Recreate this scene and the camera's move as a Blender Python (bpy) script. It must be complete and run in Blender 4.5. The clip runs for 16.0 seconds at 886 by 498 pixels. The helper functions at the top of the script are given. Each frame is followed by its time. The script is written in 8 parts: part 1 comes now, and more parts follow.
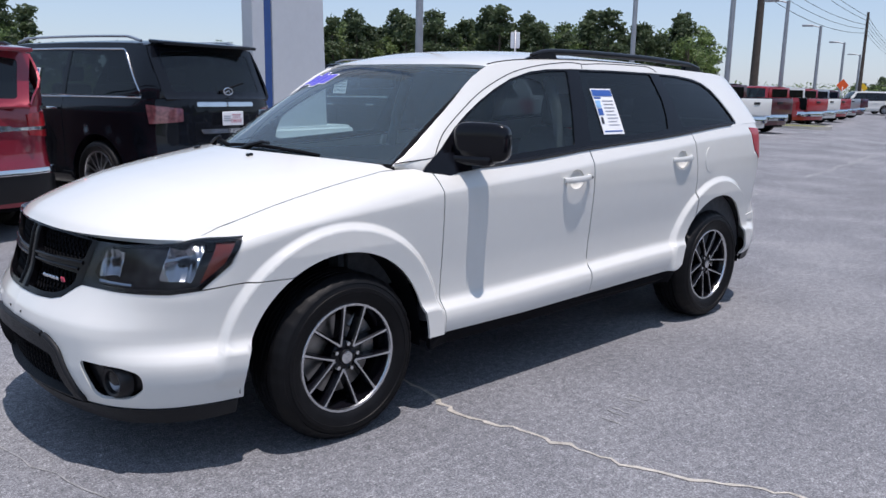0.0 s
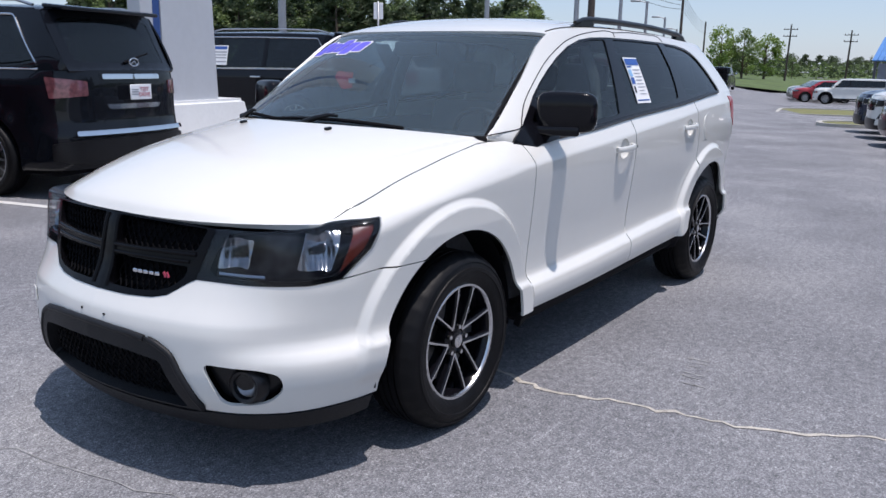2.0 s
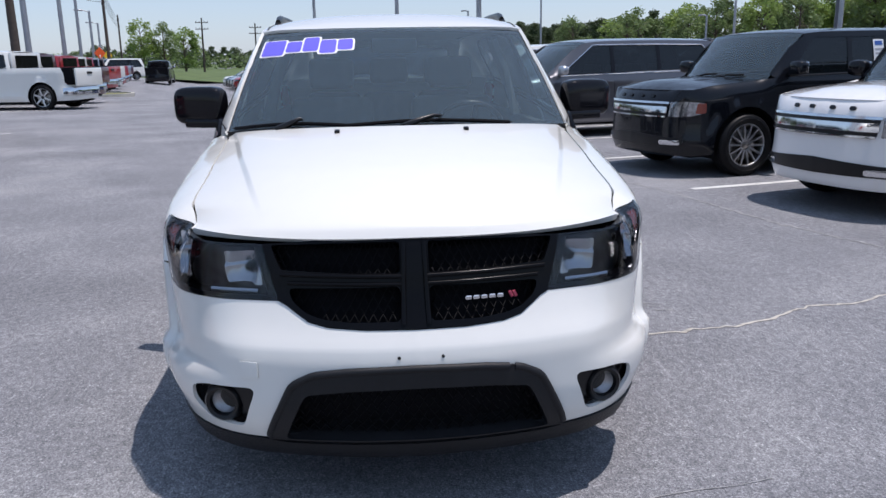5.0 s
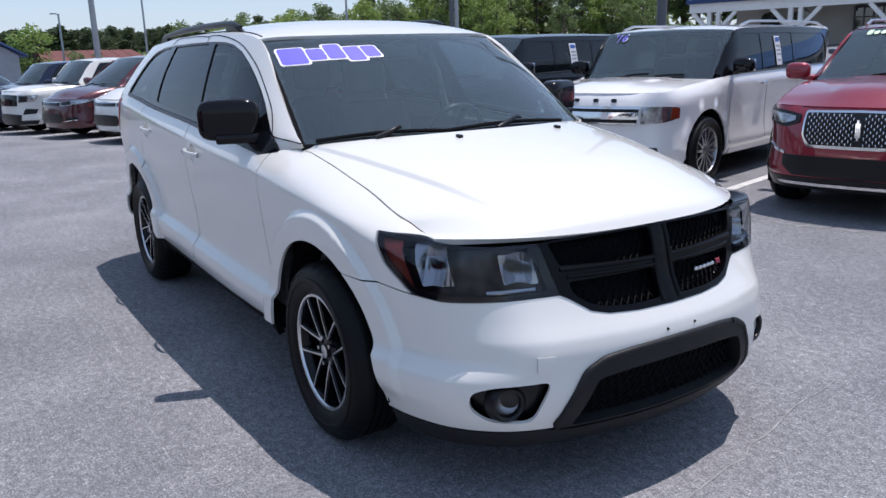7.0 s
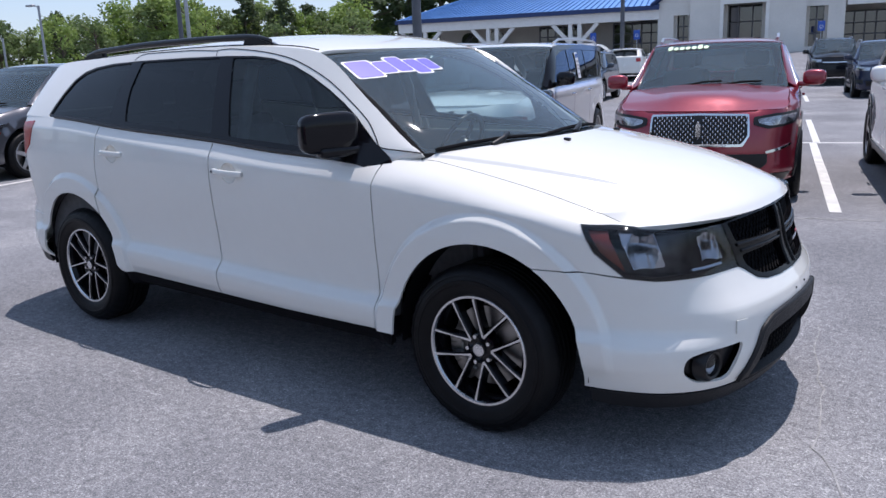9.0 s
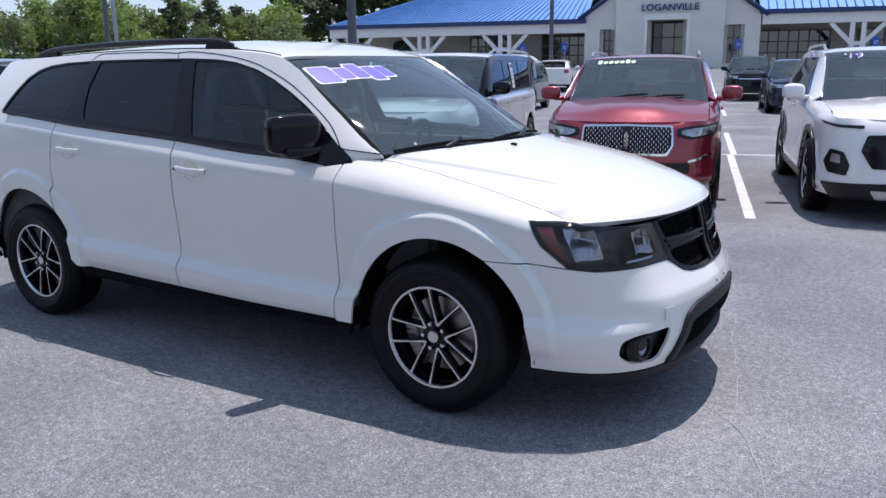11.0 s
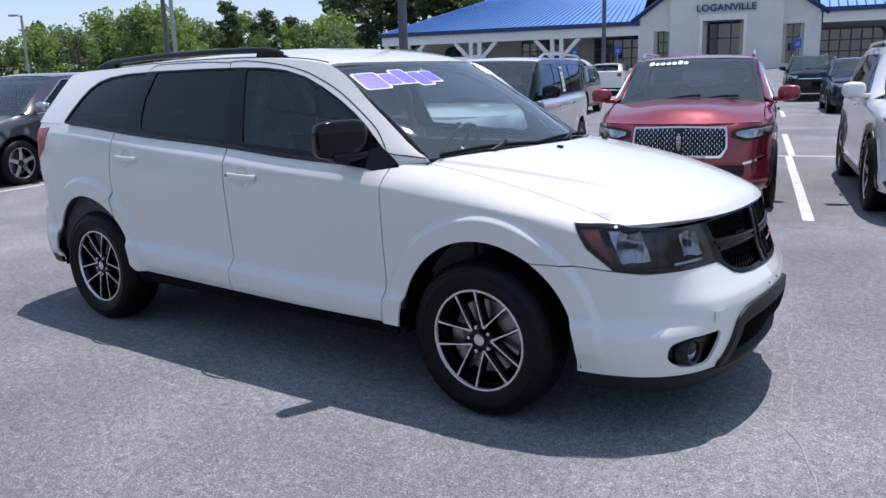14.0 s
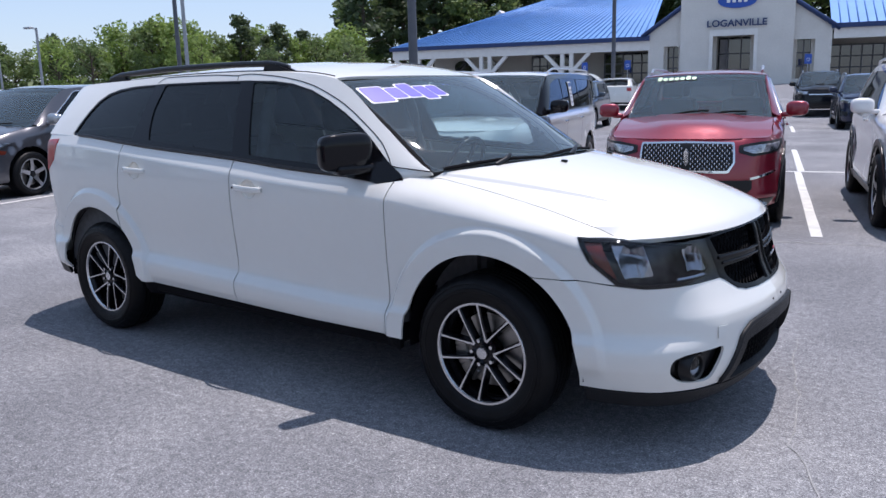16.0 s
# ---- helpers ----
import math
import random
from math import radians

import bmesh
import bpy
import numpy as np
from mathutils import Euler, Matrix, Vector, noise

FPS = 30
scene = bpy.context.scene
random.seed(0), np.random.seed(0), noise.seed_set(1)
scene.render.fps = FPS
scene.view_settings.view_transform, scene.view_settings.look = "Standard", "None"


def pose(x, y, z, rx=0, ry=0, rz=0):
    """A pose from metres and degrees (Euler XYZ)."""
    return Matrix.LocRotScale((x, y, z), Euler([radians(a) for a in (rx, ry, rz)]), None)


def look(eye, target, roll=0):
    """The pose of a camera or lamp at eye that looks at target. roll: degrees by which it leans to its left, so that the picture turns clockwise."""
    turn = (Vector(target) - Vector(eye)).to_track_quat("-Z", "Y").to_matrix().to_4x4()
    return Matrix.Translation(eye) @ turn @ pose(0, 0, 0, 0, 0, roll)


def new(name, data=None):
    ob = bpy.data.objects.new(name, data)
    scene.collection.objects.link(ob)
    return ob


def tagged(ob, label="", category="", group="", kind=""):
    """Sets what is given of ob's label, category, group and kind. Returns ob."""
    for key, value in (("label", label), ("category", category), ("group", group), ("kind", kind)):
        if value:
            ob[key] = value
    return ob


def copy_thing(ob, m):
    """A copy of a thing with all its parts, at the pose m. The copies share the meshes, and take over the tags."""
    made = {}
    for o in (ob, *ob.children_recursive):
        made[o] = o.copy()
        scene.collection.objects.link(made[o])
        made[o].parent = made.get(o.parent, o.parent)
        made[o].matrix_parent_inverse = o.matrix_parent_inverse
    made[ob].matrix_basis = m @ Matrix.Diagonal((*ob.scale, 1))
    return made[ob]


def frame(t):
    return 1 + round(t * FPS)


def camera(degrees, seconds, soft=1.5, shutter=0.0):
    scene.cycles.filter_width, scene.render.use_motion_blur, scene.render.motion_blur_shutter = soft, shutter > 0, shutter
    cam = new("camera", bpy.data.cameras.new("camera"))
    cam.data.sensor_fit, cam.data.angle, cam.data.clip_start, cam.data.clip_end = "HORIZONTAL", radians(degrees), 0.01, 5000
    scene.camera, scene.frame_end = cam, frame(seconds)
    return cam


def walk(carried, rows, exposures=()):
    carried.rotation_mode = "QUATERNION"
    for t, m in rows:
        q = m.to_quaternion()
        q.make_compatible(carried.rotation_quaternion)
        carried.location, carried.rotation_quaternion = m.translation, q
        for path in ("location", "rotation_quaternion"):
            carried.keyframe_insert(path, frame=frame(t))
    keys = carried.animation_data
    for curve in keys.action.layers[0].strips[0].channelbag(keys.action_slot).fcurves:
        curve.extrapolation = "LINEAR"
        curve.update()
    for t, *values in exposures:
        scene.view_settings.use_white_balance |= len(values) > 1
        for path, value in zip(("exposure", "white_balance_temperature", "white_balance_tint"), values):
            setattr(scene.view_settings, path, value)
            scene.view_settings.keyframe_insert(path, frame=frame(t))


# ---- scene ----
cam = camera(58.1, 16.0, 1.5)
PATH = [
    (0, (3.296, 3.394, 1.435), (1.957, 1.961, 1.042), 1.1),
    (0.5, (3.3, 3.334, 1.422), (1.934, 1.929, 1.021), 1.0),
    (1, (3.538, 3.144, 1.413), (2.118, 1.798, 0.999), 1.0),
    (1.5, (3.748, 2.908, 1.408), (2.248, 1.656, 0.979), 1.0),
    (2, (3.898, 2.489, 1.396), (2.303, 1.369, 0.946), 1.1),
    (2.5, (4.173, 2.089, 1.385), (2.482, 1.128, 0.915), 1.0),
    (3, (4.389, 1.688, 1.367), (2.605, 0.925, 0.886), 0.8),
    (3.5, (4.567, 1.229, 1.382), (2.704, 0.686, 0.895), 0.4),
    (3.7, (4.655, 1.052, 1.377), (2.768, 0.602, 0.89), 0.2),
    (5.8, (4.635, -0.876, 1.442), (2.76, -0.361, 0.972), -0.9),
    (6, (4.573, -1.086, 1.453), (2.727, -0.481, 0.977), -0.7),
    (6.5, (4.422, -1.559, 1.468), (2.667, -0.728, 0.991), -1.2),
    (7, (4.164, -1.995, 1.456), (2.518, -0.963, 0.98), -1.8),
    (7.5, (3.981, -2.44, 1.471), (2.461, -1.231, 0.995), -2.3),
    (8, (3.696, -2.779, 1.465), (2.303, -1.424, 0.993), -2.4),
    (8.2, (3.553, -2.897, 1.468), (2.207, -1.493, 1.001), -2.4),
    (10.3, (3.035, -3.713, 1.491), (2.012, -2.054, 1.044), -1.1),
    (10.5, (3.089, -3.695, 1.485), (2.068, -2.033, 1.042), -0.9),
    (11, (3.229, -3.629, 1.493), (2.2, -1.973, 1.049), -0.6),
    (11.5, (3.276, -3.602, 1.494), (2.225, -1.96, 1.047), -0.5),
    (12, (3.236, -3.569, 1.494), (2.164, -1.943, 1.04), -0.9),
    (12.5, (3.196, -3.548, 1.491), (2.109, -1.932, 1.037), -1.3),
    (13, (3.192, -3.559, 1.49), (2.09, -1.952, 1.04), -1.7),
    (13.5, (3.226, -3.598, 1.482), (2.105, -2.001, 1.044), -1.8),
    (14, (3.262, -3.623, 1.483), (2.121, -2.037, 1.056), -1.7),
    (14.5, (3.268, -3.643, 1.483), (2.11, -2.067, 1.065), -1.6),
    (15, (3.277, -3.643, 1.484), (2.111, -2.07, 1.075), -1.5),
    (15.5, (3.288, -3.626, 1.483), (2.121, -2.052, 1.081), -1.5),
    (16, (3.287, -3.615, 1.484), (2.124, -2.036, 1.09), -1.4),
]
walk(cam, [(t, look(eye, target, roll)) for t, eye, target, roll in PATH],
     [(0.0, 0.27, 6480, 18.5), (3.7, 0.28, 6480, 18.5), (6.0, 0.34, 6450, 18.5), (8.2, 0.43, 6420, 19.5), (10.3, 0.45, 6420, 20), (16.0, 0.45, 6420, 20)])

# ---- daylight: a high sun from the car's left-hand side, pale summer sky ----
SUN_WAY = Vector((0.03, 0.245, 1.0)).normalized()
world = bpy.data.worlds.new("summer_sky")
scene.world = world
world.use_nodes = True
wn = world.node_tree.nodes
sky = wn.new("ShaderNodeTexSky")
sky.sky_type = "NISHITA"
sky.sun_disc = False
sky.sun_elevation = math.asin(SUN_WAY.z)
sky.sun_rotation = math.atan2(SUN_WAY.x, SUN_WAY.y)
sky.air_density, sky.dust_density, sky.ozone_density = 1.0, 0.5, 1.2
haze = wn.new("ShaderNodeMix")
haze.data_type = "RGBA"
haze.inputs[0].default_value = 0.62
haze.inputs[7].default_value = (2.05, 2.95, 4.05, 1)
world.node_tree.links.new(sky.outputs[0], haze.inputs[6])
world.node_tree.links.new(haze.outputs[2], wn["Background"].inputs[0])
wn["Background"].inputs[1].default_value = 0.14
sun_data = bpy.data.lights.new("sun", "SUN")
sun_data.energy, sun_data.angle, sun_data.color = 3.3, radians(0.53), (1.0, 0.965, 0.91)
sun = new("sun", sun_data)
sun.matrix_world = look(SUN_WAY * 60, (0, 0, 0))

# ---- materials ----
def mat(name, base, rough=0.5, metal=0.0, vary=0.0, scale=6.0, bump=0.0, bump_scale=120.0, coat=0.0, spec=0.5,
        base2=None, flake=0.0, emit=None):
    """A principled material with two scales of colour variation and fine relief, in metres."""
    m = bpy.data.materials.new(name)
    m.use_nodes = True
    nt = m.node_tree
    b = nt.nodes["Principled BSDF"]
    b.inputs["Base Color"].default_value = (*base, 1)
    b.inputs["Roughness"].default_value = rough
    b.inputs["Metallic"].default_value = metal
    b.inputs["Specular IOR Level"].default_value = spec
    b.inputs["Coat Weight"].default_value = coat
    b.inputs["Coat Roughness"].default_value = 0.03
    if emit:
        b.inputs["Emission Color"].default_value = (*emit, 1)
        b.inputs["Emission Strength"].default_value = 1.0
    if vary or base2:
        tc = nt.nodes.new("ShaderNodeTexCoord")
        n1 = nt.nodes.new("ShaderNodeTexNoise")
        n1.inputs["Scale"].default_value, n1.inputs["Detail"].default_value = scale, 8
        n2 = nt.nodes.new("ShaderNodeTexNoise")
        n2.inputs["Scale"].default_value, n2.inputs["Detail"].default_value = scale * 14, 4
        nt.links.new(tc.outputs["Object"], n1.inputs["Vector"])
        nt.links.new(tc.outputs["Object"], n2.inputs["Vector"])
        add = nt.nodes.new("ShaderNodeMix")
        add.data_type = "FLOAT"
        add.inputs[0].default_value = 0.4
        nt.links.new(n1.outputs["Fac"], add.inputs[2])
        nt.links.new(n2.outputs["Fac"], add.inputs[3])
        r = nt.nodes.new("ShaderNodeValToRGB")
        lo = base2 or tuple(c * (1 - vary) for c in base)
        hi = base if base2 else tuple(min(1, c * (1 + vary * 0.6)) for c in base)
        r.color_ramp.elements[0].position, r.color_ramp.elements[1].position = 0.36, 0.64
        r.color_ramp.elements[0].color, r.color_ramp.elements[1].color = (*lo, 1), (*hi, 1)
        nt.links.new(add.outputs[0], r.inputs[0])
        nt.links.new(r.outputs[0], b.inputs["Base Color"])
    if bump:
        tc2 = nt.nodes.new("ShaderNodeTexCoord")
        n3 = nt.nodes.new("ShaderNodeTexNoise")
        n3.inputs["Scale"].default_value, n3.inputs["Detail"].default_value = bump_scale, 3
        nt.links.new(tc2.outputs["Object"], n3.inputs["Vector"])
        bp = nt.nodes.new("ShaderNodeBump")
        bp.inputs["Strength"].default_value, bp.inputs["Distance"].default_value = bump, 0.01
        nt.links.new(n3.outputs["Fac"], bp.inputs["Height"])
        nt.links.new(bp.outputs[0], b.inputs["Normal"])
    return m


def glass(name, tint, ior=1.5, sky_film=0.0):
    """Thin pane: what lies behind shows through its tint, and it mirrors by Fresnel."""
    m = bpy.data.materials.new(name)
    m.use_nodes = True
    nt = m.node_tree
    nt.nodes.remove(nt.nodes["Principled BSDF"])
    out = nt.nodes["Material Output"]
    tr = nt.nodes.new("ShaderNodeBsdfTransparent")
    tr.inputs[0].default_value = (*tint, 1)
    gl = nt.nodes.new("ShaderNodeBsdfGlossy")
    gl.inputs["Roughness"].default_value = 0.015
    lw = nt.nodes.new("ShaderNodeLayerWeight")
    lw.inputs[0].default_value = 0.5
    pw = nt.nodes.new("ShaderNodeMath")
    pw.operation = "POWER"
    pw.inputs[1].default_value = 5.0
    nt.links.new(lw.outputs["Facing"], pw.inputs[0])
    f0 = ((ior - 1) / (ior + 1)) ** 2
    fr = nt.nodes.new("ShaderNodeMath")
    fr.operation = "MULTIPLY_ADD"
    fr.inputs[1].default_value, fr.inputs[2].default_value = 1 - f0, f0
    nt.links.new(pw.outputs[0], fr.inputs[0])
    mx = nt.nodes.new("ShaderNodeMixShader")
    nt.links.new(fr.outputs[0], mx.inputs[0])
    behind = tr.outputs[0]
    # Blue diffuse film: some dust, with reflected sky painted into its colour.
    if sky_film:
        df = nt.nodes.new("ShaderNodeBsdfDiffuse")
        df.inputs[0].default_value = (0.46, 0.66, 0.80, 1)
        md = nt.nodes.new("ShaderNodeMixShader")
        md.inputs[0].default_value = sky_film
        nt.links.new(tr.outputs[0], md.inputs[1])
        nt.links.new(df.outputs[0], md.inputs[2])
        behind = md.outputs[0]
    nt.links.new(behind, mx.inputs[1])
    nt.links.new(gl.outputs[0], mx.inputs[2])
    nt.links.new(mx.outputs[0], out.inputs[0])
    return m


M = {}
M["white_paint"] = mat("white_paint", (0.72, 0.715, 0.675), 0.25, coat=0.8, vary=0.015, scale=1.2)
M["pearl_paint"] = mat("pearl_paint", (0.76, 0.75, 0.74), 0.25, coat=1.0, vary=0.015, scale=1.2)
M["black_paint"] = mat("black_paint", (0.005, 0.006, 0.009), 0.25, spec=0.1, coat=0.5, vary=0.1, scale=2)
M["navy_paint"] = mat("navy_paint", (0.012, 0.018, 0.045), 0.25, spec=0.1, coat=0.8, vary=0.1, scale=2)
M["blue_paint"] = mat("blue_paint", (0.010, 0.022, 0.11), 0.25, spec=0.1, coat=0.8, vary=0.1, scale=2)
M["red_paint"] = mat("red_paint", (0.24, 0.010, 0.026), 0.28, 0.35, coat=1.0, vary=0.08, scale=2)
M["bright_red_paint"] = mat("bright_red_paint", (0.36, 0.012, 0.02), 0.3, 0.15, coat=1.0, vary=0.08, scale=2)
M["maroon_paint"] = mat("maroon_paint", (0.075, 0.008, 0.016), 0.28, 0.3, coat=1.0, vary=0.08, scale=2)
M["grey_paint"] = mat("grey_paint", (0.095, 0.095, 0.108), 0.28, 0.5, coat=1.0, vary=0.08, scale=2)
M["silver_paint"] = mat("silver_paint", (0.42, 0.43, 0.44), 0.28, 0.5, coat=1.0, vary=0.05, scale=2)
M["slate_paint"] = mat("slate_paint", (0.035, 0.05, 0.07), 0.28, 0.3, coat=1.0, vary=0.05, scale=2)
M["gloss_black"] = mat("gloss_black", (0.005, 0.005, 0.007), 0.12, spec=0.22, coat=0.12, vary=0.1)
M["satin_black"] = mat("satin_black", (0.006, 0.006, 0.0075), 0.32, spec=0.35, vary=0.2, scale=9)
M["matt_black"] = mat("matt_black", (0.005, 0.005, 0.007), 0.8, spec=0.12, vary=0.3, scale=9)
M["plastic_grey"] = mat("plastic_grey", (0.010, 0.0105, 0.0125), 0.5, spec=0.3, vary=0.25, scale=14, bump=0.15, bump_scale=900)
M["rubber"] = mat("rubber", (0.006, 0.006, 0.007), 0.48, spec=0.18, vary=0.35, scale=12, bump=0.15, bump_scale=300)
M["chrome"] = mat("chrome", (0.72, 0.73, 0.75), 0.10, 1.0)
M["machined"] = mat("machined", (0.66, 0.67, 0.69), 0.26, 1.0, vary=0.1, scale=30)
M["silver_rim"] = mat("silver_rim", (0.52, 0.53, 0.55), 0.28, 0.9, vary=0.1, scale=20)
M["brake_steel"] = mat("brake_steel", (0.32, 0.31, 0.30), 0.35, 0.9, vary=0.25, scale=20)
M["grille_black"] = mat("grille_black", (0.0035, 0.0035, 0.0045), 0.42, spec=0.25, vary=0.2)
M["lamp_black"] = mat("lamp_black", (0.011, 0.0115, 0.013), 0.30, spec=0.35, vary=0.3, scale=20)
M["lamp_housing"] = mat("lamp_housing", (0.07, 0.072, 0.08), 0.28, 0.8, vary=0.6, scale=22)
M["lamp_unit"] = mat("lamp_unit", (0.62, 0.63, 0.66), 0.14, 0.85, base2=(0.02, 0.02, 0.025), scale=9, coat=1.0)
M["reflector"] = mat("reflector", (0.62, 0.63, 0.65), 0.16, 1.0)
M["grille_gloss"] = mat("grille_gloss", (0.003, 0.003, 0.004), 0.22, spec=0.14, vary=0.2)
M["mesh_black"] = mat("mesh_black", (0.003, 0.003, 0.004), 0.6, spec=0.12, vary=0.2)
M["fog_bowl"] = mat("fog_bowl", (0.42, 0.42, 0.43), 0.3, 1.0, vary=0.2, scale=40)
M["tail_smoke"] = mat("tail_smoke", (0.20, 0.075, 0.085), 0.18, 0.3, coat=1.0, vary=0.5, scale=25)
M["amber"] = mat("amber", (0.22, 0.028, 0.012), 0.25, coat=1.0, vary=0.2, scale=40)
M["tail_red"] = mat("tail_red", (0.42, 0.008, 0.014), 0.3, coat=0.5, vary=0.25, scale=30)
M["seat_cloth"] = mat("seat_cloth", (0.075, 0.077, 0.082), 0.8, vary=0.3, scale=30)
M["trim_cream"] = mat("trim_cream", (0.42, 0.40, 0.35), 0.7, vary=0.1)
M["paper"] = mat("paper", (0.82, 0.83, 0.84), 0.6, vary=0.04)
M["print_blue"] = mat("print_blue", (0.03, 0.10, 0.36), 0.5, vary=0.1)
M["print_grey"] = mat("print_grey", (0.36, 0.37, 0.40), 0.6, vary=0.1)
M["print_sky"] = mat("print_sky", (0.25, 0.48, 0.75), 0.5, vary=0.1)
M["print_dark"] = mat("print_dark", (0.03, 0.03, 0.04), 0.5, vary=0.1)
M["print_red"] = mat("print_red", (0.42, 0.05, 0.09), 0.5, vary=0.1)
M["decal_blue"] = mat("decal_blue", (0.13, 0.11, 0.62), 0.5, vary=0.05)
M["decal_white"] = mat("decal_white", (0.82, 0.82, 0.84), 0.5, vary=0.03)
M["decal_green"] = mat("decal_green", (0.62, 0.80, 0.55), 0.5, vary=0.03)
M["windscreen_glass"] = glass("windscreen_glass", (0.68, 0.82, 0.83), ior=1.7, sky_film=0.07)
M["tinted_glass"] = glass("tinted_glass", (0.07, 0.085, 0.095), ior=1.6, sky_film=0.008)
M["door_glass"] = glass("door_glass", (0.60, 0.70, 0.69), ior=1.6, sky_film=0.012)
M["lamp_smoke"] = glass("lamp_smoke", (0.66, 0.68, 0.71), ior=1.5)
M["lamp_lens"] = glass("lamp_lens", (0.86, 0.87, 0.88), ior=1.45)


# ---- mesh tools ----
class Curve:
    """A smooth curve through the given (x, y) pairs that does not overshoot."""

    def __init__(self, *pts):
        p = sorted((float(a), float(b)) for a, b in pts)
        p = [q for i, q in enumerate(p) if i == 0 or q[0] - p[i - 1][0] > 1e-4]
        self.x = np.array([a for a, _ in p], float)
        self.y = np.array([b for _, b in p], float)
        h = np.diff(self.x)
        d = np.diff(self.y) / h
        m = np.zeros_like(self.x)
        m[0], m[-1] = d[0], d[-1]
        for i in range(1, len(m) - 1):
            if d[i - 1] * d[i] > 0:
                w1, w2 = 2 * h[i] + h[i - 1], h[i] + 2 * h[i - 1]
                m[i] = (w1 + w2) / (w1 / d[i - 1] + w2 / d[i])
        self.m = m

    def __call__(self, x):
        x = np.clip(np.asarray(x, float), self.x[0], self.x[-1])
        i = np.clip(np.searchsorted(self.x, x) - 1, 0, len(self.x) - 2)
        h = self.x[i + 1] - self.x[i]
        t = (x - self.x[i]) / h
        t2, t3 = t * t, t * t * t
        return ((2 * t3 - 3 * t2 + 1) * self.y[i] + (t3 - 2 * t2 + t) * h * self.m[i]
                + (-2 * t3 + 3 * t2) * self.y[i + 1] + (t3 - t2) * h * self.m[i + 1])


def smooth(a, b, x):
    t = np.clip((np.asarray(x, float) - a) / (b - a), 0, 1)
    return t * t * (3 - 2 * t)


def resample(poly, step, closed=True):
    out = []
    n = len(poly)
    for i in range(n if closed else n - 1):
        a, b = np.array(poly[i], float), np.array(poly[(i + 1) % n], float)
        k = max(1, int(math.ceil(np.linalg.norm(b - a) / step)))
        for j in range(k):
            out.append(a + (b - a) * j / k)
    if not closed:
        out.append(np.array(poly[-1], float))
    return np.array(out)


def rounded(poly, r, n=4):
    """A polygon with its corners rounded off by about r."""
    out = []
    k = len(poly)
    for i in range(k):
        p0, p1, p2 = (np.array(poly[(i + j) % k], float) for j in (-1, 0, 1))
        a, b = p0 - p1, p2 - p1
        la, lb = np.linalg.norm(a), np.linalg.norm(b)
        q = min(r, la * 0.45, lb * 0.45)
        s, e = p1 + a / la * q, p1 + b / lb * q
        for j in range(n + 1):
            t = j / n
            out.append(tuple((1 - t) ** 2 * s + 2 * t * (1 - t) * p1 + t * t * e))
    return out


def within(poly, pts):
    poly = np.asarray(poly)
    x, y = pts[:, 0], pts[:, 1]
    res = np.zeros(len(pts), bool)
    j = len(poly) - 1
    for i in range(len(poly)):
        xi, yi, xj, yj = *poly[i], *poly[j]
        if yi != yj:
            res ^= ((yi > y) != (yj > y)) & (x < (xj - xi) * (y - yi) / (yj - yi) + xi)
        j = i
    return res


def normals_of(S, u, v, ns, e=1e-3):
    du = S(u + e, v) - S(u - e, v)
    dv = S(u, v + e) - S(u, v - e)
    n = np.cross(du, dv) * ns
    return n / np.maximum(np.linalg.norm(n, axis=1, keepdims=True), 1e-12)


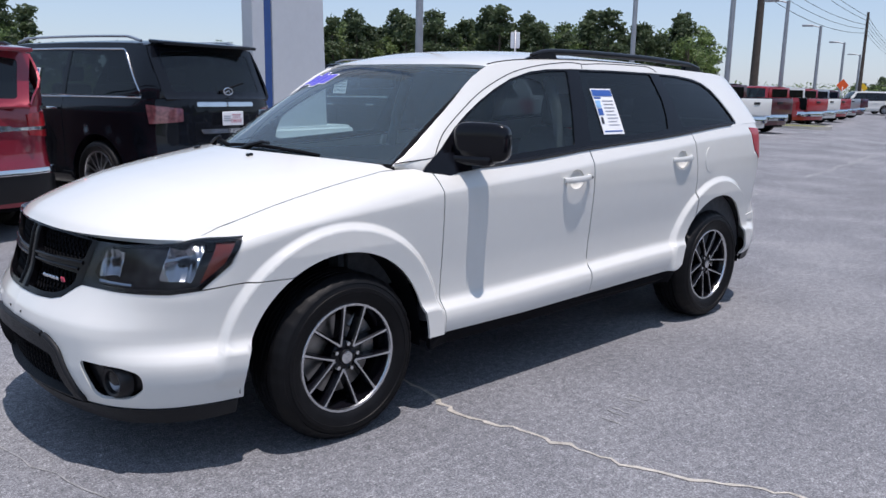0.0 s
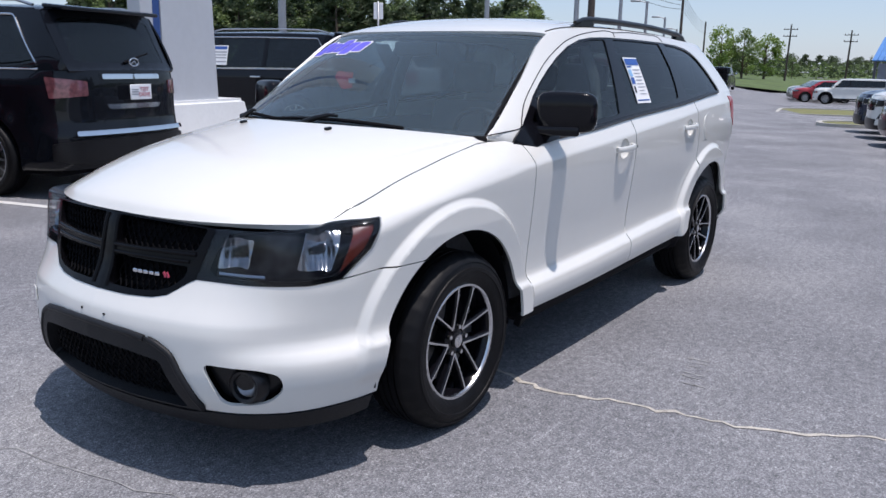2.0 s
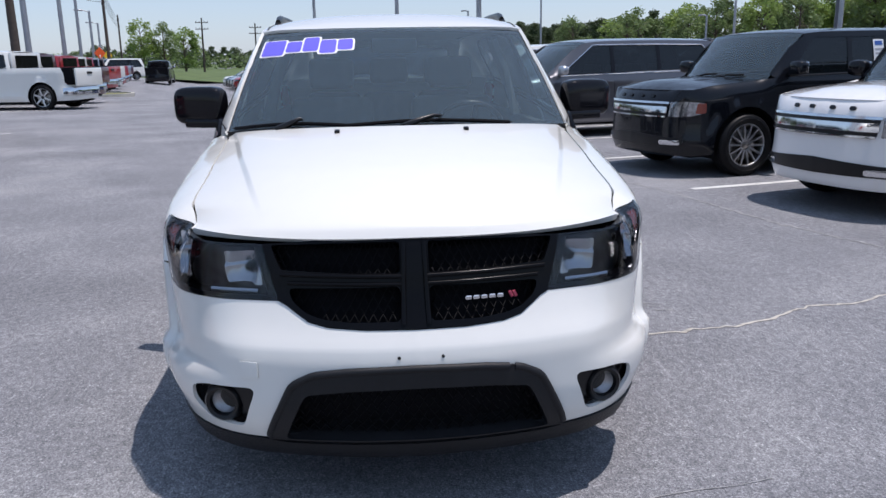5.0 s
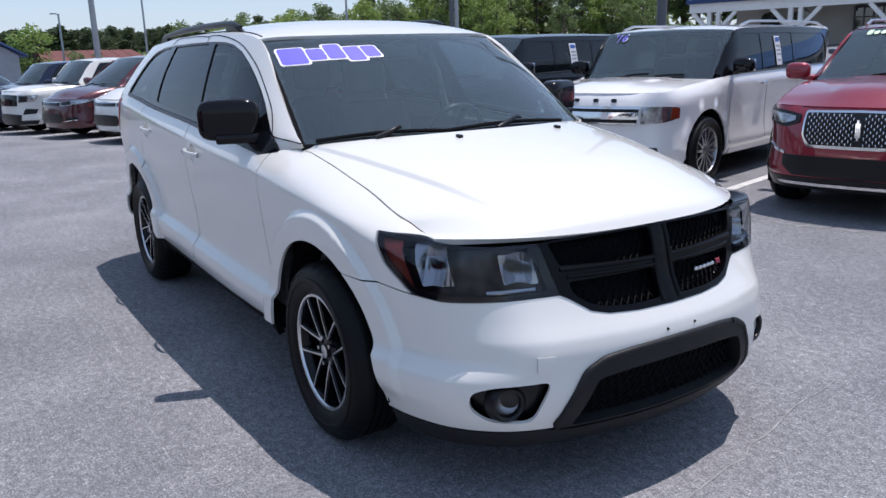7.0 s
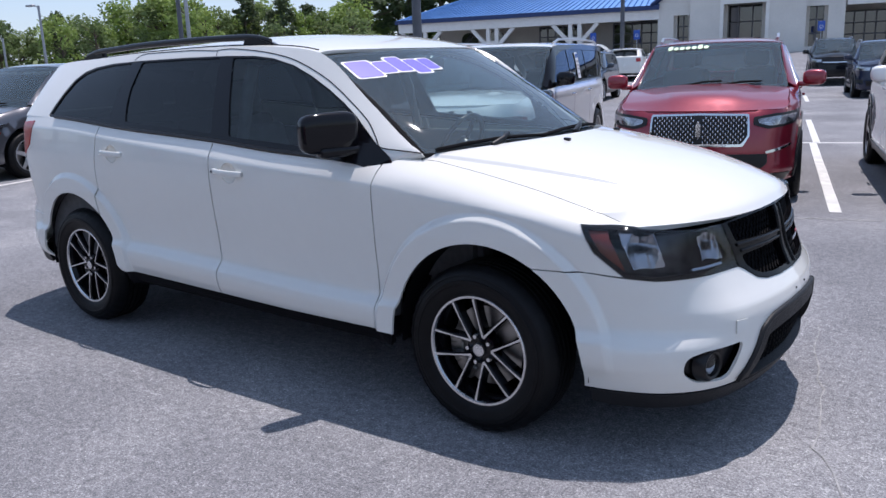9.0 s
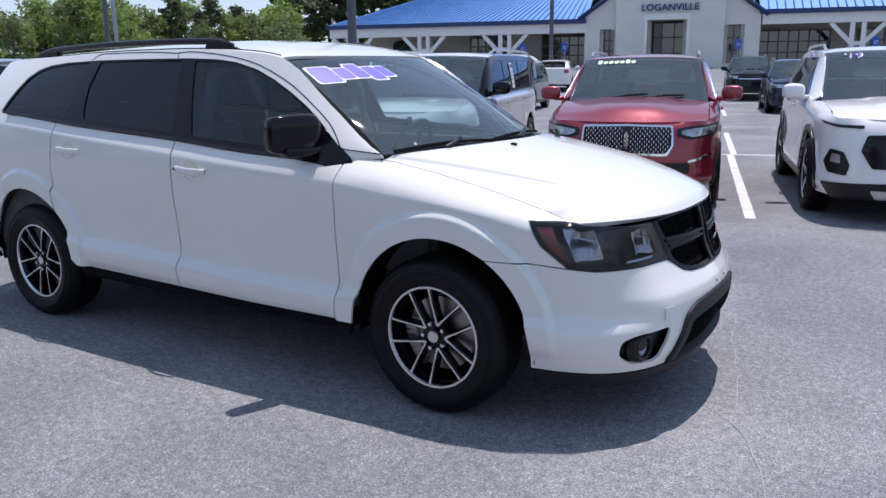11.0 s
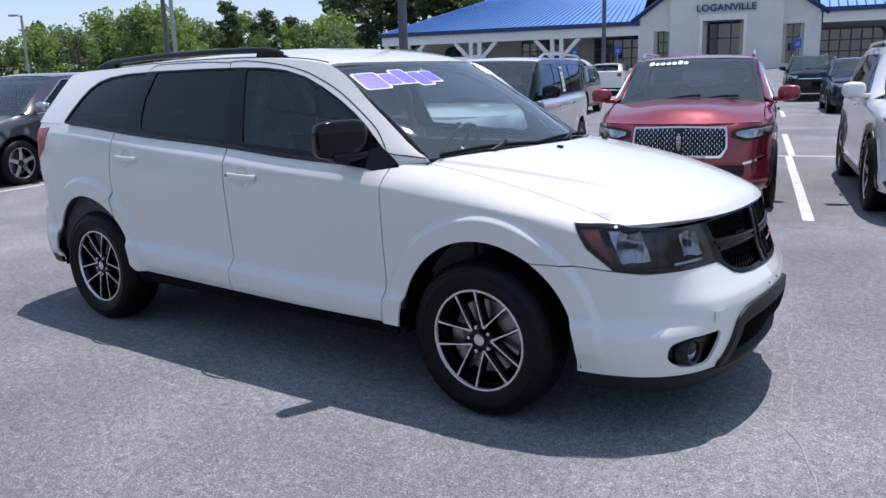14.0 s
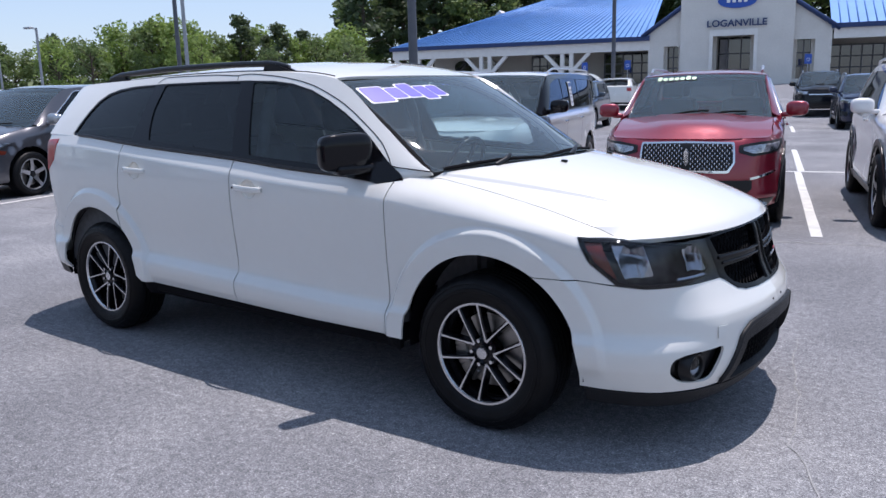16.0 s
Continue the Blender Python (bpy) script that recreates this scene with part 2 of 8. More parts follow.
def panel_mesh(name, S, outer, holes=(), step=0.05, thick=0.0, ns=1, off=0.0, cell=None, lines=()):
    """A sheet of the surface S(u, v) inside the outline and outside the holes, with turned-in edges.
    The mesh follows the given lines, so that creases stay clean."""
    from mathutils.geometry import delaunay_2d_cdt
    loops = [resample(outer, step)] + [resample(h, step) for h in holes]
    pts, edges = [], []
    for lp in loops:
        base = len(pts)
        pts += [tuple(p) for p in lp]
        edges += [(base + i, base + (i + 1) % len(lp)) for i in range(len(lp))]
    lo, hi = loops[0].min(0), loops[0].max(0)
    su, sv = cell or (step, step)
    gu, gv = np.meshgrid(np.arange(lo[0] + su / 2, hi[0], su), np.arange(lo[1] + sv / 2, hi[1], sv))
    gu = gu + (np.arange(gu.shape[0])[:, None] % 2) * su * 0.5
    g = np.stack([gu.ravel(), gv.ravel()], 1)
    keep = within(loops[0], g)
    for h in loops[1:]:
        keep &= ~within(h, g)
    g = g[keep]
    border = np.concatenate(loops)
    folds = []
    for ln in lines:
        q = resample(ln, step, False)
        ok = within(loops[0], q)
        for h in loops[1:]:
            ok &= ~within(h, q)
        ok &= ((q[:, None, :] - border[None]) ** 2).sum(2).min(1) > (step * .3) ** 2
        base = len(pts)
        spot = base + np.cumsum(ok) - 1
        pts += [tuple(p) for p in q[ok]]
        edges += [(int(spot[i]), int(spot[i + 1])) for i in range(len(q) - 1) if ok[i] and ok[i + 1]]
        folds.append(q[ok])
    if len(g):
        allp = np.concatenate(loops + folds)
        d = np.full(len(g), 9e9)
        for k in range(0, len(allp), 400):
            d = np.minimum(d, (((g[:, None, :] - allp[None, k:k + 400]) / (su, sv)) ** 2).sum(2).min(1))
        g = g[d > 0.2]
    pts += [tuple(p) for p in g]
    vs, _, fs, *_ = delaunay_2d_cdt([Vector(p) for p in pts], edges, [], 0, 1e-6)
    uv = np.array([(p.x, p.y) for p in vs])
    tri = np.array([f for f in fs if len(f) == 3], int)
    cen = uv[tri].mean(1)
    keep = within(loops[0], cen)
    for h in loops[1:]:
        keep &= ~within(h, cen)
    tri = tri[keep]
    a, b, c = uv[tri[:, 0]], uv[tri[:, 1]], uv[tri[:, 2]]
    area = (b[:, 0] - a[:, 0]) * (c[:, 1] - a[:, 1]) - (b[:, 1] - a[:, 1]) * (c[:, 0] - a[:, 0])
    tri = tri[np.abs(area) > 1e-10]
    area = area[np.abs(area) > 1e-10]
    flip = (area < 0) ^ (ns < 0)
    tri[flip] = tri[flip][:, ::-1]
    pos = S(uv[:, 0], uv[:, 1])
    nor = normals_of(S, uv[:, 0], uv[:, 1], ns)
    pos = pos + nor * off
    faces = [tuple(t) for t in tri]
    P, N = [tuple(p) for p in pos], [tuple(n) for n in nor]
    if thick:
        seen = {}
        for t in faces:
            for i in range(3):
                e = (t[i], t[(i + 1) % 3])
                seen[e] = seen.get(e, 0) + 1
        extra = []
        for (i, j) in seen:
            if (j, i) not in seen:
                p, q = pos[i], pos[j]
                side = np.cross(q - p, (nor[i] + nor[j]) / 2)
                side = side / max(np.linalg.norm(side), 1e-9)
                k = len(P)
                P += [tuple(p), tuple(q), tuple(q - nor[j] * thick), tuple(p - nor[i] * thick)]
                N += [tuple(side)] * 4
                extra.append((k + 1, k, k + 3, k + 2))
        faces += extra
    me = bpy.data.meshes.new(name)
    me.from_pydata(P, [], faces)
    me.shade_smooth()
    me.normals_split_custom_set_from_vertices(N)
    return me


def part(name, data, material, parent=None, label="", m=None):
    """Link a mesh (or a bmesh) as one object under a thing or a part."""
    if isinstance(data, bmesh.types.BMesh):
        me = bpy.data.meshes.new(name)
        data.to_mesh(me)
        data.free()
        data = me
    if material is not None and not data.materials:
        for k in material if isinstance(material, (list, tuple)) else [material]:
            data.materials.append(k)
    ob = new(name, data)
    if parent is not None:
        ob.parent = parent
    if m is not None:
        ob.matrix_basis = m
    if label:
        tagged(ob, label)
    return ob


def thing(name, label, category, m=None, group="", kind=""):
    e = new(name)
    e.empty_display_size = 0.2
    if m is not None:
        e.matrix_basis = m
    return tagged(e, label, category, group, kind)


def box(bm, lo, hi, bevel=0.0, seg=2, m=None):
    """A box between two corners, bevelled, added to bm."""
    lo, hi = Vector(lo), Vector(hi)
    r = bmesh.ops.create_cube(bm, size=1.0)
    vs = r["verts"]
    bmesh.ops.scale(bm, verts=vs, vec=hi - lo)
    bmesh.ops.translate(bm, verts=vs, vec=(lo + hi) / 2)
    if bevel:
        es = list({e for v in vs for e in v.link_edges})
        r2 = bmesh.ops.bevel(bm, geom=es, offset=bevel, segments=seg, profile=0.6, affect="EDGES")
        vs = list({v for f in r2["faces"] for v in f.verts} | {v for v in vs if v.is_valid})
    if m is not None:
        bmesh.ops.transform(bm, matrix=m, verts=vs)
    return bm


def boxes(*items, bevel=0.0):
    bm = bmesh.new()
    for lo, hi in items:
        box(bm, lo, hi, bevel)
    return bm


def tube(bm, pts, r, sides=6, caps=True):
    """A round bar along pts; r is one radius or one for each point."""
    pts = [Vector(p) for p in pts]
    rings = []
    up = Vector((0, 0, 1))
    for i, p in enumerate(pts):
        d = (pts[min(i + 1, len(pts) - 1)] - pts[max(i - 1, 0)]).normalized()
        a = d.cross(up if abs(d.z) < 0.95 else Vector((1, 0, 0))).normalized()
        b = d.cross(a)
        rr = r[i] if isinstance(r, (list, tuple)) else r
        rings.append([bm.verts.new(p + (a * math.cos(k * 2 * math.pi / sides) + b * math.sin(k * 2 * math.pi / sides)) * rr) for k in range(sides)])
    for r0, r1 in zip(rings, rings[1:]):
        for k in range(sides):
            f = bm.faces.new((r0[k], r0[(k + 1) % sides], r1[(k + 1) % sides], r1[k]))
            f.smooth = True
    if caps and len(rings) > 1:
        bm.faces.new(rings[0][::-1])
        bm.faces.new(rings[-1])
    return bm


def shell(bm, c, half, e, cuts):
    """A block with well-rounded sides."""
    old = set(bm.verts)
    r = bmesh.ops.create_cube(bm, size=1.0)
    es = list({ed for v in r["verts"] for ed in v.link_edges})
    bmesh.ops.subdivide_edges(bm, edges=es, cuts=cuts, use_grid_fill=True)
    for v in bm.verts:
        if v in old:
            continue
        p = v.co * 2
        p = p / max((abs(p.x) ** e + abs(p.y) ** e + abs(p.z) ** e) ** (1 / e), 1e-6)
        v.co = Vector(c) + Vector((p.x * half[0], p.y * half[1], p.z * half[2]))


def lathe(bm, prof, n=40, axis="y"):
    """Turn a profile of (radius, along) round the y axis."""
    rings = []
    for r, a in prof:
        rings.append([bm.verts.new((r * math.cos(k * 2 * math.pi / n), a, r * math.sin(k * 2 * math.pi / n))) for k in range(n)])
    for r0, r1 in zip(rings, rings[1:]):
        for k in range(n):
            f = bm.faces.new((r0[k], r1[k], r1[(k + 1) % n], r0[(k + 1) % n]))
            f.smooth = True
    return bm


def prism(bm, poly, z0, z1, m=None):
    """A polygon in x, y pulled up from z0 to z1."""
    lo = [bm.verts.new((x, y, z0)) for x, y in poly]
    hi = [bm.verts.new((x, y, z1)) for x, y in poly]
    n = len(poly)
    bm.faces.new(hi)
    bm.faces.new(lo[::-1])
    for i in range(n):
        bm.faces.new((lo[i], lo[(i + 1) % n], hi[(i + 1) % n], hi[i]))
    if m is not None:
        bmesh.ops.transform(bm, matrix=m, verts=lo + hi)
    return bm


def mesh_of(name, bm, *materials, sharp=None):
    bmesh.ops.recalc_face_normals(bm, faces=bm.faces)
    me = bpy.data.meshes.new(name)
    bm.to_mesh(me)
    bm.free()
    for k in materials:
        me.materials.append(k)
    if sharp is not None:
        me.shade_smooth()
        me.set_sharp_from_angle(angle=radians(sharp))
    return me


# ---- vehicles: a body is one smooth skin, cut into panels ----
class Shape:
    """The skin of a vehicle. x ahead, y to its left, z up; origin on the ground half way between the axles."""

    def __init__(self, outline, ins_front, ins_side, ins_rear, ztop, amp, arches, flare=0.034, flare_w=0.12, shift=None,
                 front_y=(0.45, 0.72), rear_x=(-1.75, -2.1), crease=None, crease_slope=None, corner=0.0, roll=0.17):
        self.roll = roll
        self.foot = (.02, .16) if crease else (arches[0][1] - .28, arches[0][1] - .05)
        self.corner = corner
        self.crease, self.crease_slope = crease, crease_slope
        d = np.array(outline, float)
        arc = np.concatenate([[0], np.cumsum(np.linalg.norm(np.diff(d, axis=0), axis=1))])
        self.X, self.Y = Curve(*zip(arc, d[:, 0])), Curve(*zip(arc, d[:, 1]))
        self.length = arc[-1]
        self.ts = np.linspace(0, arc[-1], 1200)
        self.tx, self.ty = self.X(self.ts), self.Y(self.ts)
        self.ins_front, self.ins_side, self.ins_rear = ins_front, ins_side, ins_rear
        self.ztop, self.amp, self.arches = ztop, amp, arches
        self.flare, self.flare_w = flare, flare_w
        self.shift = shift or (lambda x: 0 * np.asarray(x, float))
        self.front_y, self.rear_x = front_y, rear_x

    def sx(self, x):
        return float(np.interp(-x, -self.tx, self.ts))

    def sy(self, y):
        k = int(np.argmax(self.ty > self.ty.max() * 0.985))
        return math.copysign(float(np.interp(abs(y), self.ty[:k], self.ts[:k])), y)

    def wrap(self, s, z):
        s, z = np.asarray(s, float), np.asarray(z, float)
        sg = np.where(s < 0, -1.0, 1.0)
        a = np.abs(s)
        e = 2e-3
        x, y = self.X(a), self.Y(a)
        a0, a1 = np.clip(a - e, 0, self.length), np.clip(a + e, 0, self.length)
        tx, ty = self.X(a1) - self.X(a0), self.Y(a1) - self.Y(a0)
        ln = np.maximum(np.hypot(tx, ty), 1e-9)
        nx, ny = ty / ln, -tx / ln
        ny = np.where(a < e, 0.0, ny)
        nx = np.where(a < e, 1.0, nx)
        wf = 1 - smooth(self.front_y[0], self.front_y[1], np.where(x > 0, y, 9))
        wr = smooth(self.rear_x[0], self.rear_x[1], x)
        zs = z - self.shift(x) * (1 - smooth(0.62, 0.9, z))
        ins = wf * self.ins_front(z) + wr * self.ins_rear(z) + (1 - wf - wr) * self.ins_side(zs)
        if self.corner:
            ins = ins + self.corner * smooth(.66, .88, z) * np.exp(-((x - 2.10) / .13) ** 2)
        dz = np.clip(self.ztop(x) - z, -0.05, 1)
        ins = ins + self.amp(x) * np.clip(1 - dz / self.roll, 0, 1.3) ** 2.2
        if self.crease:
            h = z - self.crease(x)
            ins = ins + self.crease_slope(x) * (h + np.sqrt(h * h + 3.6e-5)) / 2
        for cx, cz, rx, rz in self.arches:
            rho = np.hypot((x - cx) / rx, (z - cz) / rz)
            up = smooth(*self.foot, z)
            if self.crease:
                up = np.where((x - cx) * cx > 0, smooth(.33, .45, z), up)
            w = self.flare_w / rx
            g = (1 - smooth(1 + 0.66 * w, 1 + w, rho)) * up * (1 - wf)
            ins = ins * (1 - g) + g * np.minimum(ins, np.maximum(ins - self.flare, -0.014 if self.crease else 0.004))
        return np.stack([x - nx * ins, sg * (y - ny * ins), z + 0 * x], -1)

    def arch(self, k, z0, n=28, flip=False):
        """The wheel arch's edge as (s, z), from its front foot over the top to its rear foot."""
        cx, cz, rx, rz = self.arches[k]
        a0 = math.asin(max(-1, min(1, (z0 - cz) / rz)))
        return [(self.sx(cx + rx * math.cos(a)), cz + rz * math.sin(a)) for a in np.linspace(a0, math.pi - a0, n)]


def neg(poly):
    return [(-a, b) for a, b in poly]


def make_wheel(kind, r, width, rim_r, material_face, material_dark):
    """Meshes of a wheel whose outer face looks along +y, its centre at the origin."""
    w = width / 2
    bm = bmesh.new()
    prof = [(rim_r - 0.004, w - 0.012), (rim_r + 0.012, w + 0.002), (rim_r + 0.03, w + 0.006), ((r + rim_r) / 2 - .012, w + 0.011), ((r + rim_r) / 2 - .010, w + 0.0145), ((r + rim_r) / 2 + .004, w + 0.0145), ((r + rim_r) / 2 + .006, w + 0.010), (r - 0.038, w + 0.004), (r - 0.036, w + .007), (r - 0.028, w + .004),
            (r - 0.012, w - 0.014), (r - 0.002, w - 0.036)]
    lines = 5
    for i in range(lines):
        y0 = (w - 0.036) - (2 * w - 0.072) * (i + 0.5) / lines
        if i < lines:
            prof += [(r, y0 + 0.012), (r, y0 - 0.010), (r - 0.008, y0 - 0.012), (r - 0.008, y0 - 0.018)]
    prof += [(r - 0.012, -w + 0.01), ((r + rim_r) / 2, -w - 0.01), (rim_r, -w + 0.01)]
    lathe(bm, prof, 108 if kind == "split" else 56)
    if kind == "split":
        # shoulder lugs: every third row of the outer tread is cut back
        for v in bm.verts:
            rr = math.hypot(v.co.x, v.co.z)
            k = round((math.atan2(v.co.z, v.co.x) % (2 * math.pi)) / (2 * math.pi) * 108)
            if k % 3 == 0 and rr > r - .030 and abs(v.co.y) > w - .06:
                f = (rr - .004) / rr
                v.co.x, v.co.z = v.co.x * f, v.co.z * f
    tyre = mesh_of("tyre", bm, M["rubber"], sharp=40)
    bm = bmesh.new()
    yf = w - 0.02
    # barrel and lip
    lathe(bm, [(rim_r - 0.002, yf + 0.010), (rim_r - 0.010, yf + 0.010), (rim_r - 0.018, yf - 0.004), (rim_r - 0.03, yf - 0.05), (rim_r - 0.04, -w + 0.02),
               (0.06, -w + 0.02)], 48)
    for f in bm.faces:
        f.material_index = 1
    lip0 = len(bm.faces)
    lathe(bm, [(rim_r + 0.002, yf + 0.008), (rim_r - 0.003, yf + 0.013), (rim_r - 0.012, yf + 0.012), (rim_r - 0.016, yf + 0.004)], 48)
    bm.faces.ensure_lookup_table()
    for f in bm.faces[lip0:]:
        f.material_index = 0

    def spoke(a, r0, r1, w0, w1, y0, y1, d, mi, lean=0.0):
        ca, sa = math.cos(a), math.sin(a)
        vs = []
        for rr, ww, yy, ll in ((r0, w0, y0, 0), ((r0 + r1) / 2, (w0 + w1) / 2 * 0.92, (y0 + y1) / 2 + 0.006, lean * 0.6), (r1, w1, y1, lean)):
            for sgn in (-1, 1):
                for dd in (0, d):
                    t = sgn * ww / 2 + ll
                    vs.append(bm.verts.new((rr * ca - t * sa, yy - dd, rr * sa + t * ca)))
        for k in (0, 4):
            a0, a1, b0, b1 = vs[k:k + 4]
            c0, c1, d0, d1 = vs[k + 4:k + 8]
            for q, mm in (((a0, c0, d0, b0), mi), ((a0, a1, c1, c0), 1), ((b0, d0, d1, b1), 1)):
                f = bm.faces.new(q)
                f.material_index = mm

    hub_y = yf - 0.012
    # hub plate with nut pockets
    start = len(bm.faces)
    lathe(bm, [(0.0005, hub_y - 0.001), (0.050, hub_y - 0.004), (0.066, hub_y - 0.012), (0.078, hub_y - 0.05)], 30)
    bm.faces.ensure_lookup_table()
    for f in bm.faces[start:]:
        f.material_index = 1
    rim = mesh_of("rim", bm, material_face, material_dark, sharp=35)
    bm = bmesh.new()
    lathe(bm, [(0.0005, hub_y + 0.010), (0.024, hub_y + 0.010), (0.030, hub_y + 0.006), (0.031, hub_y - 0.004)], 24)
    cap = mesh_of("centre_cap", bm, M["satin_black"], sharp=35)
    bm = bmesh.new()
    lathe(bm, [(0.0005, hub_y + 0.0112), (0.025, hub_y + 0.0112), (0.026, hub_y + 0.0108)], 20)
    badge = mesh_of("badge", bm, M["machined"], sharp=35)
    bm = bmesh.new()
    lathe(bm, [(0.05, yf - 0.075), (rim_r * 0.72, yf - 0.075), (rim_r * 0.72, yf - 0.10), (0.05, yf - 0.10)], 36)
    disc = mesh_of("brake_disc", bm, M["brake_steel"], sharp=35)
    bm = bmesh.new()
    a0 = radians(-25)
    for k in range(5):
        a = a0 + radians(50) * (k - 2) / 4 * 1.2
        m = pose(rim_r * 0.66 * math.cos(a), yf - 0.088, rim_r * 0.66 * math.sin(a)) @ Matrix.Rotation(-a, 4, "Y")
        box(bm, (-0.035, -0.035, -0.024), (0.03, 0.03, 0.024), 0.006, 1, m)
    caliper = mesh_of("caliper", bm, M["brake_steel"], sharp=35)
    blades = []
    for lean in (-1, 1):
        bm = bmesh.new()
        rows = []
        for t in (0, .2, .45, .75, 1):
            rr = .044 + (rim_r - .016 - .044) * t
            yy = hub_y + (yf + .006 - hub_y) * t + .010 * t * (1 - t)
            wd = .022 - .005 * math.sin(math.pi * t)
            c0 = lean * (.031 + .022 * t)
            rows.append([bm.verts.new((rr, y, c0 + x)) for x, y in ((-wd / 2 - .003, yy - .045), (-wd / 2, yy - .007), (-wd / 2 + .0055, yy), (wd / 2 - .0055, yy), (wd / 2, yy - .007), (wd / 2 + .003, yy - .045))])
        for r0, r1 in zip(rows, rows[1:]):
            for k in range(5):
                f = bm.faces.new((r0[k], r0[k + 1], r1[k + 1], r1[k]))
                f.material_index = 0 if k == 2 else 1
        blades.append(mesh_of("spoke", bm, material_face, material_dark, sharp=30))
    bm = bmesh.new()
    if kind == "thin":
        spoke(0, 0.05, rim_r - 0.012, 0.030, 0.018, hub_y, yf + 0.004, 0.04, 0, 0.01)
    else:
        spoke(0.3, 0.05, rim_r - 0.012, 0.07, 0.055, hub_y, yf + 0.004, 0.04, 0)
    single = mesh_of("spoke", bm, material_face, material_dark, sharp=30)
    bm = bmesh.new()
    tube(bm, [(.056, hub_y - .004, 0), (.056, hub_y + .010, 0)], .009, 6)
    nut = mesh_of("lug_nut", bm, M["machined"], sharp=35)
    return dict(tyre=tyre, rim=rim, cap=cap, badge=badge, nut=nut, disc=disc, caliper=caliper, blades=blades, single=single)


WHEELS = {}


def add_wheel(car, x, y, side, spec, steer=0.0, full=False, turn=0.0):
    """One wheel of a car: side 1 is its left, -1 its right."""
    kind, r, width, rim_r, face, dark, n = spec
    key = (kind, r, width, rim_r, face, dark, n)
    if key not in WHEELS:
        WHEELS[key] = make_wheel(kind, r, width, rim_r, M[face], M[dark])
    w = WHEELS[key]
    mm = pose(x, y * side, r - 0.004, 0, 0, (0 if side > 0 else 180) + steer)
    wheel = part("wheel", w["rim"], None, car, m=mm)
    part("tyre", w["tyre"], None, wheel)
    part("brake_disc", w["disc"], None, wheel)
    if full:
        part("centre_cap", w["cap"], None, wheel)
        part("badge", w["badge"], None, wheel)
        for k in range(5):
            part("lug_nut", w["nut"], None, wheel, m=pose(0, 0, 0, 0, 72 * k + turn, 0))
            for blade in w["blades"]:
                part("spoke", blade, None, wheel, m=pose(0, 0, 0, 0, 72 * k + turn, 0))
        cal = part("caliper", w["caliper"], None, wheel)
        if side > 0:
            cal.matrix_basis = pose(0, 0, 0, 0, 180, 0)
    if kind != "split":
        for k in range(n):
            part("spoke", w["single"], None, wheel, m=pose(0, 0, 0, 0, 360 * k / n, 0))
    return wheel


class Cabin:
    """Sides, roof and screens above the waist of a body."""

    def __init__(self, shape, yp, zp, zc, ws_base, ws_top, bow=0.012):
        self.shape, self.yp, self.zp, self.zc, self.bow = shape, yp, zp, zc, bow
        self.ws_base, self.ws_top = ws_base, ws_top
        xs = np.linspace(shape.tx.min() + 0.05, shape.tx.max() - 0.3, 160)
        zz = shape.ztop(xs)
        yy = [abs(shape.wrap(np.array([shape.sx(x)]), np.array([z]))[0][1]) for x, z in zip(xs, zz)]
        self.yb = Curve(*zip(xs, yy))

    def side(self, sg):
        def S(x, z):
            x, z = np.asarray(x, float), np.asarray(z, float)
            zb = self.shape.ztop(x)
            t = (z - zb) / np.maximum(self.zp(x) - zb, 0.02)
            t = np.clip(t, -0.6, 1.4)
            y = self.yb(x) * (1 - t) + self.yp(x) * t + self.bow * 4 * t * (1 - t)
            return np.stack([x, sg * y, z], -1)
        return S

    def roof(self, x, w):
        x, w = np.asarray(x, float), np.asarray(w, float)
        k = np.clip(1 - np.abs(w) ** 2.6, 1e-6, 1) ** 0.8
        zp, zc = self.zp(x), self.zc(x)
        return np.stack([x, self.yp(x) * w, zp + (zc - zp) * k], -1)

    def screen(self, p, w):
        p, w = np.asarray(p, float), np.asarray(w, float)
        (x0, dx0, y0, z0, dz0), (x1, dx1, y1, z1, dz1) = self.ws_base, self.ws_top
        aw = np.abs(w)
        xa, ya, za = x0 - dx0 * aw ** 2.3, y0 * w, z0 - dz0 * aw ** 2
        xb, yb, zb = x1 - dx1 * aw ** 2.3, y1 * w, z1 - dz1 * aw ** 2
        bow = 0.05 * p * (1 - p)
        return np.stack([xa + (xb - xa) * p + bow * 0.5, ya + (yb - ya) * p, za + (zb - za) * p + bow], -1)


def hood_surface(front, rear, yedge, zc, ze, bulge=0.012, outer=None):
    """Bonnet: q runs from its leading edge to the scuttle, w across."""
    (xf, dxf), (xr, dxr) = front, rear

    def S(q, w):
        q, w = np.asarray(q, float), np.asarray(w, float)
        aw = np.abs(w)
        xa, xb = xf - dxf * aw ** 2.6, xr - dxr * aw ** 2.0
        k = aw ** 2.2
        z = zc(q) * (1 - k) + ze(q) * k
        lim = 0.40 + 0.16 * q if outer is None else outer(q)
        z = z + bulge * (1 - smooth(lim - 0.012, lim + 0.030, aw)) * smooth(0.06, 0.45, q)
        return np.stack([xa + (xb - xa) * q, yedge(q) * w, z], -1)
    return S


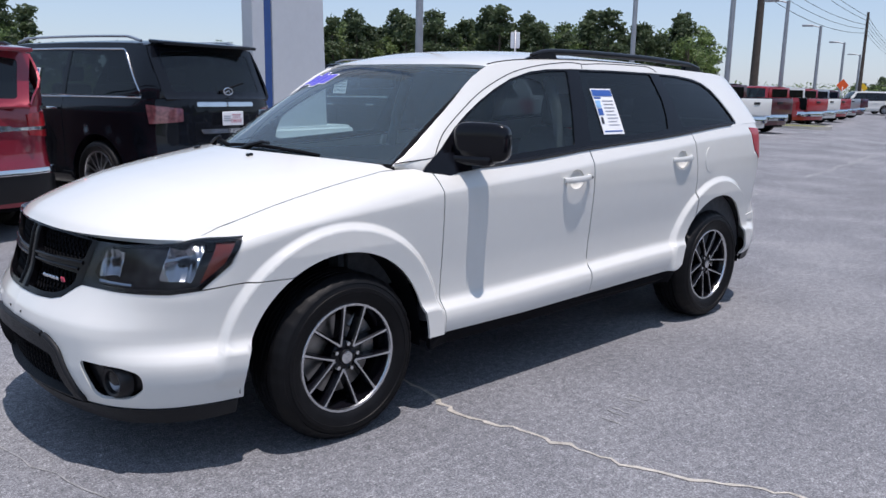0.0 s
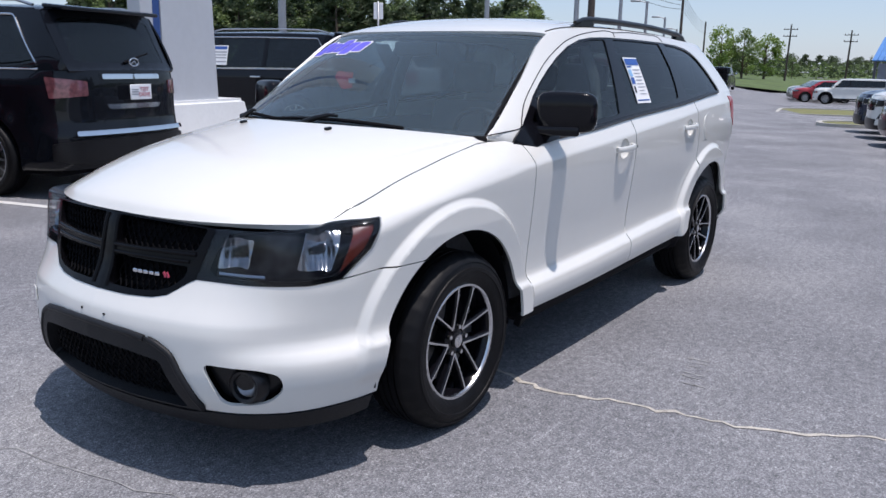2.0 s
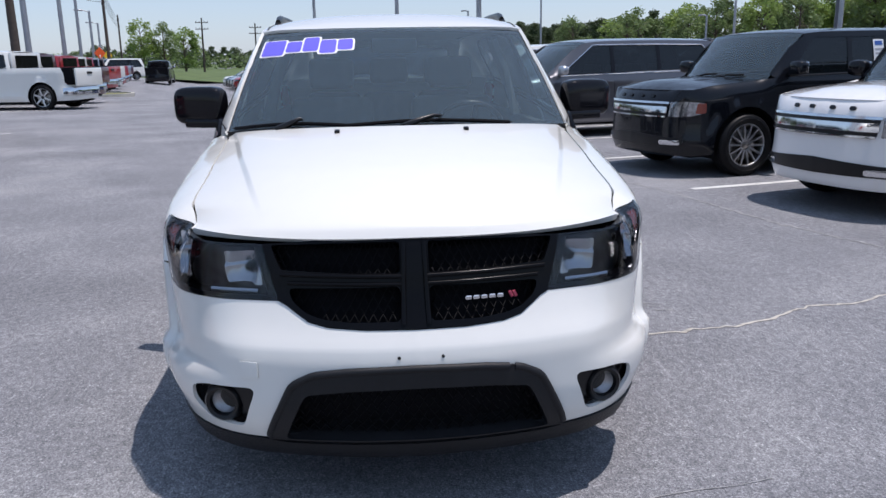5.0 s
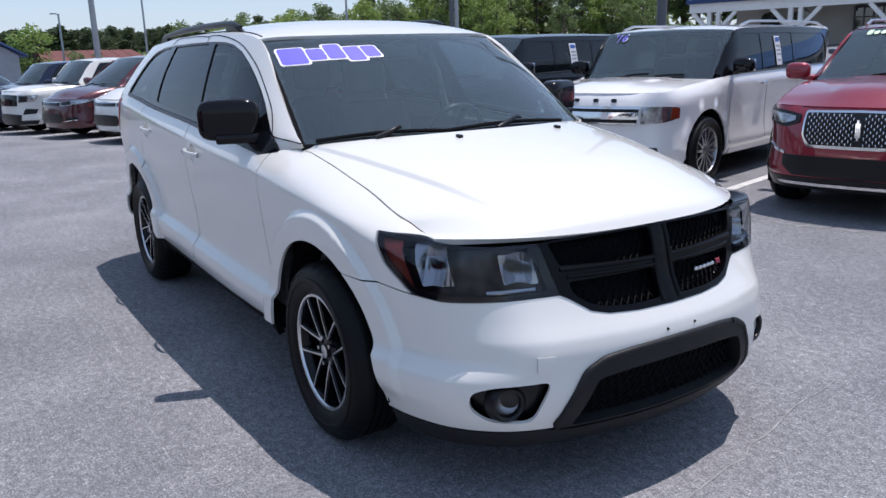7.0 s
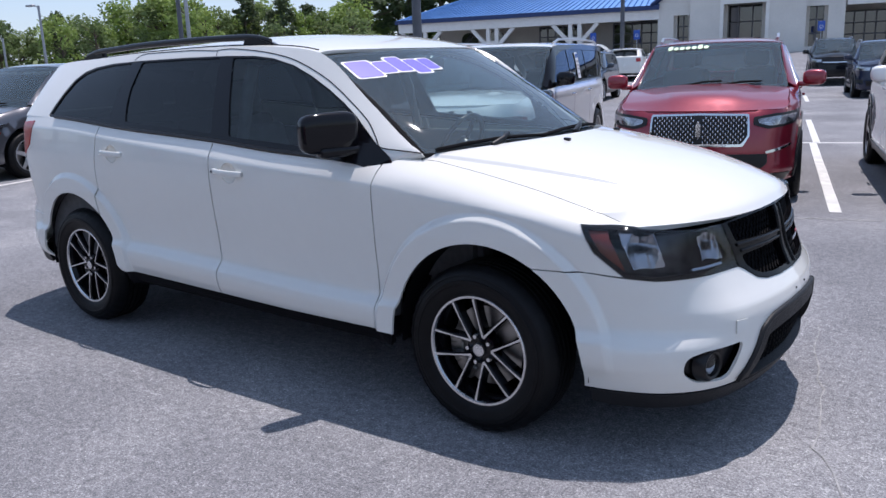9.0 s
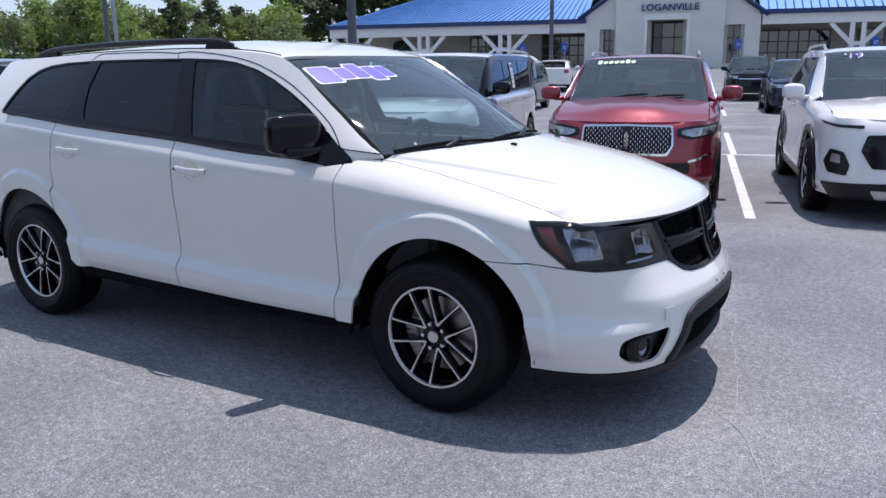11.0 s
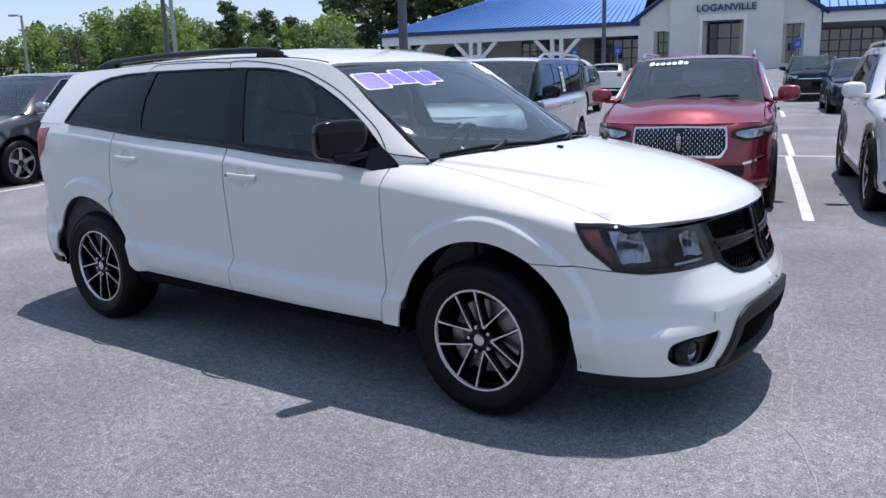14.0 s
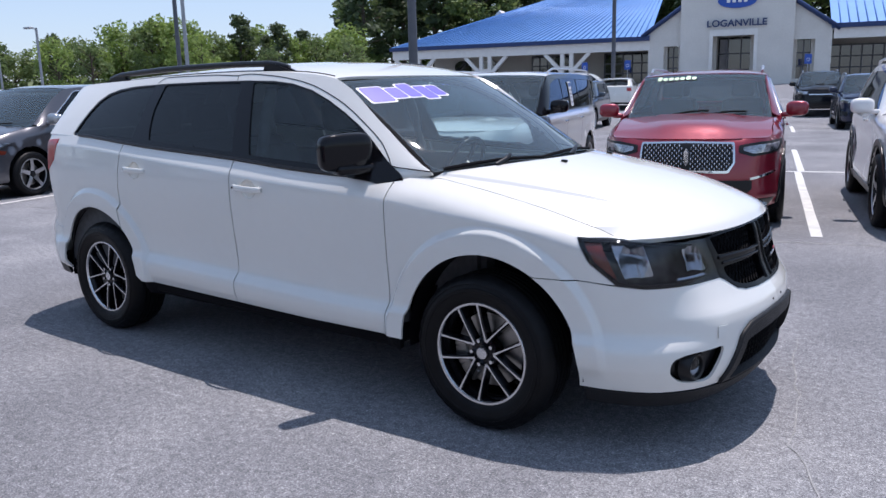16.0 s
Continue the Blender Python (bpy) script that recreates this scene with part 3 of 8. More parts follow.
# ---- the white crossover in the aisle ----
def build_crossover():
    car = thing("crossover", "white five-door crossover with black grille, mirrors and machined wheels", "car")
    outline = [(2.455, 0), (2.447, .15), (2.425, .30), (2.39, .45), (2.34, .58), (2.255, .695), (2.125, .792), (1.95, .850), (1.74, .872), (1.445, .884),
               (1.1, .893), (.7, .90), (0, .906), (-.7, .903), (-1.2, .897), (-1.6, .890), (-1.85, .877), (-2.02, .857), (-2.17, .79), (-2.29, .67), (-2.37, .45), (-2.41, .2), (-2.42, 0)]
    ins_front = Curve((.16, .13), (.22, .07), (.285, .035), (.34, .012), (.42, 0), (.52, 0), (.57, .008), (.61, .03), (.65, .052), (.72, .082), (.80, .100), (.87, .120), (.90, .145), (.94, .21))
    ins_side = Curve((.16, .10), (.22, .07), (.28, .045), (.34, .022), (.385, .006), (.43, 0), (.455, .003), (.512, .043), (.530, .046), (.62, .041), (.75, .027), (.88, .013), (.97, .006), (1.02, .006), (1.08, .010), (1.16, .018), (1.25, .026))
    ins_rear = Curve((.16, .12), (.3, .03), (.45, 0), (.6, .0), (.7, .03), (.9, .05), (1.1, .06), (1.27, .10))
    ztop = Curve((2.42, .89), (2.10, .886), (1.9, .94), (1.6, 1.010), (1.3, 1.068), (1.11, 1.094), (.95, 1.090), (.777, 1.092), (.4, 1.108), (-.12, 1.148), (-.87, 1.192), (-1.62, 1.248), (-2.0, 1.26), (-2.4, 1.26))
    amp = Curve((2.3, 0), (2.12, .04), (2.05, .085), (1.95, .115), (1.75, .12), (1.5, .105), (1.3, .10), (1.15, .095), (1.05, .065), (.9, .02), (.7, 0), (-2.4, 0))
    crease = Curve((2.2, .885), (1.9, .898), (1.72, .912), (1.47, .934), (1.19, .966), (.96, .993), (.68, 1.012), (.27, 1.042), (-.2, 1.078), (-.9, 1.129), (-1.29, 1.160), (-1.8, 1.185), (-2.4, 1.19))
    sh = Shape(outline, ins_front, ins_side, ins_rear, ztop, amp, [(1.475, .35, .435, .447), (-1.452, .35, .432, .455)], shift=Curve((-2, .055), (-.85, .048), (.93, 0), (2.4, 0)), crease=crease, crease_slope=Curve((-2.4, .25), (-1.9, .40), (-1.2, .44), (.9, .46), (1.3, .48), (1.55, .46), (1.75, .30), (1.95, 0), (2.4, 0)), roll=.10, corner=.035, front_y=(.48, .86), rear_x=(-2.0, -2.22))
    SX, SY, W = sh.sx, sh.sy, sh.wrap
    paint = M["white_paint"]
    xs = np.linspace(1.95, -2.05, 90)
    folds = [[(SX(x), float(crease(x)) + d) for x in xs] for d in (-.011, 0, .011)]
    folds += [[(SX(x), d + float(sh.shift(x))) for x in np.linspace(1.15, -1.2, 60)] for d in (.440, .456, .475, .494, .512, .530)]
    for acx, acz, arx, arz in sh.arches:
        for d in (.66, .78, .90, 1.0):
            rho = 1 + d * sh.flare_w / arx
            folds.append([(SX(acx + arx * rho * math.cos(a)), acz + arz * rho * math.sin(a)) for a in np.linspace(-.2, math.pi + .2, 60)])

    lamp = [(SY(.43), .706), (SY(.462), .79), (SY(.492), .868), (SX(2.16), .880), (SX(2.098), .880), (SX(2.0), .889), (SX(1.885), .897), (SX(1.94), .80), (SX(2.05), .713), (SX(2.16), .702)]
    grille = [(0, .628), (SY(.15), .629), (SY(.27), .636), (SY(.33), .65), (SY(.405), .695), (SY(.43), .706), (SY(.462), .79), (SY(.492), .868), (SY(.3), .880), (0, .884)]
    intake_full = rounded([(SY(.475), .278), (SY(.375), .475), (SY(.31), .508), (SY(.2), .521), (0, .527), (SY(-.2), .521), (SY(-.31), .508), (SY(-.375), .475), (SY(-.475), .278)], .02)
    fog = rounded([(SY(.485), .452), (SY(.655), .442), (SY(.708), .42), (SY(.712), .36), (SY(.67), .315), (SY(.545), .306)], .035)

    # front bumper skin
    seam = [(SX(2.05), .710), (SX(1.94), .721), (SX(1.83), .726), (SX(1.712), .7235)]
    a0 = [p for p in sh.arch(0, .285, 40) if p[0] < SX(1.722)]
    half = [(SX(2.16), .700)] + seam + a0[::-1] + [(SX(1.93), .285)]
    low = [(SY(y), .275) for y in (.72, .6, .49)]
    top = [(SY(.43), .704), (SY(.405), .693), (SY(.33), .648), (SY(.27), .634), (SY(.15), .627)]
    poly = [(0, .626)] + top[::-1] + half + low
    poly += [(-a, b) for a, b in poly[::-1] if abs(a) > 1e-6]
    part("front_bumper", panel_mesh("front_bumper", W, poly, [fog, neg(fog), intake_full], .020, .012, lines=folds[-8:-4] + [neg(q) for q in folds[-8:-4]]), paint, car, "white bumper skin with fog lamp pockets")
    # dark undertray behind the lower intake
    bm = bmesh.new()
    prism(bm, [(2.30, -.22), (2.30, .22), (2.22, .48), (2.05, .64), (1.9, .64), (1.9, -.64), (2.05, -.64), (2.22, -.48)], .212, .56)
    part("undertray", mesh_of("undertray", bm), M["matt_black"], car)
    # black chin under the bumper
    chin = [(SX(1.93), .283)] + [(SY(y), .272) for y in (.72, .6, .49)] + [(SY(.4), .262), (0, .262)]
    chin_low = [(0, .20), (SY(.5), .205), (SX(2.05), .215), (SX(1.93), .225)]
    cpoly = chin + [(-a, b) for a, b in chin[-2::-1]] + [(-a, b) for a, b in chin_low[::-1]] + chin_low[1:]
    part("chin_spoiler", panel_mesh("chin_spoiler", W, cpoly, (), .05, .03, off=.006), M["plastic_grey"], car, "grey-black plastic lip")
    # lower intake: surround and mesh
    hole = rounded([(SY(.415), .284), (SY(.335), .440), (SY(.2), .455), (0, .461), (SY(-.2), .455), (SY(-.335), .440), (SY(-.415), .284)], .02)
    bm = bmesh.new()
    rim = [p for p in resample(intake_full, .02) if p[1] > .285]
    k0 = max(range(len(rim)), key=lambda k: abs(rim[k][0] - rim[k - 1][0]) if k else 0)
    rim = rim[k0:] + rim[:k0]
    tube(bm, [W(np.array([p[0]]), np.array([p[1] - .006]))[0] + np.array([.004, 0, 0]) for p in rim], .012, 8)
    part("intake_lip", mesh_of("intake_lip", bm, sharp=60), M["plastic_grey"], car, "rounded edge of the intake surround")
    part("intake_surround", panel_mesh("intake_surround", W, intake_full, [hole], .03, .085, off=.010), M["plastic_grey"], car, "matt dark grey plastic surround")
    part("intake_backing", panel_mesh("intake_backing", W, rounded([(SY(.62), .225), (SY(.56), .50), (SY(-.56), .50), (SY(-.62), .225)], .02), (), .08, off=-.07), M["matt_black"], car)
    bm = bmesh.new()
    for row in range(7):
        pts = []
        lim = .415 - .085 * (row * .026 + .004) / .13
        for k in range(45):
            y = -lim + 2 * lim * k / 44
            z = .290 + row * .026 + (.0125 if (k + row) % 2 else -.0125)
            pts.append(W(np.array([SY(y)]), np.array([z]))[0] - np.array([.03, 0, 0]))
        tube(bm, pts, .0036, 4)
    part("intake_mesh", mesh_of("intake_mesh", bm), M["mesh_black"], car)
    # grille: frame with four openings, honeycomb behind
    up_l = rounded([(SY(.047), .785), (SY(.20), .787), (SY(.425), .795), (SY(.462), .866), (SY(.25), .873), (SY(.047), .876)], .012)
    lo_l = rounded([(SY(.047), .648), (SY(.20), .648), (SY(.285), .656), (SY(.340), .673), (SY(.385), .705), (SY(.398), .742), (SY(.047), .747)], .018)
    holes = [up_l, lo_l, neg(up_l), neg(lo_l)]
    gpoly = [(a, b) for a, b in grille] + [(-a, b) for a, b in grille[-2:0:-1]]
    part("grille_frame", panel_mesh("grille_frame", W, gpoly, holes, .022, .035, off=.004), M["grille_gloss"], car, "satin black grille with a cross of bars")
    part("grille_backing", panel_mesh("grille_backing", W, [(a * .97, min(max(b, .64), .875)) for a, b in gpoly], (), .06, off=-.05), M["matt_black"], car)
    bm = bmesh.new()
    for sg in (-1, 1):
        for row in range(9):
            for ph in (0,):
                pts = []
                z0 = .652 + row * .026
                for k in range(27):
                    y = .056 + .385 * k / 26
                    if z0 < .70 and y > .29 + (z0 - .64) * 1.4:
                        break
                    z = z0 + (.0125 if (k + row) % 2 else -.0125)
                    pts.append(W(np.array([sg * SY(y)]), np.array([z]))[0] - np.array([.022, 0, 0]))
                if len(pts) > 2:
                    tube(bm, pts, .0042, 4)
    part("grille_mesh", mesh_of("grille_mesh", bm), M["mesh_black"], car, "black honeycomb mesh")
    # raised ribs on the cross
    for sg in (-1, 1):
        for y0, z0, y1, z1, rr in ((.040, .777, .425, .783, .008), (.040, .754, .400, .758, .007), (.040, .640, .036, .876, .009)):
            bm = bmesh.new()
            tube(bm, [W(np.array([sg * SY(y0 + (y1 - y0) * k / 8)]), np.array([z0 + (z1 - z0) * k / 8]))[0] + np.array([.003, 0, 0]) for k in range(9)], rr, 8)
            part("grille_rib", mesh_of("grille_rib", bm, sharp=60), M["grille_gloss"], car, "gloss black rib")
    # maker's badge on the grille as plain shapes
    bm = bmesh.new()
    for k in range(5):
        y = .168 + k * .026
        p = W(np.array([SY(y)]), np.array([.706]))[0] + np.array([.006, 0, 0])
        box(bm, (-.003, -.0105, -.007), (.003, .0105, .007), .003, 1, pose(*p, 0, 0, 8))
    part("badge", mesh_of("badge", bm), M["chrome"], car, "chrome bars of the maker's badge")
    bm = bmesh.new()
    for k in range(2):
        y = .305 + k * .013
        p = W(np.array([SY(y)]), np.array([.708]))[0] + np.array([.006, 0, 0])
        box(bm, (-.003, -.0045, -.010), (.003, .0045, .010), .001, 1, pose(*p, 25, 0, 8))
    part("badge_stripes", mesh_of("badge_stripes", bm), M["print_red"], car, "two red slanted stripes")
    # two small bolt holes where a plate would hang
    for y in (-.055, .075):
        bm = bmesh.new()
        p = W(np.array([SY(y)]), np.array([.553]))[0]
        tube(bm, [p - Vector((.004, 0, 0)), p + Vector((.003, 0, 0))], .005, 8)
        part("plate_screw", mesh_of("plate_screw", bm), M["satin_black"], car)
    # tow eye cover, right of the bumper
    sq = rounded([(SY(-.475), .485), (SY(-.475), .535), (SY(-.533), .535), (SY(-.533), .485)], .006)
    part("tow_cover", panel_mesh("tow_cover", W, sq, (), .03, .004, off=.006), paint, car, "square painted towing-eye cover")

    for sg in (1, -1):
        F = (lambda q: q) if sg > 0 else neg
        # fog lamp pocket
        part("fog_pocket", panel_mesh("fog_pocket", W, F([(a, b) for a, b in fog]), (), .03, .0, off=-.035), M["satin_black"], car)
        bm = bmesh.new()
        c = W(np.array([sg * SY(.605)]), np.array([.378]))[0] - np.array([.022, 0, 0])
        mm = Matrix.Translation(Vector(c)) @ pose(0, 0, 0, 0, 0, -90 + 14 * sg)
        fl = part("fog_lamp", mesh_of("fog_lamp", lathe(bm, [(.070, -.035), (.060, .002), (.052, .010), (.043, .006), (.039, -.008)], 28), sharp=40), M["satin_black"], car, m=mm)
        bm = bmesh.new()
        part("reflector", mesh_of("reflector", lathe(bm, [(.039, -.008), (.032, -.018), (.018, -.026), (.0005, -.027)], 24), sharp=60), M["fog_bowl"], fl)
        bm = bmesh.new()
        part("lens", mesh_of("lens", lathe(bm, [(.040, -.003), (.030, -.0005), (.016, .001), (.0005, .0015)], 24), sharp=60), M["lamp_lens"], fl)
        # headlamp
        L = F([(a, b) for a, b in lamp])
        hl = part("headlamp", panel_mesh("headlamp", W, [(a, b) for a, b in L], (), .035, .0, off=-.072), M["lamp_housing"], car, "smoked dark headlamp with clear reflectors")
        cu, cv = np.mean([p[0] for p in L]), np.mean([p[1] for p in L])
        ring = [(cu + (a - cu) * .90, cv + (b - cv) * .86) for a, b in L]
        part("bezel", panel_mesh("bezel", W, L, [ring], .03, .05, off=-.004), M["gloss_black"], hl)
        part("amber_reflector", panel_mesh("amber_reflector", W, F([(SX(1.90), .888), (SX(1.985), .882), (SX(2.055), .735), (SX(2.02), .722), (SX(1.945), .80)]), (), .03, off=-.012), M["amber"], hl, "dark amber side reflector")
        for nm, q in (("main_reflector", [(SX(2.035), .866), (SX(2.165), .864), (SX(2.198), .748), (SX(2.092), .736)]),
                      ("dip_reflector", [(SY(.525), .836), (SY(.642), .842), (SY(.622), .748), (SY(.500), .742)])):
            def B(u, v, q=q, sg=sg):
                p = W(u, v)
                uc, vc = np.mean([a for a, _ in q]) * sg, np.mean([b for _, b in q])
                d = ((u - uc) / .06) ** 2 + ((v - vc) / .08) ** 2
                k = .020 + .046 * np.clip(1 - d, 0, 1) + .0012 * np.sin(u * 300) + .006 * smooth(-.004, .004, v - vc - .012)
                nx = normals_cheap(p, u, sg)
                return p - nx * np.expand_dims(k, -1)
            rf = part(nm, panel_mesh(nm, B, F(rounded(q, .010)), (), .007), M["reflector"], hl, "faceted mirror reflector")
            c = B(np.array([np.mean([a for a, _ in q]) * sg]), np.array([np.mean([b for _, b in q])]))[0]
            bm = bmesh.new()
            tube(bm, [c + np.array([-.004, 0, 0]), c + np.array([.020, .008 * sg, 0]), c + np.array([.026, .010 * sg, 0])], [.017, .015, .008], 12)
            part("bulb_shield", mesh_of("bulb_shield", bm, sharp=40), M["gloss_black"], rf)
        bm = bmesh.new()
        pts = [W(np.array([sg * SY(y)]), np.array([.725]))[0] - np.array([.022, 0, 0]) for y in np.linspace(.50, .66, 9)]
        tube(bm, pts, .009, 6)
        part("light_strip", mesh_of("light_strip", bm, sharp=50), M["reflector"], hl)
        part("lens", panel_mesh("lens", W, L, (), .03, .006, off=.003), M["lamp_smoke"], hl)

        # wing
        hood_edge = [(SX(x), float(ztop(x)) - .003) for x in np.linspace(2.095, 1.11, 14)]
        a0 = [p for p in sh.arch(0, .36, 44) if p[0] > SX(1.706)]
        wing = [(SX(2.048), .716), (SX(1.942), .80), (SX(1.887), .900), (SX(2.0), .892)] + hood_edge + [(SX(1.03), float(ztop(1.03))), (SX(.968), 1.075), (SX(.955), 1.0), (SX(.940), .70), (SX(.938), .362)]
        wing += [(SX(1.03), .362)] + a0[::-1] + [(SX(1.712), .728), (SX(1.83), .731), (SX(1.94), .726)]
        FL = [F(q) for q in folds]
        part("wing", panel_mesh("wing", W, F(wing), (), .016, .012, lines=FL), paint, car, "white front wing with flared arch")
        # doors, each with a cup behind its handle
        def cup(x, z):
            return [(SX(x + .058 * math.cos(a)), z - .004 + .050 * math.sin(a)) for a in np.linspace(0, 2 * math.pi, 25)[:-1]]
        for x, z in ((.043, 1.003), (-.972, 1.058)):
            def dish(u, v, x=x, z=z):
                p = W(u, v)
                p[..., 1] -= sg * .024 * np.clip(1 - ((p[..., 0] - x) / .060) ** 2 - ((v - z + .004) / .052) ** 2, 0, 1) ** .6
                return p
            part("handle_cup", panel_mesh("handle_cup", dish, F(cup(x, z)), (), .014, 0), paint, car)
        zt = lambda x: float(ztop(x)) - .004
        fd = [(SX(.962), 1.072), (SX(.949), 1.0), (SX(.934), .70), (SX(.932), .362), (SX(.4), .362), (SX(-.118), .372), (SX(-.121), .52), (SX(-.118), .72), (SX(-.105), .95), (SX(-.096), zt(-.096))]
        fd += [(SX(x), zt(x)) for x in np.linspace(0, .9, 10)]
        part("front_door", panel_mesh("front_door", W, F(fd), [F(cup(.043, 1.003))], .020, .012, lines=FL), paint, car, "white front door")
        a1 = [p for p in sh.arch(1, .385, 44) if p[0] < SX(-1.165)]
        rd = [(SX(-.104), zt(-.104)), (SX(-.113), .95), (SX(-.126), .72), (SX(-.129), .52), (SX(-.126), .372), (SX(-.5), .378), (SX(-.97), .385)] + a1[1:] + [(SX(-1.165), .87), (SX(-1.150), 1.0), (SX(-1.11), zt(-1.11))]
        rd += [(SX(x), zt(x)) for x in np.linspace(-1.0, -.2, 9)]
        part("rear_door", panel_mesh("rear_door", W, F(rd), [F(cup(-.972, 1.058))], .018, .012, lines=FL), paint, car, "white rear door")
        # quarter panel and rear bumper end
        a2 = [p for p in sh.arch(1, .36, 44) if p[0] > SX(-1.172)]
        qp = [(SX(-1.118), zt(-1.118)), (SX(-1.158), 1.0), (SX(-1.173), .87)] + a2 + [(SX(-1.90), .36)]
        tail = [(SX(-1.865), 1.222), (SX(-2.06), 1.21), (SX(-2.12), 1.02), (SX(-2.02), 1.015), (SX(-1.93), 1.08)]
        qp += [(SX(-1.95), .36), (SX(-2.2), .38), (sh.length - .001, .40), (sh.length - .001, zt(-2.3))] + [(SX(x), zt(x)) for x in np.linspace(-2.2, -1.2, 10)]
        part("quarter_panel", panel_mesh("quarter_panel", W, F(qp), [F(tail)], .020, .012, lines=FL), paint, car, "white quarter panel and bumper end")
        part("tail_lamp", panel_mesh("tail_lamp", W, F(tail), (), .03, .02, off=.004), M["tail_red"], car, "red tail lamp")
        lowr = [(SX(-1.95), .357), (SX(-1.99), .355), (SX(-2.2), .375), (sh.length - .001, .395), (sh.length - .001, .30), (SX(-2.1), .30), (SX(-1.98), .30)]
        part("rear_valance", panel_mesh("rear_valance", W, F(lowr), (), .06, .02), M["plastic_grey"], car)
        rib = rounded([(SX(-1.93), .585), (SX(-2.12), .585), (SX(-2.12), .635), (SX(-1.93), .62)], .01)
        part("bumper_rib", panel_mesh("bumper_rib", W, F(rib), (), .04, .02, off=.006), paint, car)
        # fuel flap on the left
        if sg > 0:
            fl = [(SX(-1.305 + .062 * math.cos(a)), 1.04 + .062 * 1.25 * math.sin(a)) for a in np.linspace(0, 2 * math.pi, 28)[:-1]]
            part("fuel_flap", panel_mesh("fuel_flap", W, fl, (), .03, .006, off=.003), paint, car, "round fuel flap")
        # sill
        sill = [(SX(1.02), .357), (SX(-1.0), .372), (SX(-.98), .295), (SX(1.0), .280)]
        part("sill", panel_mesh("sill", W, F(sill), (), .06, .03, off=-.022), M["matt_black"], car, "dark grey plastic sill")
        # inner arches
        for k, (x0, x1) in enumerate(((1.93, 1.02), (-.93, -1.86))):
            bm = bmesh.new()
            cx, cz, rx, rz = sh.arches[k]
            rings = []
            for yy in (.828, .78, .52):
                rings.append([bm.verts.new((cx + (rx + .012) * math.cos(a), sg * yy, cz + (rz + .012) * math.sin(a))) for a in np.linspace(-.10, math.pi + .10, 26)])
            for r0, r1 in zip(rings, rings[1:]):
                for i in range(25):
                    bm.faces.new((r0[i], r0[i + 1], r1[i + 1], r1[i]))
            bm.faces.new(rings[-1])
            part("arch_liner", mesh_of("arch_liner", bm, sharp=50), M["matt_black"], car)
        add_wheel(car, 1.445, .758, sg, ("split", .352, .225, .232, "machined", "gloss_black", 10), 0, True, 44 if sg > 0 else 0)
        add_wheel(car, -1.445, .758, sg, ("split", .352, .225, .232, "machined", "gloss_black", 10), 0, True, 23)

    # bonnet
    zc = Curve((0, .888), (.025, .918), (.06, .940), (.14, .972), (.3, 1.015), (.55, 1.066), (.8, 1.108), (1, 1.138))
    ze = Curve((0, .886), (.1, .912), (.2, .944), (.5, 1.018), (.8, 1.072), (1, 1.100))
    HB = hood_surface((2.335, .235), (1.488, .365), Curve((0, .695), (.15, .700), (.3, .712), (.6, .735), (1, .752)), zc, ze, .013, lambda q: .630 + .325 * q)
    gap = .004

    def HS(q, w):
        """The bonnet, drawn to the wings' upper edges at its sides."""
        q, w = np.clip(np.asarray(q, float), 0, 1) ** 1.7, np.asarray(w, float)
        base = HB(q, w)
        sg = np.where(w < 0, -1.0, 1.0)
        xe = 2.096 + (1.11 - 2.096) * np.clip(q, 0, 1)
        se = np.interp(-xe, -sh.tx, sh.ts)
        e = W(se * sg, ztop(xe) - .002)
        e[..., 1] -= sg * gap
        k = np.expand_dims(np.abs(w) ** 5, -1)
        return base + k * (e - HB(q, sg))
    part("bonnet", panel_mesh("bonnet", HS, [(0, -1), (1, -1), (1, 1), (0, 1)], (), .03, .02, ns=-1, cell=(.022, .03), lines=[[(q, sg * (.630 + .325 * q ** 1.7 + d)) for q in np.linspace(.1, .97, 40)] for sg in (1, -1) for d in (-.012, .002, .016, .030)]), paint, car, "white bonnet with two soft creases")
    qs = np.linspace(.5, 1, 200)
    hp = HS(qs, np.full(200, .25 / .758))
    jet_z = float(hp[np.argmin(np.abs(hp[:, 0] - 1.531)), 2]) + .001
    for y in (-.25, .25):
        bm = bmesh.new()
        box(bm, (-.016, -.010, -.004), (.012, .010, .010), .004, 2)
        part("washer_jet", mesh_of("washer_jet", bm, sharp=40), M["satin_black"], car, m=pose(1.531, y, jet_z, 0, 6, 0))

    # cabin
    yp = Curve((1.2, .755), (1.13, .748), (.8, .705), (.48, .655), (.2, .655), (-.2, .662), (-.8, .66), (-1.4, .635), (-1.8, .60), (-2.0, .58), (-2.2, .55), (-2.35, .5))
    zp = Curve((1.2, 1.09), (1.13, 1.112), (.8, 1.335), (.48, 1.540), (.3, 1.570), (.0, 1.588), (-.4, 1.594), (-.9, 1.590), (-1.4, 1.574), (-1.75, 1.566), (-1.9, 1.556), (-1.98, 1.540), (-2.06, 1.475), (-2.2, 1.32), (-2.4, 1.27))
    zcr = Curve((.7, 1.525), (.60, 1.560), (.45, 1.600), (.2, 1.640), (-.2, 1.655), (-.7, 1.645), (-1.2, 1.629), (-1.7, 1.603), (-1.95, 1.578), (-2.1, 1.55))
    cab = Cabin(sh, yp, zp, zcr, (1.405, .285, .745, 1.132, .024), (.625, .15, .648, 1.555, .020))
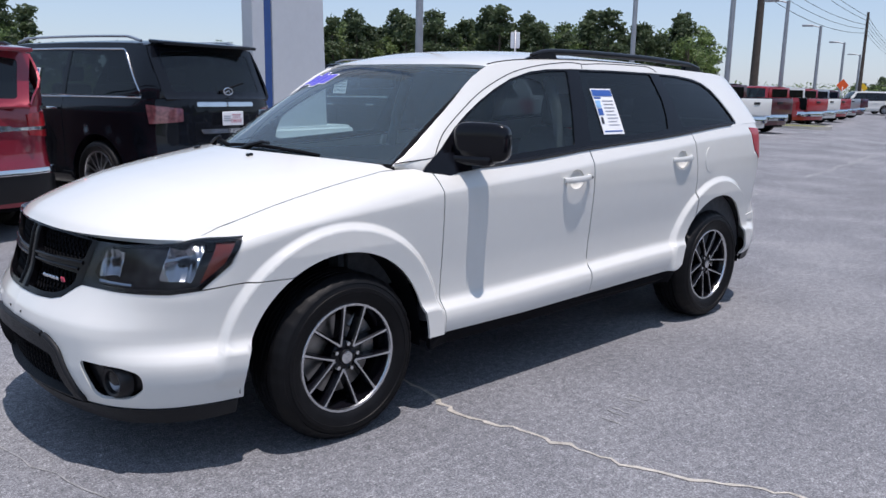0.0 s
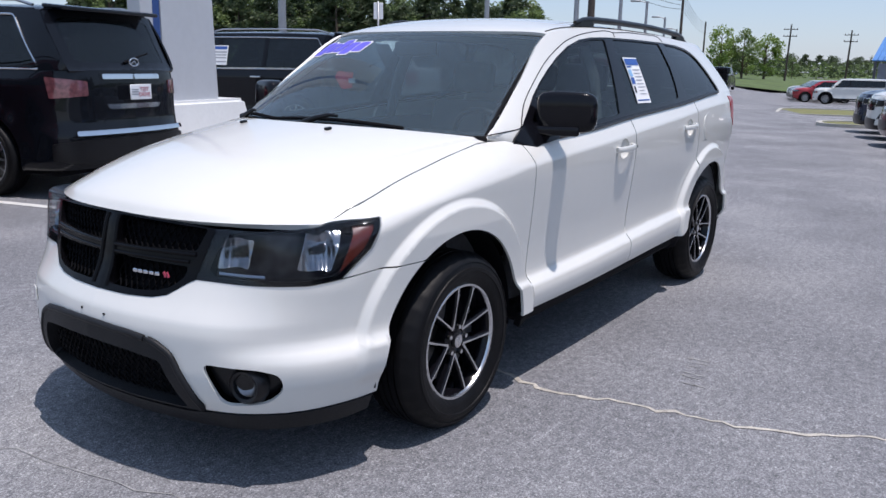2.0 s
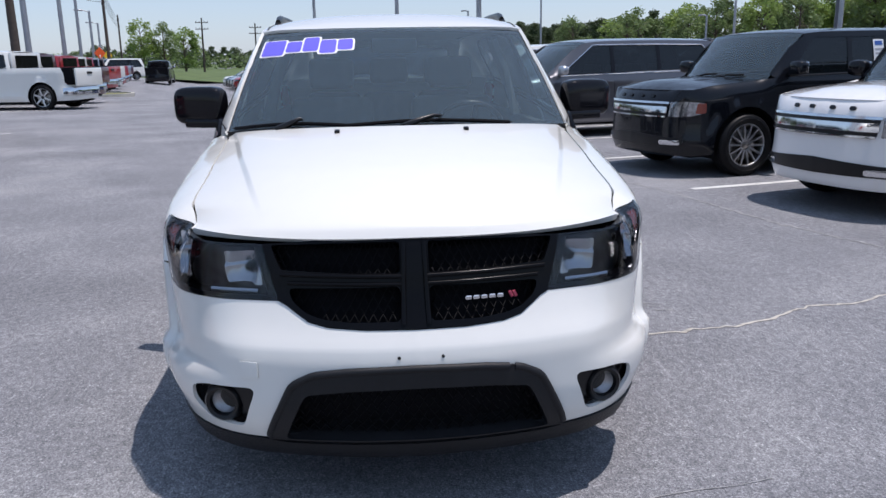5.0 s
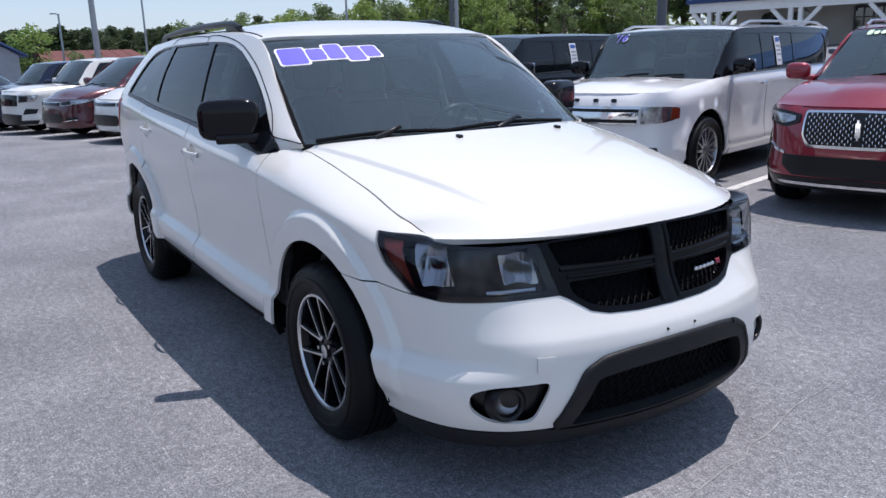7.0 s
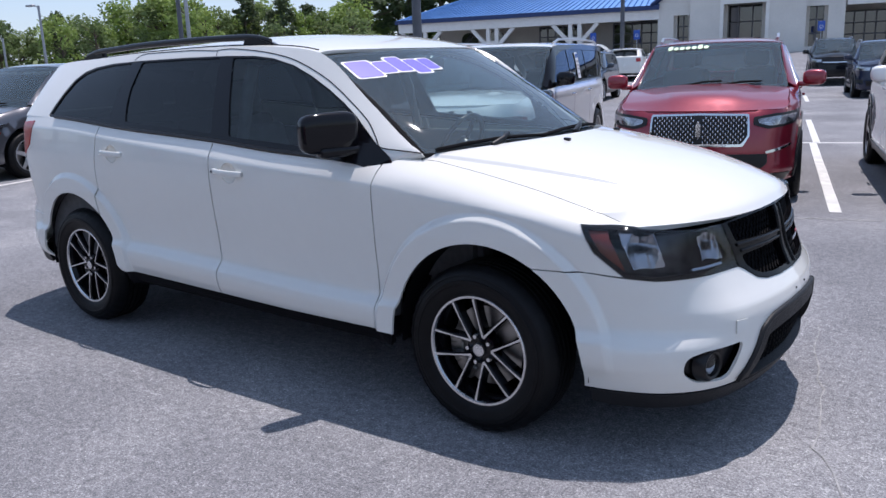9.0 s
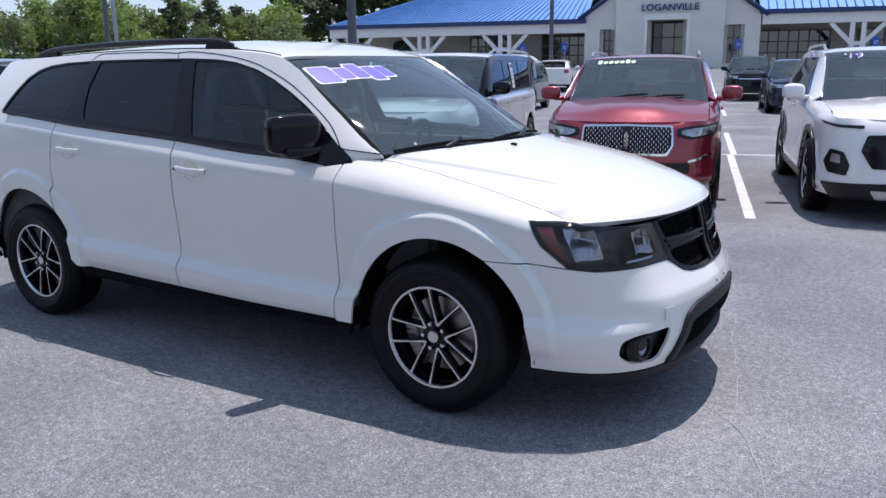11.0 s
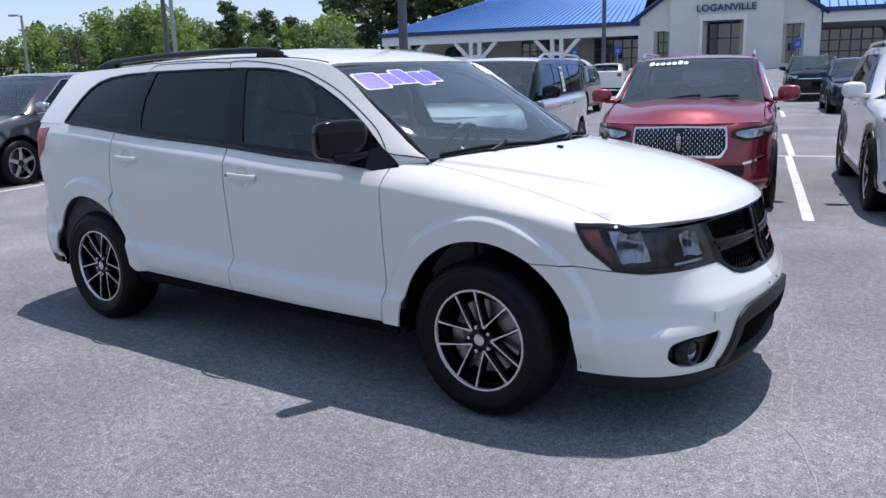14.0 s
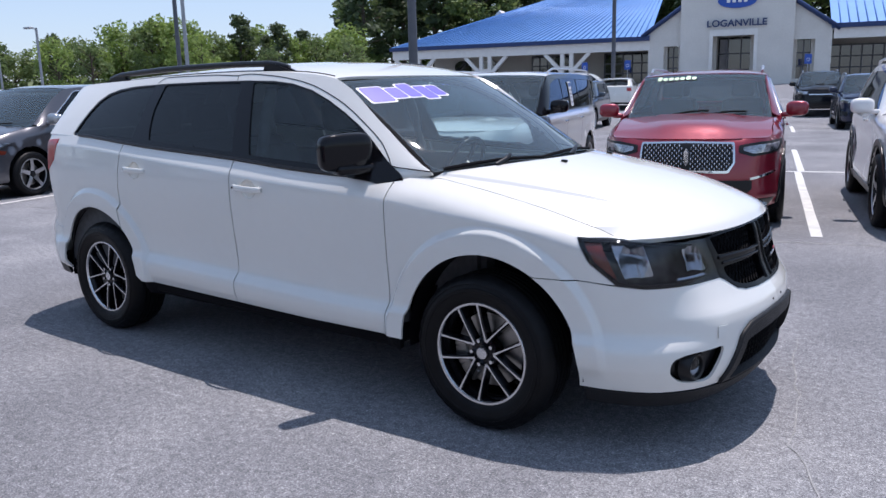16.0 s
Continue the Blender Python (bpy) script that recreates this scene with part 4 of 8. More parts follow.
    part("roof", panel_mesh("roof", cab.roof, [(.61 - .15 * abs(w) ** 2.3, w) for w in np.linspace(-1, 1, 25)] + [(-2.02 + .05 * abs(w) ** 2, w) for w in np.linspace(1, -1, 15)], (), .06, .015, ns=1, cell=(.06, .06)), paint, car, "white roof skin")
    scr = [(0, w) for w in np.linspace(-1, 1, 17)] + [(1, w) for w in np.linspace(1, -1, 17)]
    ws = part("windscreen", panel_mesh("windscreen", cab.screen, [(.012, -.985), (.988, -.985), (.988, .985), (.012, .985)], (), .025, 0, ns=-1), M["windscreen_glass"], car, "grey-tinted windscreen")
    ws.visible_shadow = False
    inner = rounded([(.05, -.968), (.965, -.968), (.965, .968), (.05, .968)], .03)
    part("black_border", panel_mesh("black_border", cab.screen, [(0, -1), (1, -1), (1, 1), (0, 1)], [inner], .05, .004, ns=-1, off=-.006), M["matt_black"], ws)
    for sg in (1, -1):
        S2 = cab.side(sg)
        # frame: pillars and roof side
        tpl = [(x, float(zp(x)) + .004) for x in np.linspace(.48, -1.95, 28)]
        apl = [(x, float(zp(x))) for x in np.linspace(1.13, .52, 10)]
        dlo = [(.985, 1.080), (.93, 1.140), (.86, 1.198), (.775, 1.268), (.69, 1.325), (.59, 1.383), (.47, 1.443), (.34, 1.494), (.19, 1.530), (.05, 1.546), (-.15, 1.553), (-.5, 1.555), (-.9, 1.552), (-1.2, 1.544), (-1.38, 1.528), (-1.49, 1.503), (-1.57, 1.460), (-1.63, 1.39), (-1.68, 1.31), (-1.705, 1.258)]
        dlo += [(x, float(ztop(x)) - .010) for x in np.linspace(-1.68, .95, 20)]
        outer = apl + tpl + [(-2.045, 1.475), (-2.15, 1.36), (-2.22, 1.262)] + [(x, float(ztop(x)) - .008) for x in np.linspace(-2.1, 1.1, 30)]
        part("side_frame", panel_mesh("side_frame", S2, outer, [dlo], .035, .015, ns=-sg), paint, car, "white pillars and roof side")
        g1 = rounded([(.765, 1.122), (.755, 1.262), (.68, 1.320), (.58, 1.378), (.46, 1.437), (.33, 1.487), (.18, 1.522), (.05, 1.537), (-.105, 1.543), (.0, 1.170)], .015)
        g2 = rounded([(-.135, 1.182), (-.20, 1.545), (-.5, 1.547), (-.885, 1.544), (-.915, 1.40), (-.905, 1.30), (-.885, 1.230)], .015)
        g3 = rounded([(-1.05, 1.240), (-.985, 1.543), (-1.2, 1.536), (-1.37, 1.520), (-1.48, 1.496), (-1.56, 1.453), (-1.62, 1.385), (-1.665, 1.31), (-1.69, 1.264)], .012)
        sf = part("window_surround", panel_mesh("window_surround", S2, dlo, [g1, g2, g3], .04, .012, ns=-sg, off=-.004), M["gloss_black"], car, "gloss black pillars and window trim")
        # shut lines round the door frames, the pillar's foot and the roof ditch
        for q in ([(1.115, 1.118), (1.02, 1.128), (.935, 1.140), (.90, 1.180), (.85, 1.236), (.71, 1.337), (.54, 1.437), (.31, 1.524), (.15, 1.556), (0, 1.575), (-.15, 1.586), (-.24, 1.580), (-.235, 1.556)],
                  [(-.24, 1.580), (-.5, 1.590), (-.85, 1.588), (-.925, 1.578), (-.960, 1.556)]):
            cv = Curve(*[(k, p[0]) for k, p in enumerate(q)]), Curve(*[(k, p[1]) for k, p in enumerate(q)])
            bm = bmesh.new()
            tube(bm, [S2(np.array([float(cv[0](k))]), np.array([float(cv[1](k))]))[0] - np.array([0, sg * .0004, 0]) for k in np.linspace(0, len(q) - 1, 8 * len(q))], .0026, 5)
            part("shut_line", mesh_of("shut_line", bm, sharp=60), M["matt_black"], car)
        bm = bmesh.new()
        tube(bm, [cab.roof(np.array([x]), np.array([sg * .955]))[0] + np.array([0, 0, -.001]) for x in np.linspace(.44, -1.9, 40)], .0045, 5)
        part("roof_ditch", mesh_of("roof_ditch", bm, sharp=60), M["matt_black"], car)
        bm = bmesh.new()
        sail = rounded([(.920, 1.150), (.985, 1.104), (1.004, 1.062), (.975, 1.032), (.925, 1.036), (.86, 1.066), (.70, 1.084), (.70, 1.12), (.80, 1.16)], .035, 6)
        part("mirror_sail", panel_mesh("mirror_sail", S2, sail, (), .02, .020, ns=-sg, off=.015), M["gloss_black"], car, "black triangular mirror base")
        for nm, g, gm in (("front_window", g1, "door_glass"), ("rear_window", g2, "tinted_glass"), ("quarter_window", g3, "tinted_glass")):
            w = part(nm, panel_mesh(nm, S2, g, (), .06, 0, ns=-sg, off=-.010), M[gm], car)
        bm = bmesh.new()
        tube(bm, [S2(np.array([x]), np.array([float(ztop(x)) + .002]))[0] + np.array([0, sg * .004, 0]) for x in np.linspace(.96, -1.62, 30)], .011, 6)
        part("waist_strip", mesh_of("waist_strip", bm, sharp=50), M["satin_black"], car)
        # roof rail
        bm = bmesh.new()
        xs = np.linspace(.10, -1.62, 24)
        pts = []
        for i, x in enumerate(xs):
            base = float(zp(x)) + .030
            k = min(1, i / 1.6, (len(xs) - 1 - i) / 2.2)
            pts.append((x, sg * (float(yp(x)) - .045), base + .018 * k))
        tube(bm, pts, [.012] + [.017] * (len(pts) - 2) + [.012], 8)
        rail = part("roof_rail", mesh_of("roof_rail", bm, sharp=50), M["satin_black"], car, "black roof rail")
        for x in (.03, -1.53):
            bm = bmesh.new()
            z0 = float(zp(x)) + .005
            prism(bm, [(x - .13, z0), (x + .13, z0), (x + (-.02 if x > 0 else .10), z0 + .051), (x - (.10 if x > 0 else -.02), z0 + .051)], -.016, .016, pose(0, sg * (float(yp(x)) - .045), 0, 90, 0, 0))
            bmesh.ops.bevel(bm, geom=bm.edges[:], offset=.007, segments=2, affect='EDGES')
            part("rail_foot", mesh_of("rail_foot", bm, sharp=50), M["satin_black"], rail)
        # mirror
        build_mirror(car, sg)
        # door handles
        for x, z, y in ((.043, 1.003, .902), (-.972, 1.058, .888)):
            build_handle(car, x, y, z, sg)
    # tailgate, closed simply
    def TG(p, w):
        p, w = np.asarray(p, float), np.asarray(w, float)
        x = -2.33 + .08 * np.abs(w) ** 2.2 + p * (.32 - .02 * np.abs(w) ** 2)
        return np.stack([x, w * (.60 + (.585 - .60) * p), 1.22 + p * (.355 - .045 * np.abs(w) ** 2.4)], -1)
    glass_hole = rounded([(.12, -.85), (.85, -.85), (.85, .85), (.12, .85)], .08)
    part("tailgate", panel_mesh("tailgate", TG, [(0, -1), (1, -1), (1, 1), (0, 1)], [glass_hole], .08, .02, ns=1), paint, car, "white tailgate")
    part("tailgate_window", panel_mesh("tailgate_window", TG, glass_hole, (), .09, ns=1, off=-.006), M["tinted_glass"], car)
    # scuttle grille and wipers
    def CW(u, w):
        p = cab.screen(np.zeros_like(w) + .01, w)
        h = HS(np.ones_like(w), np.clip(w, -1, 1))
        k = np.expand_dims(u, -1)
        r = p * (1 - k) + h * k
        r[..., 2] -= .012 + .02 * u * (1 - u)
        return r
    part("scuttle", panel_mesh("scuttle", CW, [(-.3, -1), (1.05, -1), (1.05, 1), (-.3, 1)], (), .08, .01, ns=1), M["satin_black"], car, "black plastic scuttle")
    bm = bmesh.new()
    for k in range(36):
        w = -.42 + .84 * k / 35
        p0 = cab.screen(np.array([.0]), np.array([w]))[0]
        box(bm, (-.026, -.0035, -.002), (.026, .0035, .012), 0, 1, pose(p0[0] + .018, p0[1], p0[2] - .008, 0, 12, 0))
    part("scuttle_slats", mesh_of("scuttle_slats", bm), M["satin_black"], car)
    for yp0, y0, y1 in ((-.50, -.70, -.20), (.02, -.22, .46)):
        def on(p, y, lift):
            return cab.screen(np.array([p]), np.array([y / .745]))[0] + np.array([lift * .45, 0, lift])
        ym = (y0 + y1) / 2 + .05
        bm = bmesh.new()
        tube(bm, [on(-.03, yp0, -.004), on(-.02, yp0, .022), on(.0, yp0 + .05, .034), on(.028, (yp0 + ym) / 2 + .04, .038), on(.036, ym, .030)], [.016, .017, .012, .008, .006], 8)
        wp = part("wiper", mesh_of("wiper", bm, sharp=50), M["satin_black"], car, "black wiper arm and blade")
        bm = bmesh.new()
        tube(bm, [on(.012 + .026 * math.sin(math.pi * k / 14), y0 + (y1 - y0) * k / 14, .012) for k in range(15)], .0085, 6)
        part("blade", mesh_of("blade", bm, sharp=50), M["matt_black"], wp)
    # Unseen black block, added to stop sunlight leaking through to the ground.
    bm = bmesh.new()
    box(bm, (.80, -.60, .42), (2.12, .60, .84), .03, 1)
    part("engine_bay", mesh_of("engine_bay", bm), M["matt_black"], car)
    # Unseen slabs inside the wings, added against the same light leak.
    for sg in (-1, 1):
        bm = bmesh.new()
        box(bm, (.86, sg * .70 - .11, .83), (1.66, sg * .70 + .11, .86), .01, 1)
        part("inner_wing", mesh_of("inner_wing", bm), M["matt_black"], car)
    build_cabin_inside(car)
    # purple screen decal: five plain rounded blocks with white edges
    SC = cab.screen
    y = -.648
    for wd, p0, p1 in ((.118, .705, .885), (.084, .735, .862), (.084, .735, .900), (.086, .705, .862), (.080, .735, .862)):
        for nm, gm, gr, of in (("decal_edge", "decal_white", -.007, .0022), ("decal_block", "decal_blue", .002, .0040)):
            y0, y1 = (y + gr) / .69, (y + wd - .004 - gr) / .69
            a0, a1 = p0 + gr / .88, p1 - gr / .88
            q = rounded([(a0, y0), (a1, y0), (a1, y1), (a0, y1)], .022)
            part(nm, panel_mesh(nm, SC, q, (), .02, 0, ns=-1, off=of), M[gm], ws)
        y += wd
    # price sheet inside the left rear window
    S2 = cab.side(1)
    sheet = [(-.262, 1.215), (-.447, 1.215), (-.427, 1.455), (-.246, 1.455)]
    ps = part("price_sheet", panel_mesh("price_sheet", S2, sheet, (), .08, .002, ns=-1, off=-.004), M["paper"], car, "white window price sheet with blue header")
    for z0, z1, x0, x1, mm in ((1.415, 1.448, -.252, -.422, "print_blue"), (1.402, 1.410, -.256, -.315, "print_blue"), (1.355, 1.392, -.258, -.300, "print_sky"), (1.316, 1.350, -.260, -.302, "print_blue"),
                               (1.388, 1.393, -.320, -.415, "print_grey"), (1.370, 1.375, -.320, -.410, "print_grey"), (1.352, 1.357, -.322, -.415, "print_grey"), (1.334, 1.339, -.322, -.400, "print_grey"), (1.316, 1.320, -.324, -.412, "print_grey"),
                               (1.270, 1.305, -.268, -.288, "print_dark"), (1.298, 1.302, -.326, -.420, "print_grey"), (1.280, 1.284, -.326, -.405, "print_grey"), (1.262, 1.266, -.326, -.418, "print_grey"), (1.228, 1.234, -.275, -.430, "print_blue")):
        part("print_bar", panel_mesh("print_bar", S2, [(x0, z0), (x1, z0), (x1, z1), (x0, z1)], (), .08, 0, ns=-1, off=-.0018), M[mm], ps)
    return car


def normals_cheap(p, u, sg):
    """Roughly outward horizontal directions for the front corner of the body."""
    d = np.stack([np.full(p.shape[:-1], .75), sg * np.full(p.shape[:-1], .62), np.zeros(p.shape[:-1])], -1)
    return d / np.linalg.norm(d, axis=-1, keepdims=True)


def build_mirror(car, sg):
    """A rounded gloss housing on a short flat arm."""
    bm = bmesh.new()
    bmesh.ops.create_cube(bm, size=1.0)
    bmesh.ops.subdivide_edges(bm, edges=bm.edges[:], cuts=9, use_grid_fill=True)
    for v in bm.verts:
        c = v.co * 2
        e = 4.2
        c = c / max((abs(c.x) ** e + abs(c.y) ** e + abs(c.z) ** e) ** (1 / e), 1e-6)
        out = c.y * .5 + .5
        v.co = Vector((c.x * (.060 if c.x > 0 else .050) * (1 - .25 * out * (c.x > 0)), c.y * .130, c.z * .092 * (1 - .10 * out * (c.z > 0) - .05 * (1 - out))))
        v.co.x = max(v.co.x, -.040)
    for f in bm.faces:
        f.smooth = True
    bmesh.ops.scale(bm, verts=bm.verts, vec=(1, sg, 1))
    bmesh.ops.recalc_face_normals(bm, faces=bm.faces)
    mir = part("mirror", mesh_of("mirror", bm, sharp=60), M["gloss_black"], car, "gloss black door mirror", m=pose(.755, sg * .920, 1.212, 0, 0, 20 * sg))
    bm = bmesh.new()
    box(bm, (-.034, -.135, -.022), (.040, .06, .020), .014, 3)
    bmesh.ops.scale(bm, verts=bm.verts, vec=(1, sg, 1))
    part("mirror_arm", mesh_of("mirror_arm", bm, sharp=50), M["gloss_black"], mir, m=pose(.018, 0, -.082))
    bm = bmesh.new()
    box(bm, (-.006, -.095, -.066), (-.001, .095, .066), .002, 1)
    part("mirror_glass", mesh_of("mirror_glass", bm, sharp=50), M["chrome"], mir, m=pose(-.038, 0, .002))


def build_handle(car, x, y, z, sg):
    """A pull handle: a bowed bar that stands off the door on two feet."""
    bm = bmesh.new()
    rows = []
    for k in range(13):
        t = k / 12 * 2 - 1
        yo = .016 + .026 * (1 - abs(t) ** 3.0)
        hh = .0155 * (1 - .25 * abs(t) ** 4)
        rows.append([bm.verts.new((t * .108, yo + b, c * hh)) for b, c in ((-.007, -.7), (-.007, .7), (-.002, 1), (.004, .9), (.007, .4), (.007, -.4), (.004, -.9), (-.002, -1))])
    for r0, r1 in zip(rows, rows[1:]):
        for k in range(8):
            bm.faces.new((r0[k], r0[(k + 1) % 8], r1[(k + 1) % 8], r1[k]))
    bm.faces.new(rows[0][::-1])
    bm.faces.new(rows[-1])
    for x0 in (-.094, .094):
        box(bm, (x0 - .014, -.016, -.0135), (x0 + .014, .020, .0135), .005, 2)
    bmesh.ops.scale(bm, verts=bm.verts, vec=(1, sg, 1))
    bmesh.ops.recalc_face_normals(bm, faces=bm.faces)
    h = part("door_handle", mesh_of("door_handle", bm, sharp=50), M["white_paint"], car, "white pull handle", m=pose(x, sg * (y - .010), z, 0, 2.2, 0))
    if x > -.5:
        bm = bmesh.new()
        lathe(bm, [(.0075, .002), (.0005, .003)], 14)
        bmesh.ops.scale(bm, verts=bm.verts, vec=(1, sg, 1))
        part("key_hole", mesh_of("key_hole", bm, sharp=60), M["satin_black"], h, m=pose(-.088, sg * .038, 0))


def build_cabin_inside(car):
    """Dashboard, wheel, seats and floor, as seen through the glass."""
    bm = bmesh.new()
    box(bm, (-2.2, -.72, .30), (1.6, .72, .42), 0.02, 1)
    box(bm, (-.95, -.85, .31), (1.0, .85, .40), 0.02, 1)
    part("cabin_floor", mesh_of("cabin_floor", bm), M["matt_black"], car)
    for sg in (-1, 1):
        bm = bmesh.new()
        box(bm, (-1.9, sg * .79 - .03, .40), (1.0, sg * .79 + .03, 1.07), 0.03, 2)
        part("door_card", mesh_of("door_card", bm, sharp=40), M["seat_cloth"], car)
    bm = bmesh.new()
    prism(bm, [(.58, .55), (.62, .95), (.72, 1.055), (.95, 1.08), (1.36, 1.06), (1.36, .55)], -.70, .70, pose(0, 0, 0, 90, 0, 0))
    bmesh.ops.bevel(bm, geom=bm.edges[:], offset=.03, segments=2, affect="EDGES")
    part("dashboard", mesh_of("dashboard", bm, sharp=40), M["seat_cloth"], car, "dark grey dashboard")
    bm = bmesh.new()
    n = 40
    mm = pose(.52, .37, 1.02, 0, -64, 0)
    ring = [mm @ Vector((.185 * math.cos(a), .185 * math.sin(a), 0)) for a in np.linspace(0, 2 * math.pi, n)]
    tube(bm, ring, .015, 8)
    for a in (0.2, math.pi - .2, -math.pi / 2):
        tube(bm, [mm @ Vector((0, 0, -.02)), mm @ Vector((.18 * math.cos(a), .18 * math.sin(a), 0))], .016, 6)
    tube(bm, [mm @ Vector((0, 0, -.35)), mm @ Vector((0, 0, .0))], [.04, .06], 12)
    part("steering_wheel", mesh_of("steering_wheel", bm, sharp=50), M["satin_black"], car, "black steering wheel")
    for x, ys in ((-.05, (-.37, .37)), (-.95, (-.40, 0, .40))):
        for y in ys:
            w = .25 if x > -.5 else .19
            bm = bmesh.new()
            box(bm, (-.26, -w, 0), (.27, w, .16), .05, 3)
            seat = part("seat", mesh_of("seat", bm, sharp=60), M["seat_cloth"], car, m=pose(x + .05, y, .50, 0, -4, 0))
            bm = bmesh.new()
            box(bm, (-.07, -w, 0), (.08, w, .60), .06, 3)
            part("backrest", mesh_of("backrest", bm, sharp=60), M["seat_cloth"], seat, m=pose(-.26, 0, .12, 0, -14, 0))
            bm = bmesh.new()
            box(bm, (-.045, -.14, 0), (.055, .14, .19), .045, 3)
            part("headrest", mesh_of("headrest", bm, sharp=60), M["seat_cloth"], seat, m=pose(-.42, 0, .76, 0, -8, 0))
    bm = bmesh.new()
    box(bm, (-1.8, -.50, 1.545), (.15, .50, 1.56), .004, 1)
    part("headlining", mesh_of("headlining", bm), M["trim_cream"], car, "pale headlining")
    bm = bmesh.new()
    box(bm, (-.012, -.115, -.035), (.016, .115, .035), .012, 2)
    part("rear_view_mirror", mesh_of("rear_view_mirror", bm, sharp=50), M["satin_black"], car, m=pose(.62, 0, 1.47, 0, 0, 12))
    for sg in (-1, 1):
        bm = bmesh.new()
        tube(bm, [(-.06, sg * .72, 1.08), (-.07, sg * .65, 1.33), (-.08, sg * .58, 1.50)], .035, 6)
        part("pillar_trim", mesh_of("pillar_trim", bm, sharp=60), M["seat_cloth"], car, "grey pillar trim")


hero = build_crossover()


# ---- the lot: its own axes, u along the aisle and v across it ----
LOT = radians(14.2)
CU, SU = math.cos(LOT), math.sin(LOT)


def lot(u, v):
    return u * CU - v * SU, u * SU + v * CU


def ground_z(x, y):
    """The lot falls slightly away along the aisle and climbs to the showroom."""
    v = -x * SU + y * CU
    u = x * CU + y * SU
    z = -0.0150 * max(0.0, -u - 7.0) * min(max((v + 3.0) / 6.0, 0.0), 1.0)
    z = max(z, -0.95)
    if v > 26:
        z += 0.0347 * min(v - 26, 40)
    return z


def at_lot(u, v, face):
    """The pose of a vehicle whose middle stands at u, v; face is its heading in degrees from the aisle's direction."""
    x, y = lot(u, v)
    return pose(x, y, ground_z(x, y), 0, 0, math.degrees(LOT) + face)


def build_parked(name, label, m, paint, xf, xr, hw, af, ar, wr, nose, cowl, x_cowl, x_top, roof, belt, belt_r, x_end, step=0.10, kind="suv", tumble=0.17,
                 rim=("thin", "silver_rim", 10), front=(), rear=(), side=(), cladding=None, rails=None, roof_paint=None, side_glass="tinted_glass", tail_lean=0.28, windows=None,
                 handles="paint", mirror=None, category="car", hood_drop=0.03, low=0.27, fast=False, chrome_line=False, frame_paint=None):
    car = thing(name, label, category, m, "parked vehicles")
    body_paint = M[paint]
    mid = (af + ar) / 2
    outline = [(xf, 0), (xf - .012, .25 * hw), (xf - .05, .5 * hw), (xf - .125, .70 * hw), (xf - .26, .84 * hw), (xf - .46, .935 * hw), (xf - .75, .975 * hw), (af - .42, .99 * hw), (mid, hw),
               (ar + .1, .988 * hw), (xr + .50, .95 * hw), (xr + .24, .88 * hw), (xr + .09, .72 * hw), (xr + .025, .4 * hw), (xr, 0)]
    ins_front = Curve((.15, .12), (.28, .03), (.42, 0), (.6, .008), (nose - .22, .02), (nose - .1, .045), (nose - .02, .09), (nose + .05, .17))
    ins_side = Curve((.15, .10), (.28, .04), (.40, 0), (.5, .012), (.65, .022), (belt - .22, .014), (belt - .1, .010), (belt - .02, .03), (belt + .15, .08))
    ins_rear = Curve((.15, .13), (.3, .03), (.42, 0), (.62, .0), (.72, .03), (belt_r - .1, .05), (belt_r, .065), (belt_r + .1, .09))
    ztop = Curve((xf, nose), (xf - .25, nose + .005), (xf - .5, nose + (cowl - nose) * .4), (x_cowl, cowl - hood_drop), (x_cowl - .32, belt), (mid, belt + (belt_r - belt) * .5), (x_end + .2, belt_r), (xr, belt_r))
    amp = Curve((xf, 0), (xf - .25, .02), (xf - .55, .09), (x_cowl + .1, .09), (x_cowl - .25, .01), (x_cowl - .4, 0), (xr, 0))
    ra = wr + .075
    sh = Shape(outline, ins_front, ins_side, ins_rear, ztop, amp, [(af, wr - .01, ra, ra + .01), (ar, wr - .01, ra, ra + .01)], flare=.018, flare_w=.09,
               front_y=(.55 * hw, .86 * hw), rear_x=(xr + .6, xr + .25))
    SX, SY, W = sh.sx, sh.sy, sh.wrap
    kk = int(np.argmax(sh.ty > sh.ty.max() * .985))
    rev = sh.length

    def SR(y):
        j = len(sh.ty) - 1 - int(np.argmax(sh.ty[::-1] > sh.ty.max() * .985))
        return math.copysign(float(np.interp(-abs(y), -sh.ty[j:], sh.ts[j:])), y)

    half = [(s, float(ztop(sh.X(s)))) for s in np.linspace(0, sh.length, 30)]
    bottom = [(sh.length, low + .05)] + [(SX(ar - ra - .02), low + .02)] + sh.arch(1, low, 16)[::-1] + sh.arch(0, low, 16)[::-1] + [(SX(xf - .3), low - .02), (0, low - .02)]
    poly = half + bottom
    for sg in (1, -1):
        part("body_side", panel_mesh("body_side", W, poly if sg > 0 else neg(poly), (), step, .02), body_paint, car)
        if cladding:
            c0, zc0 = cladding
            cl = [(SX(ar + ra + .02), low - .02), (SX(af - ra - .02), low - .02), (SX(af - ra - .02), zc0), (SX(ar + ra + .02), zc0)]
            part("sill_cladding", panel_mesh("sill_cladding", W, cl if sg > 0 else neg(cl), (), .2, .02, off=.006), M[c0], car)
            for k in (0, 1):
                e = sh.arch(k, low + .02, 18)
                cx, cz, rx, rz = sh.arches[k]
                o = [(SX(cx + (rx + .06) * math.cos(a)), cz + (rz + .06) * math.sin(a)) for a in np.linspace(-.15, math.pi + .15, 18)]
                q = e + o[::-1]
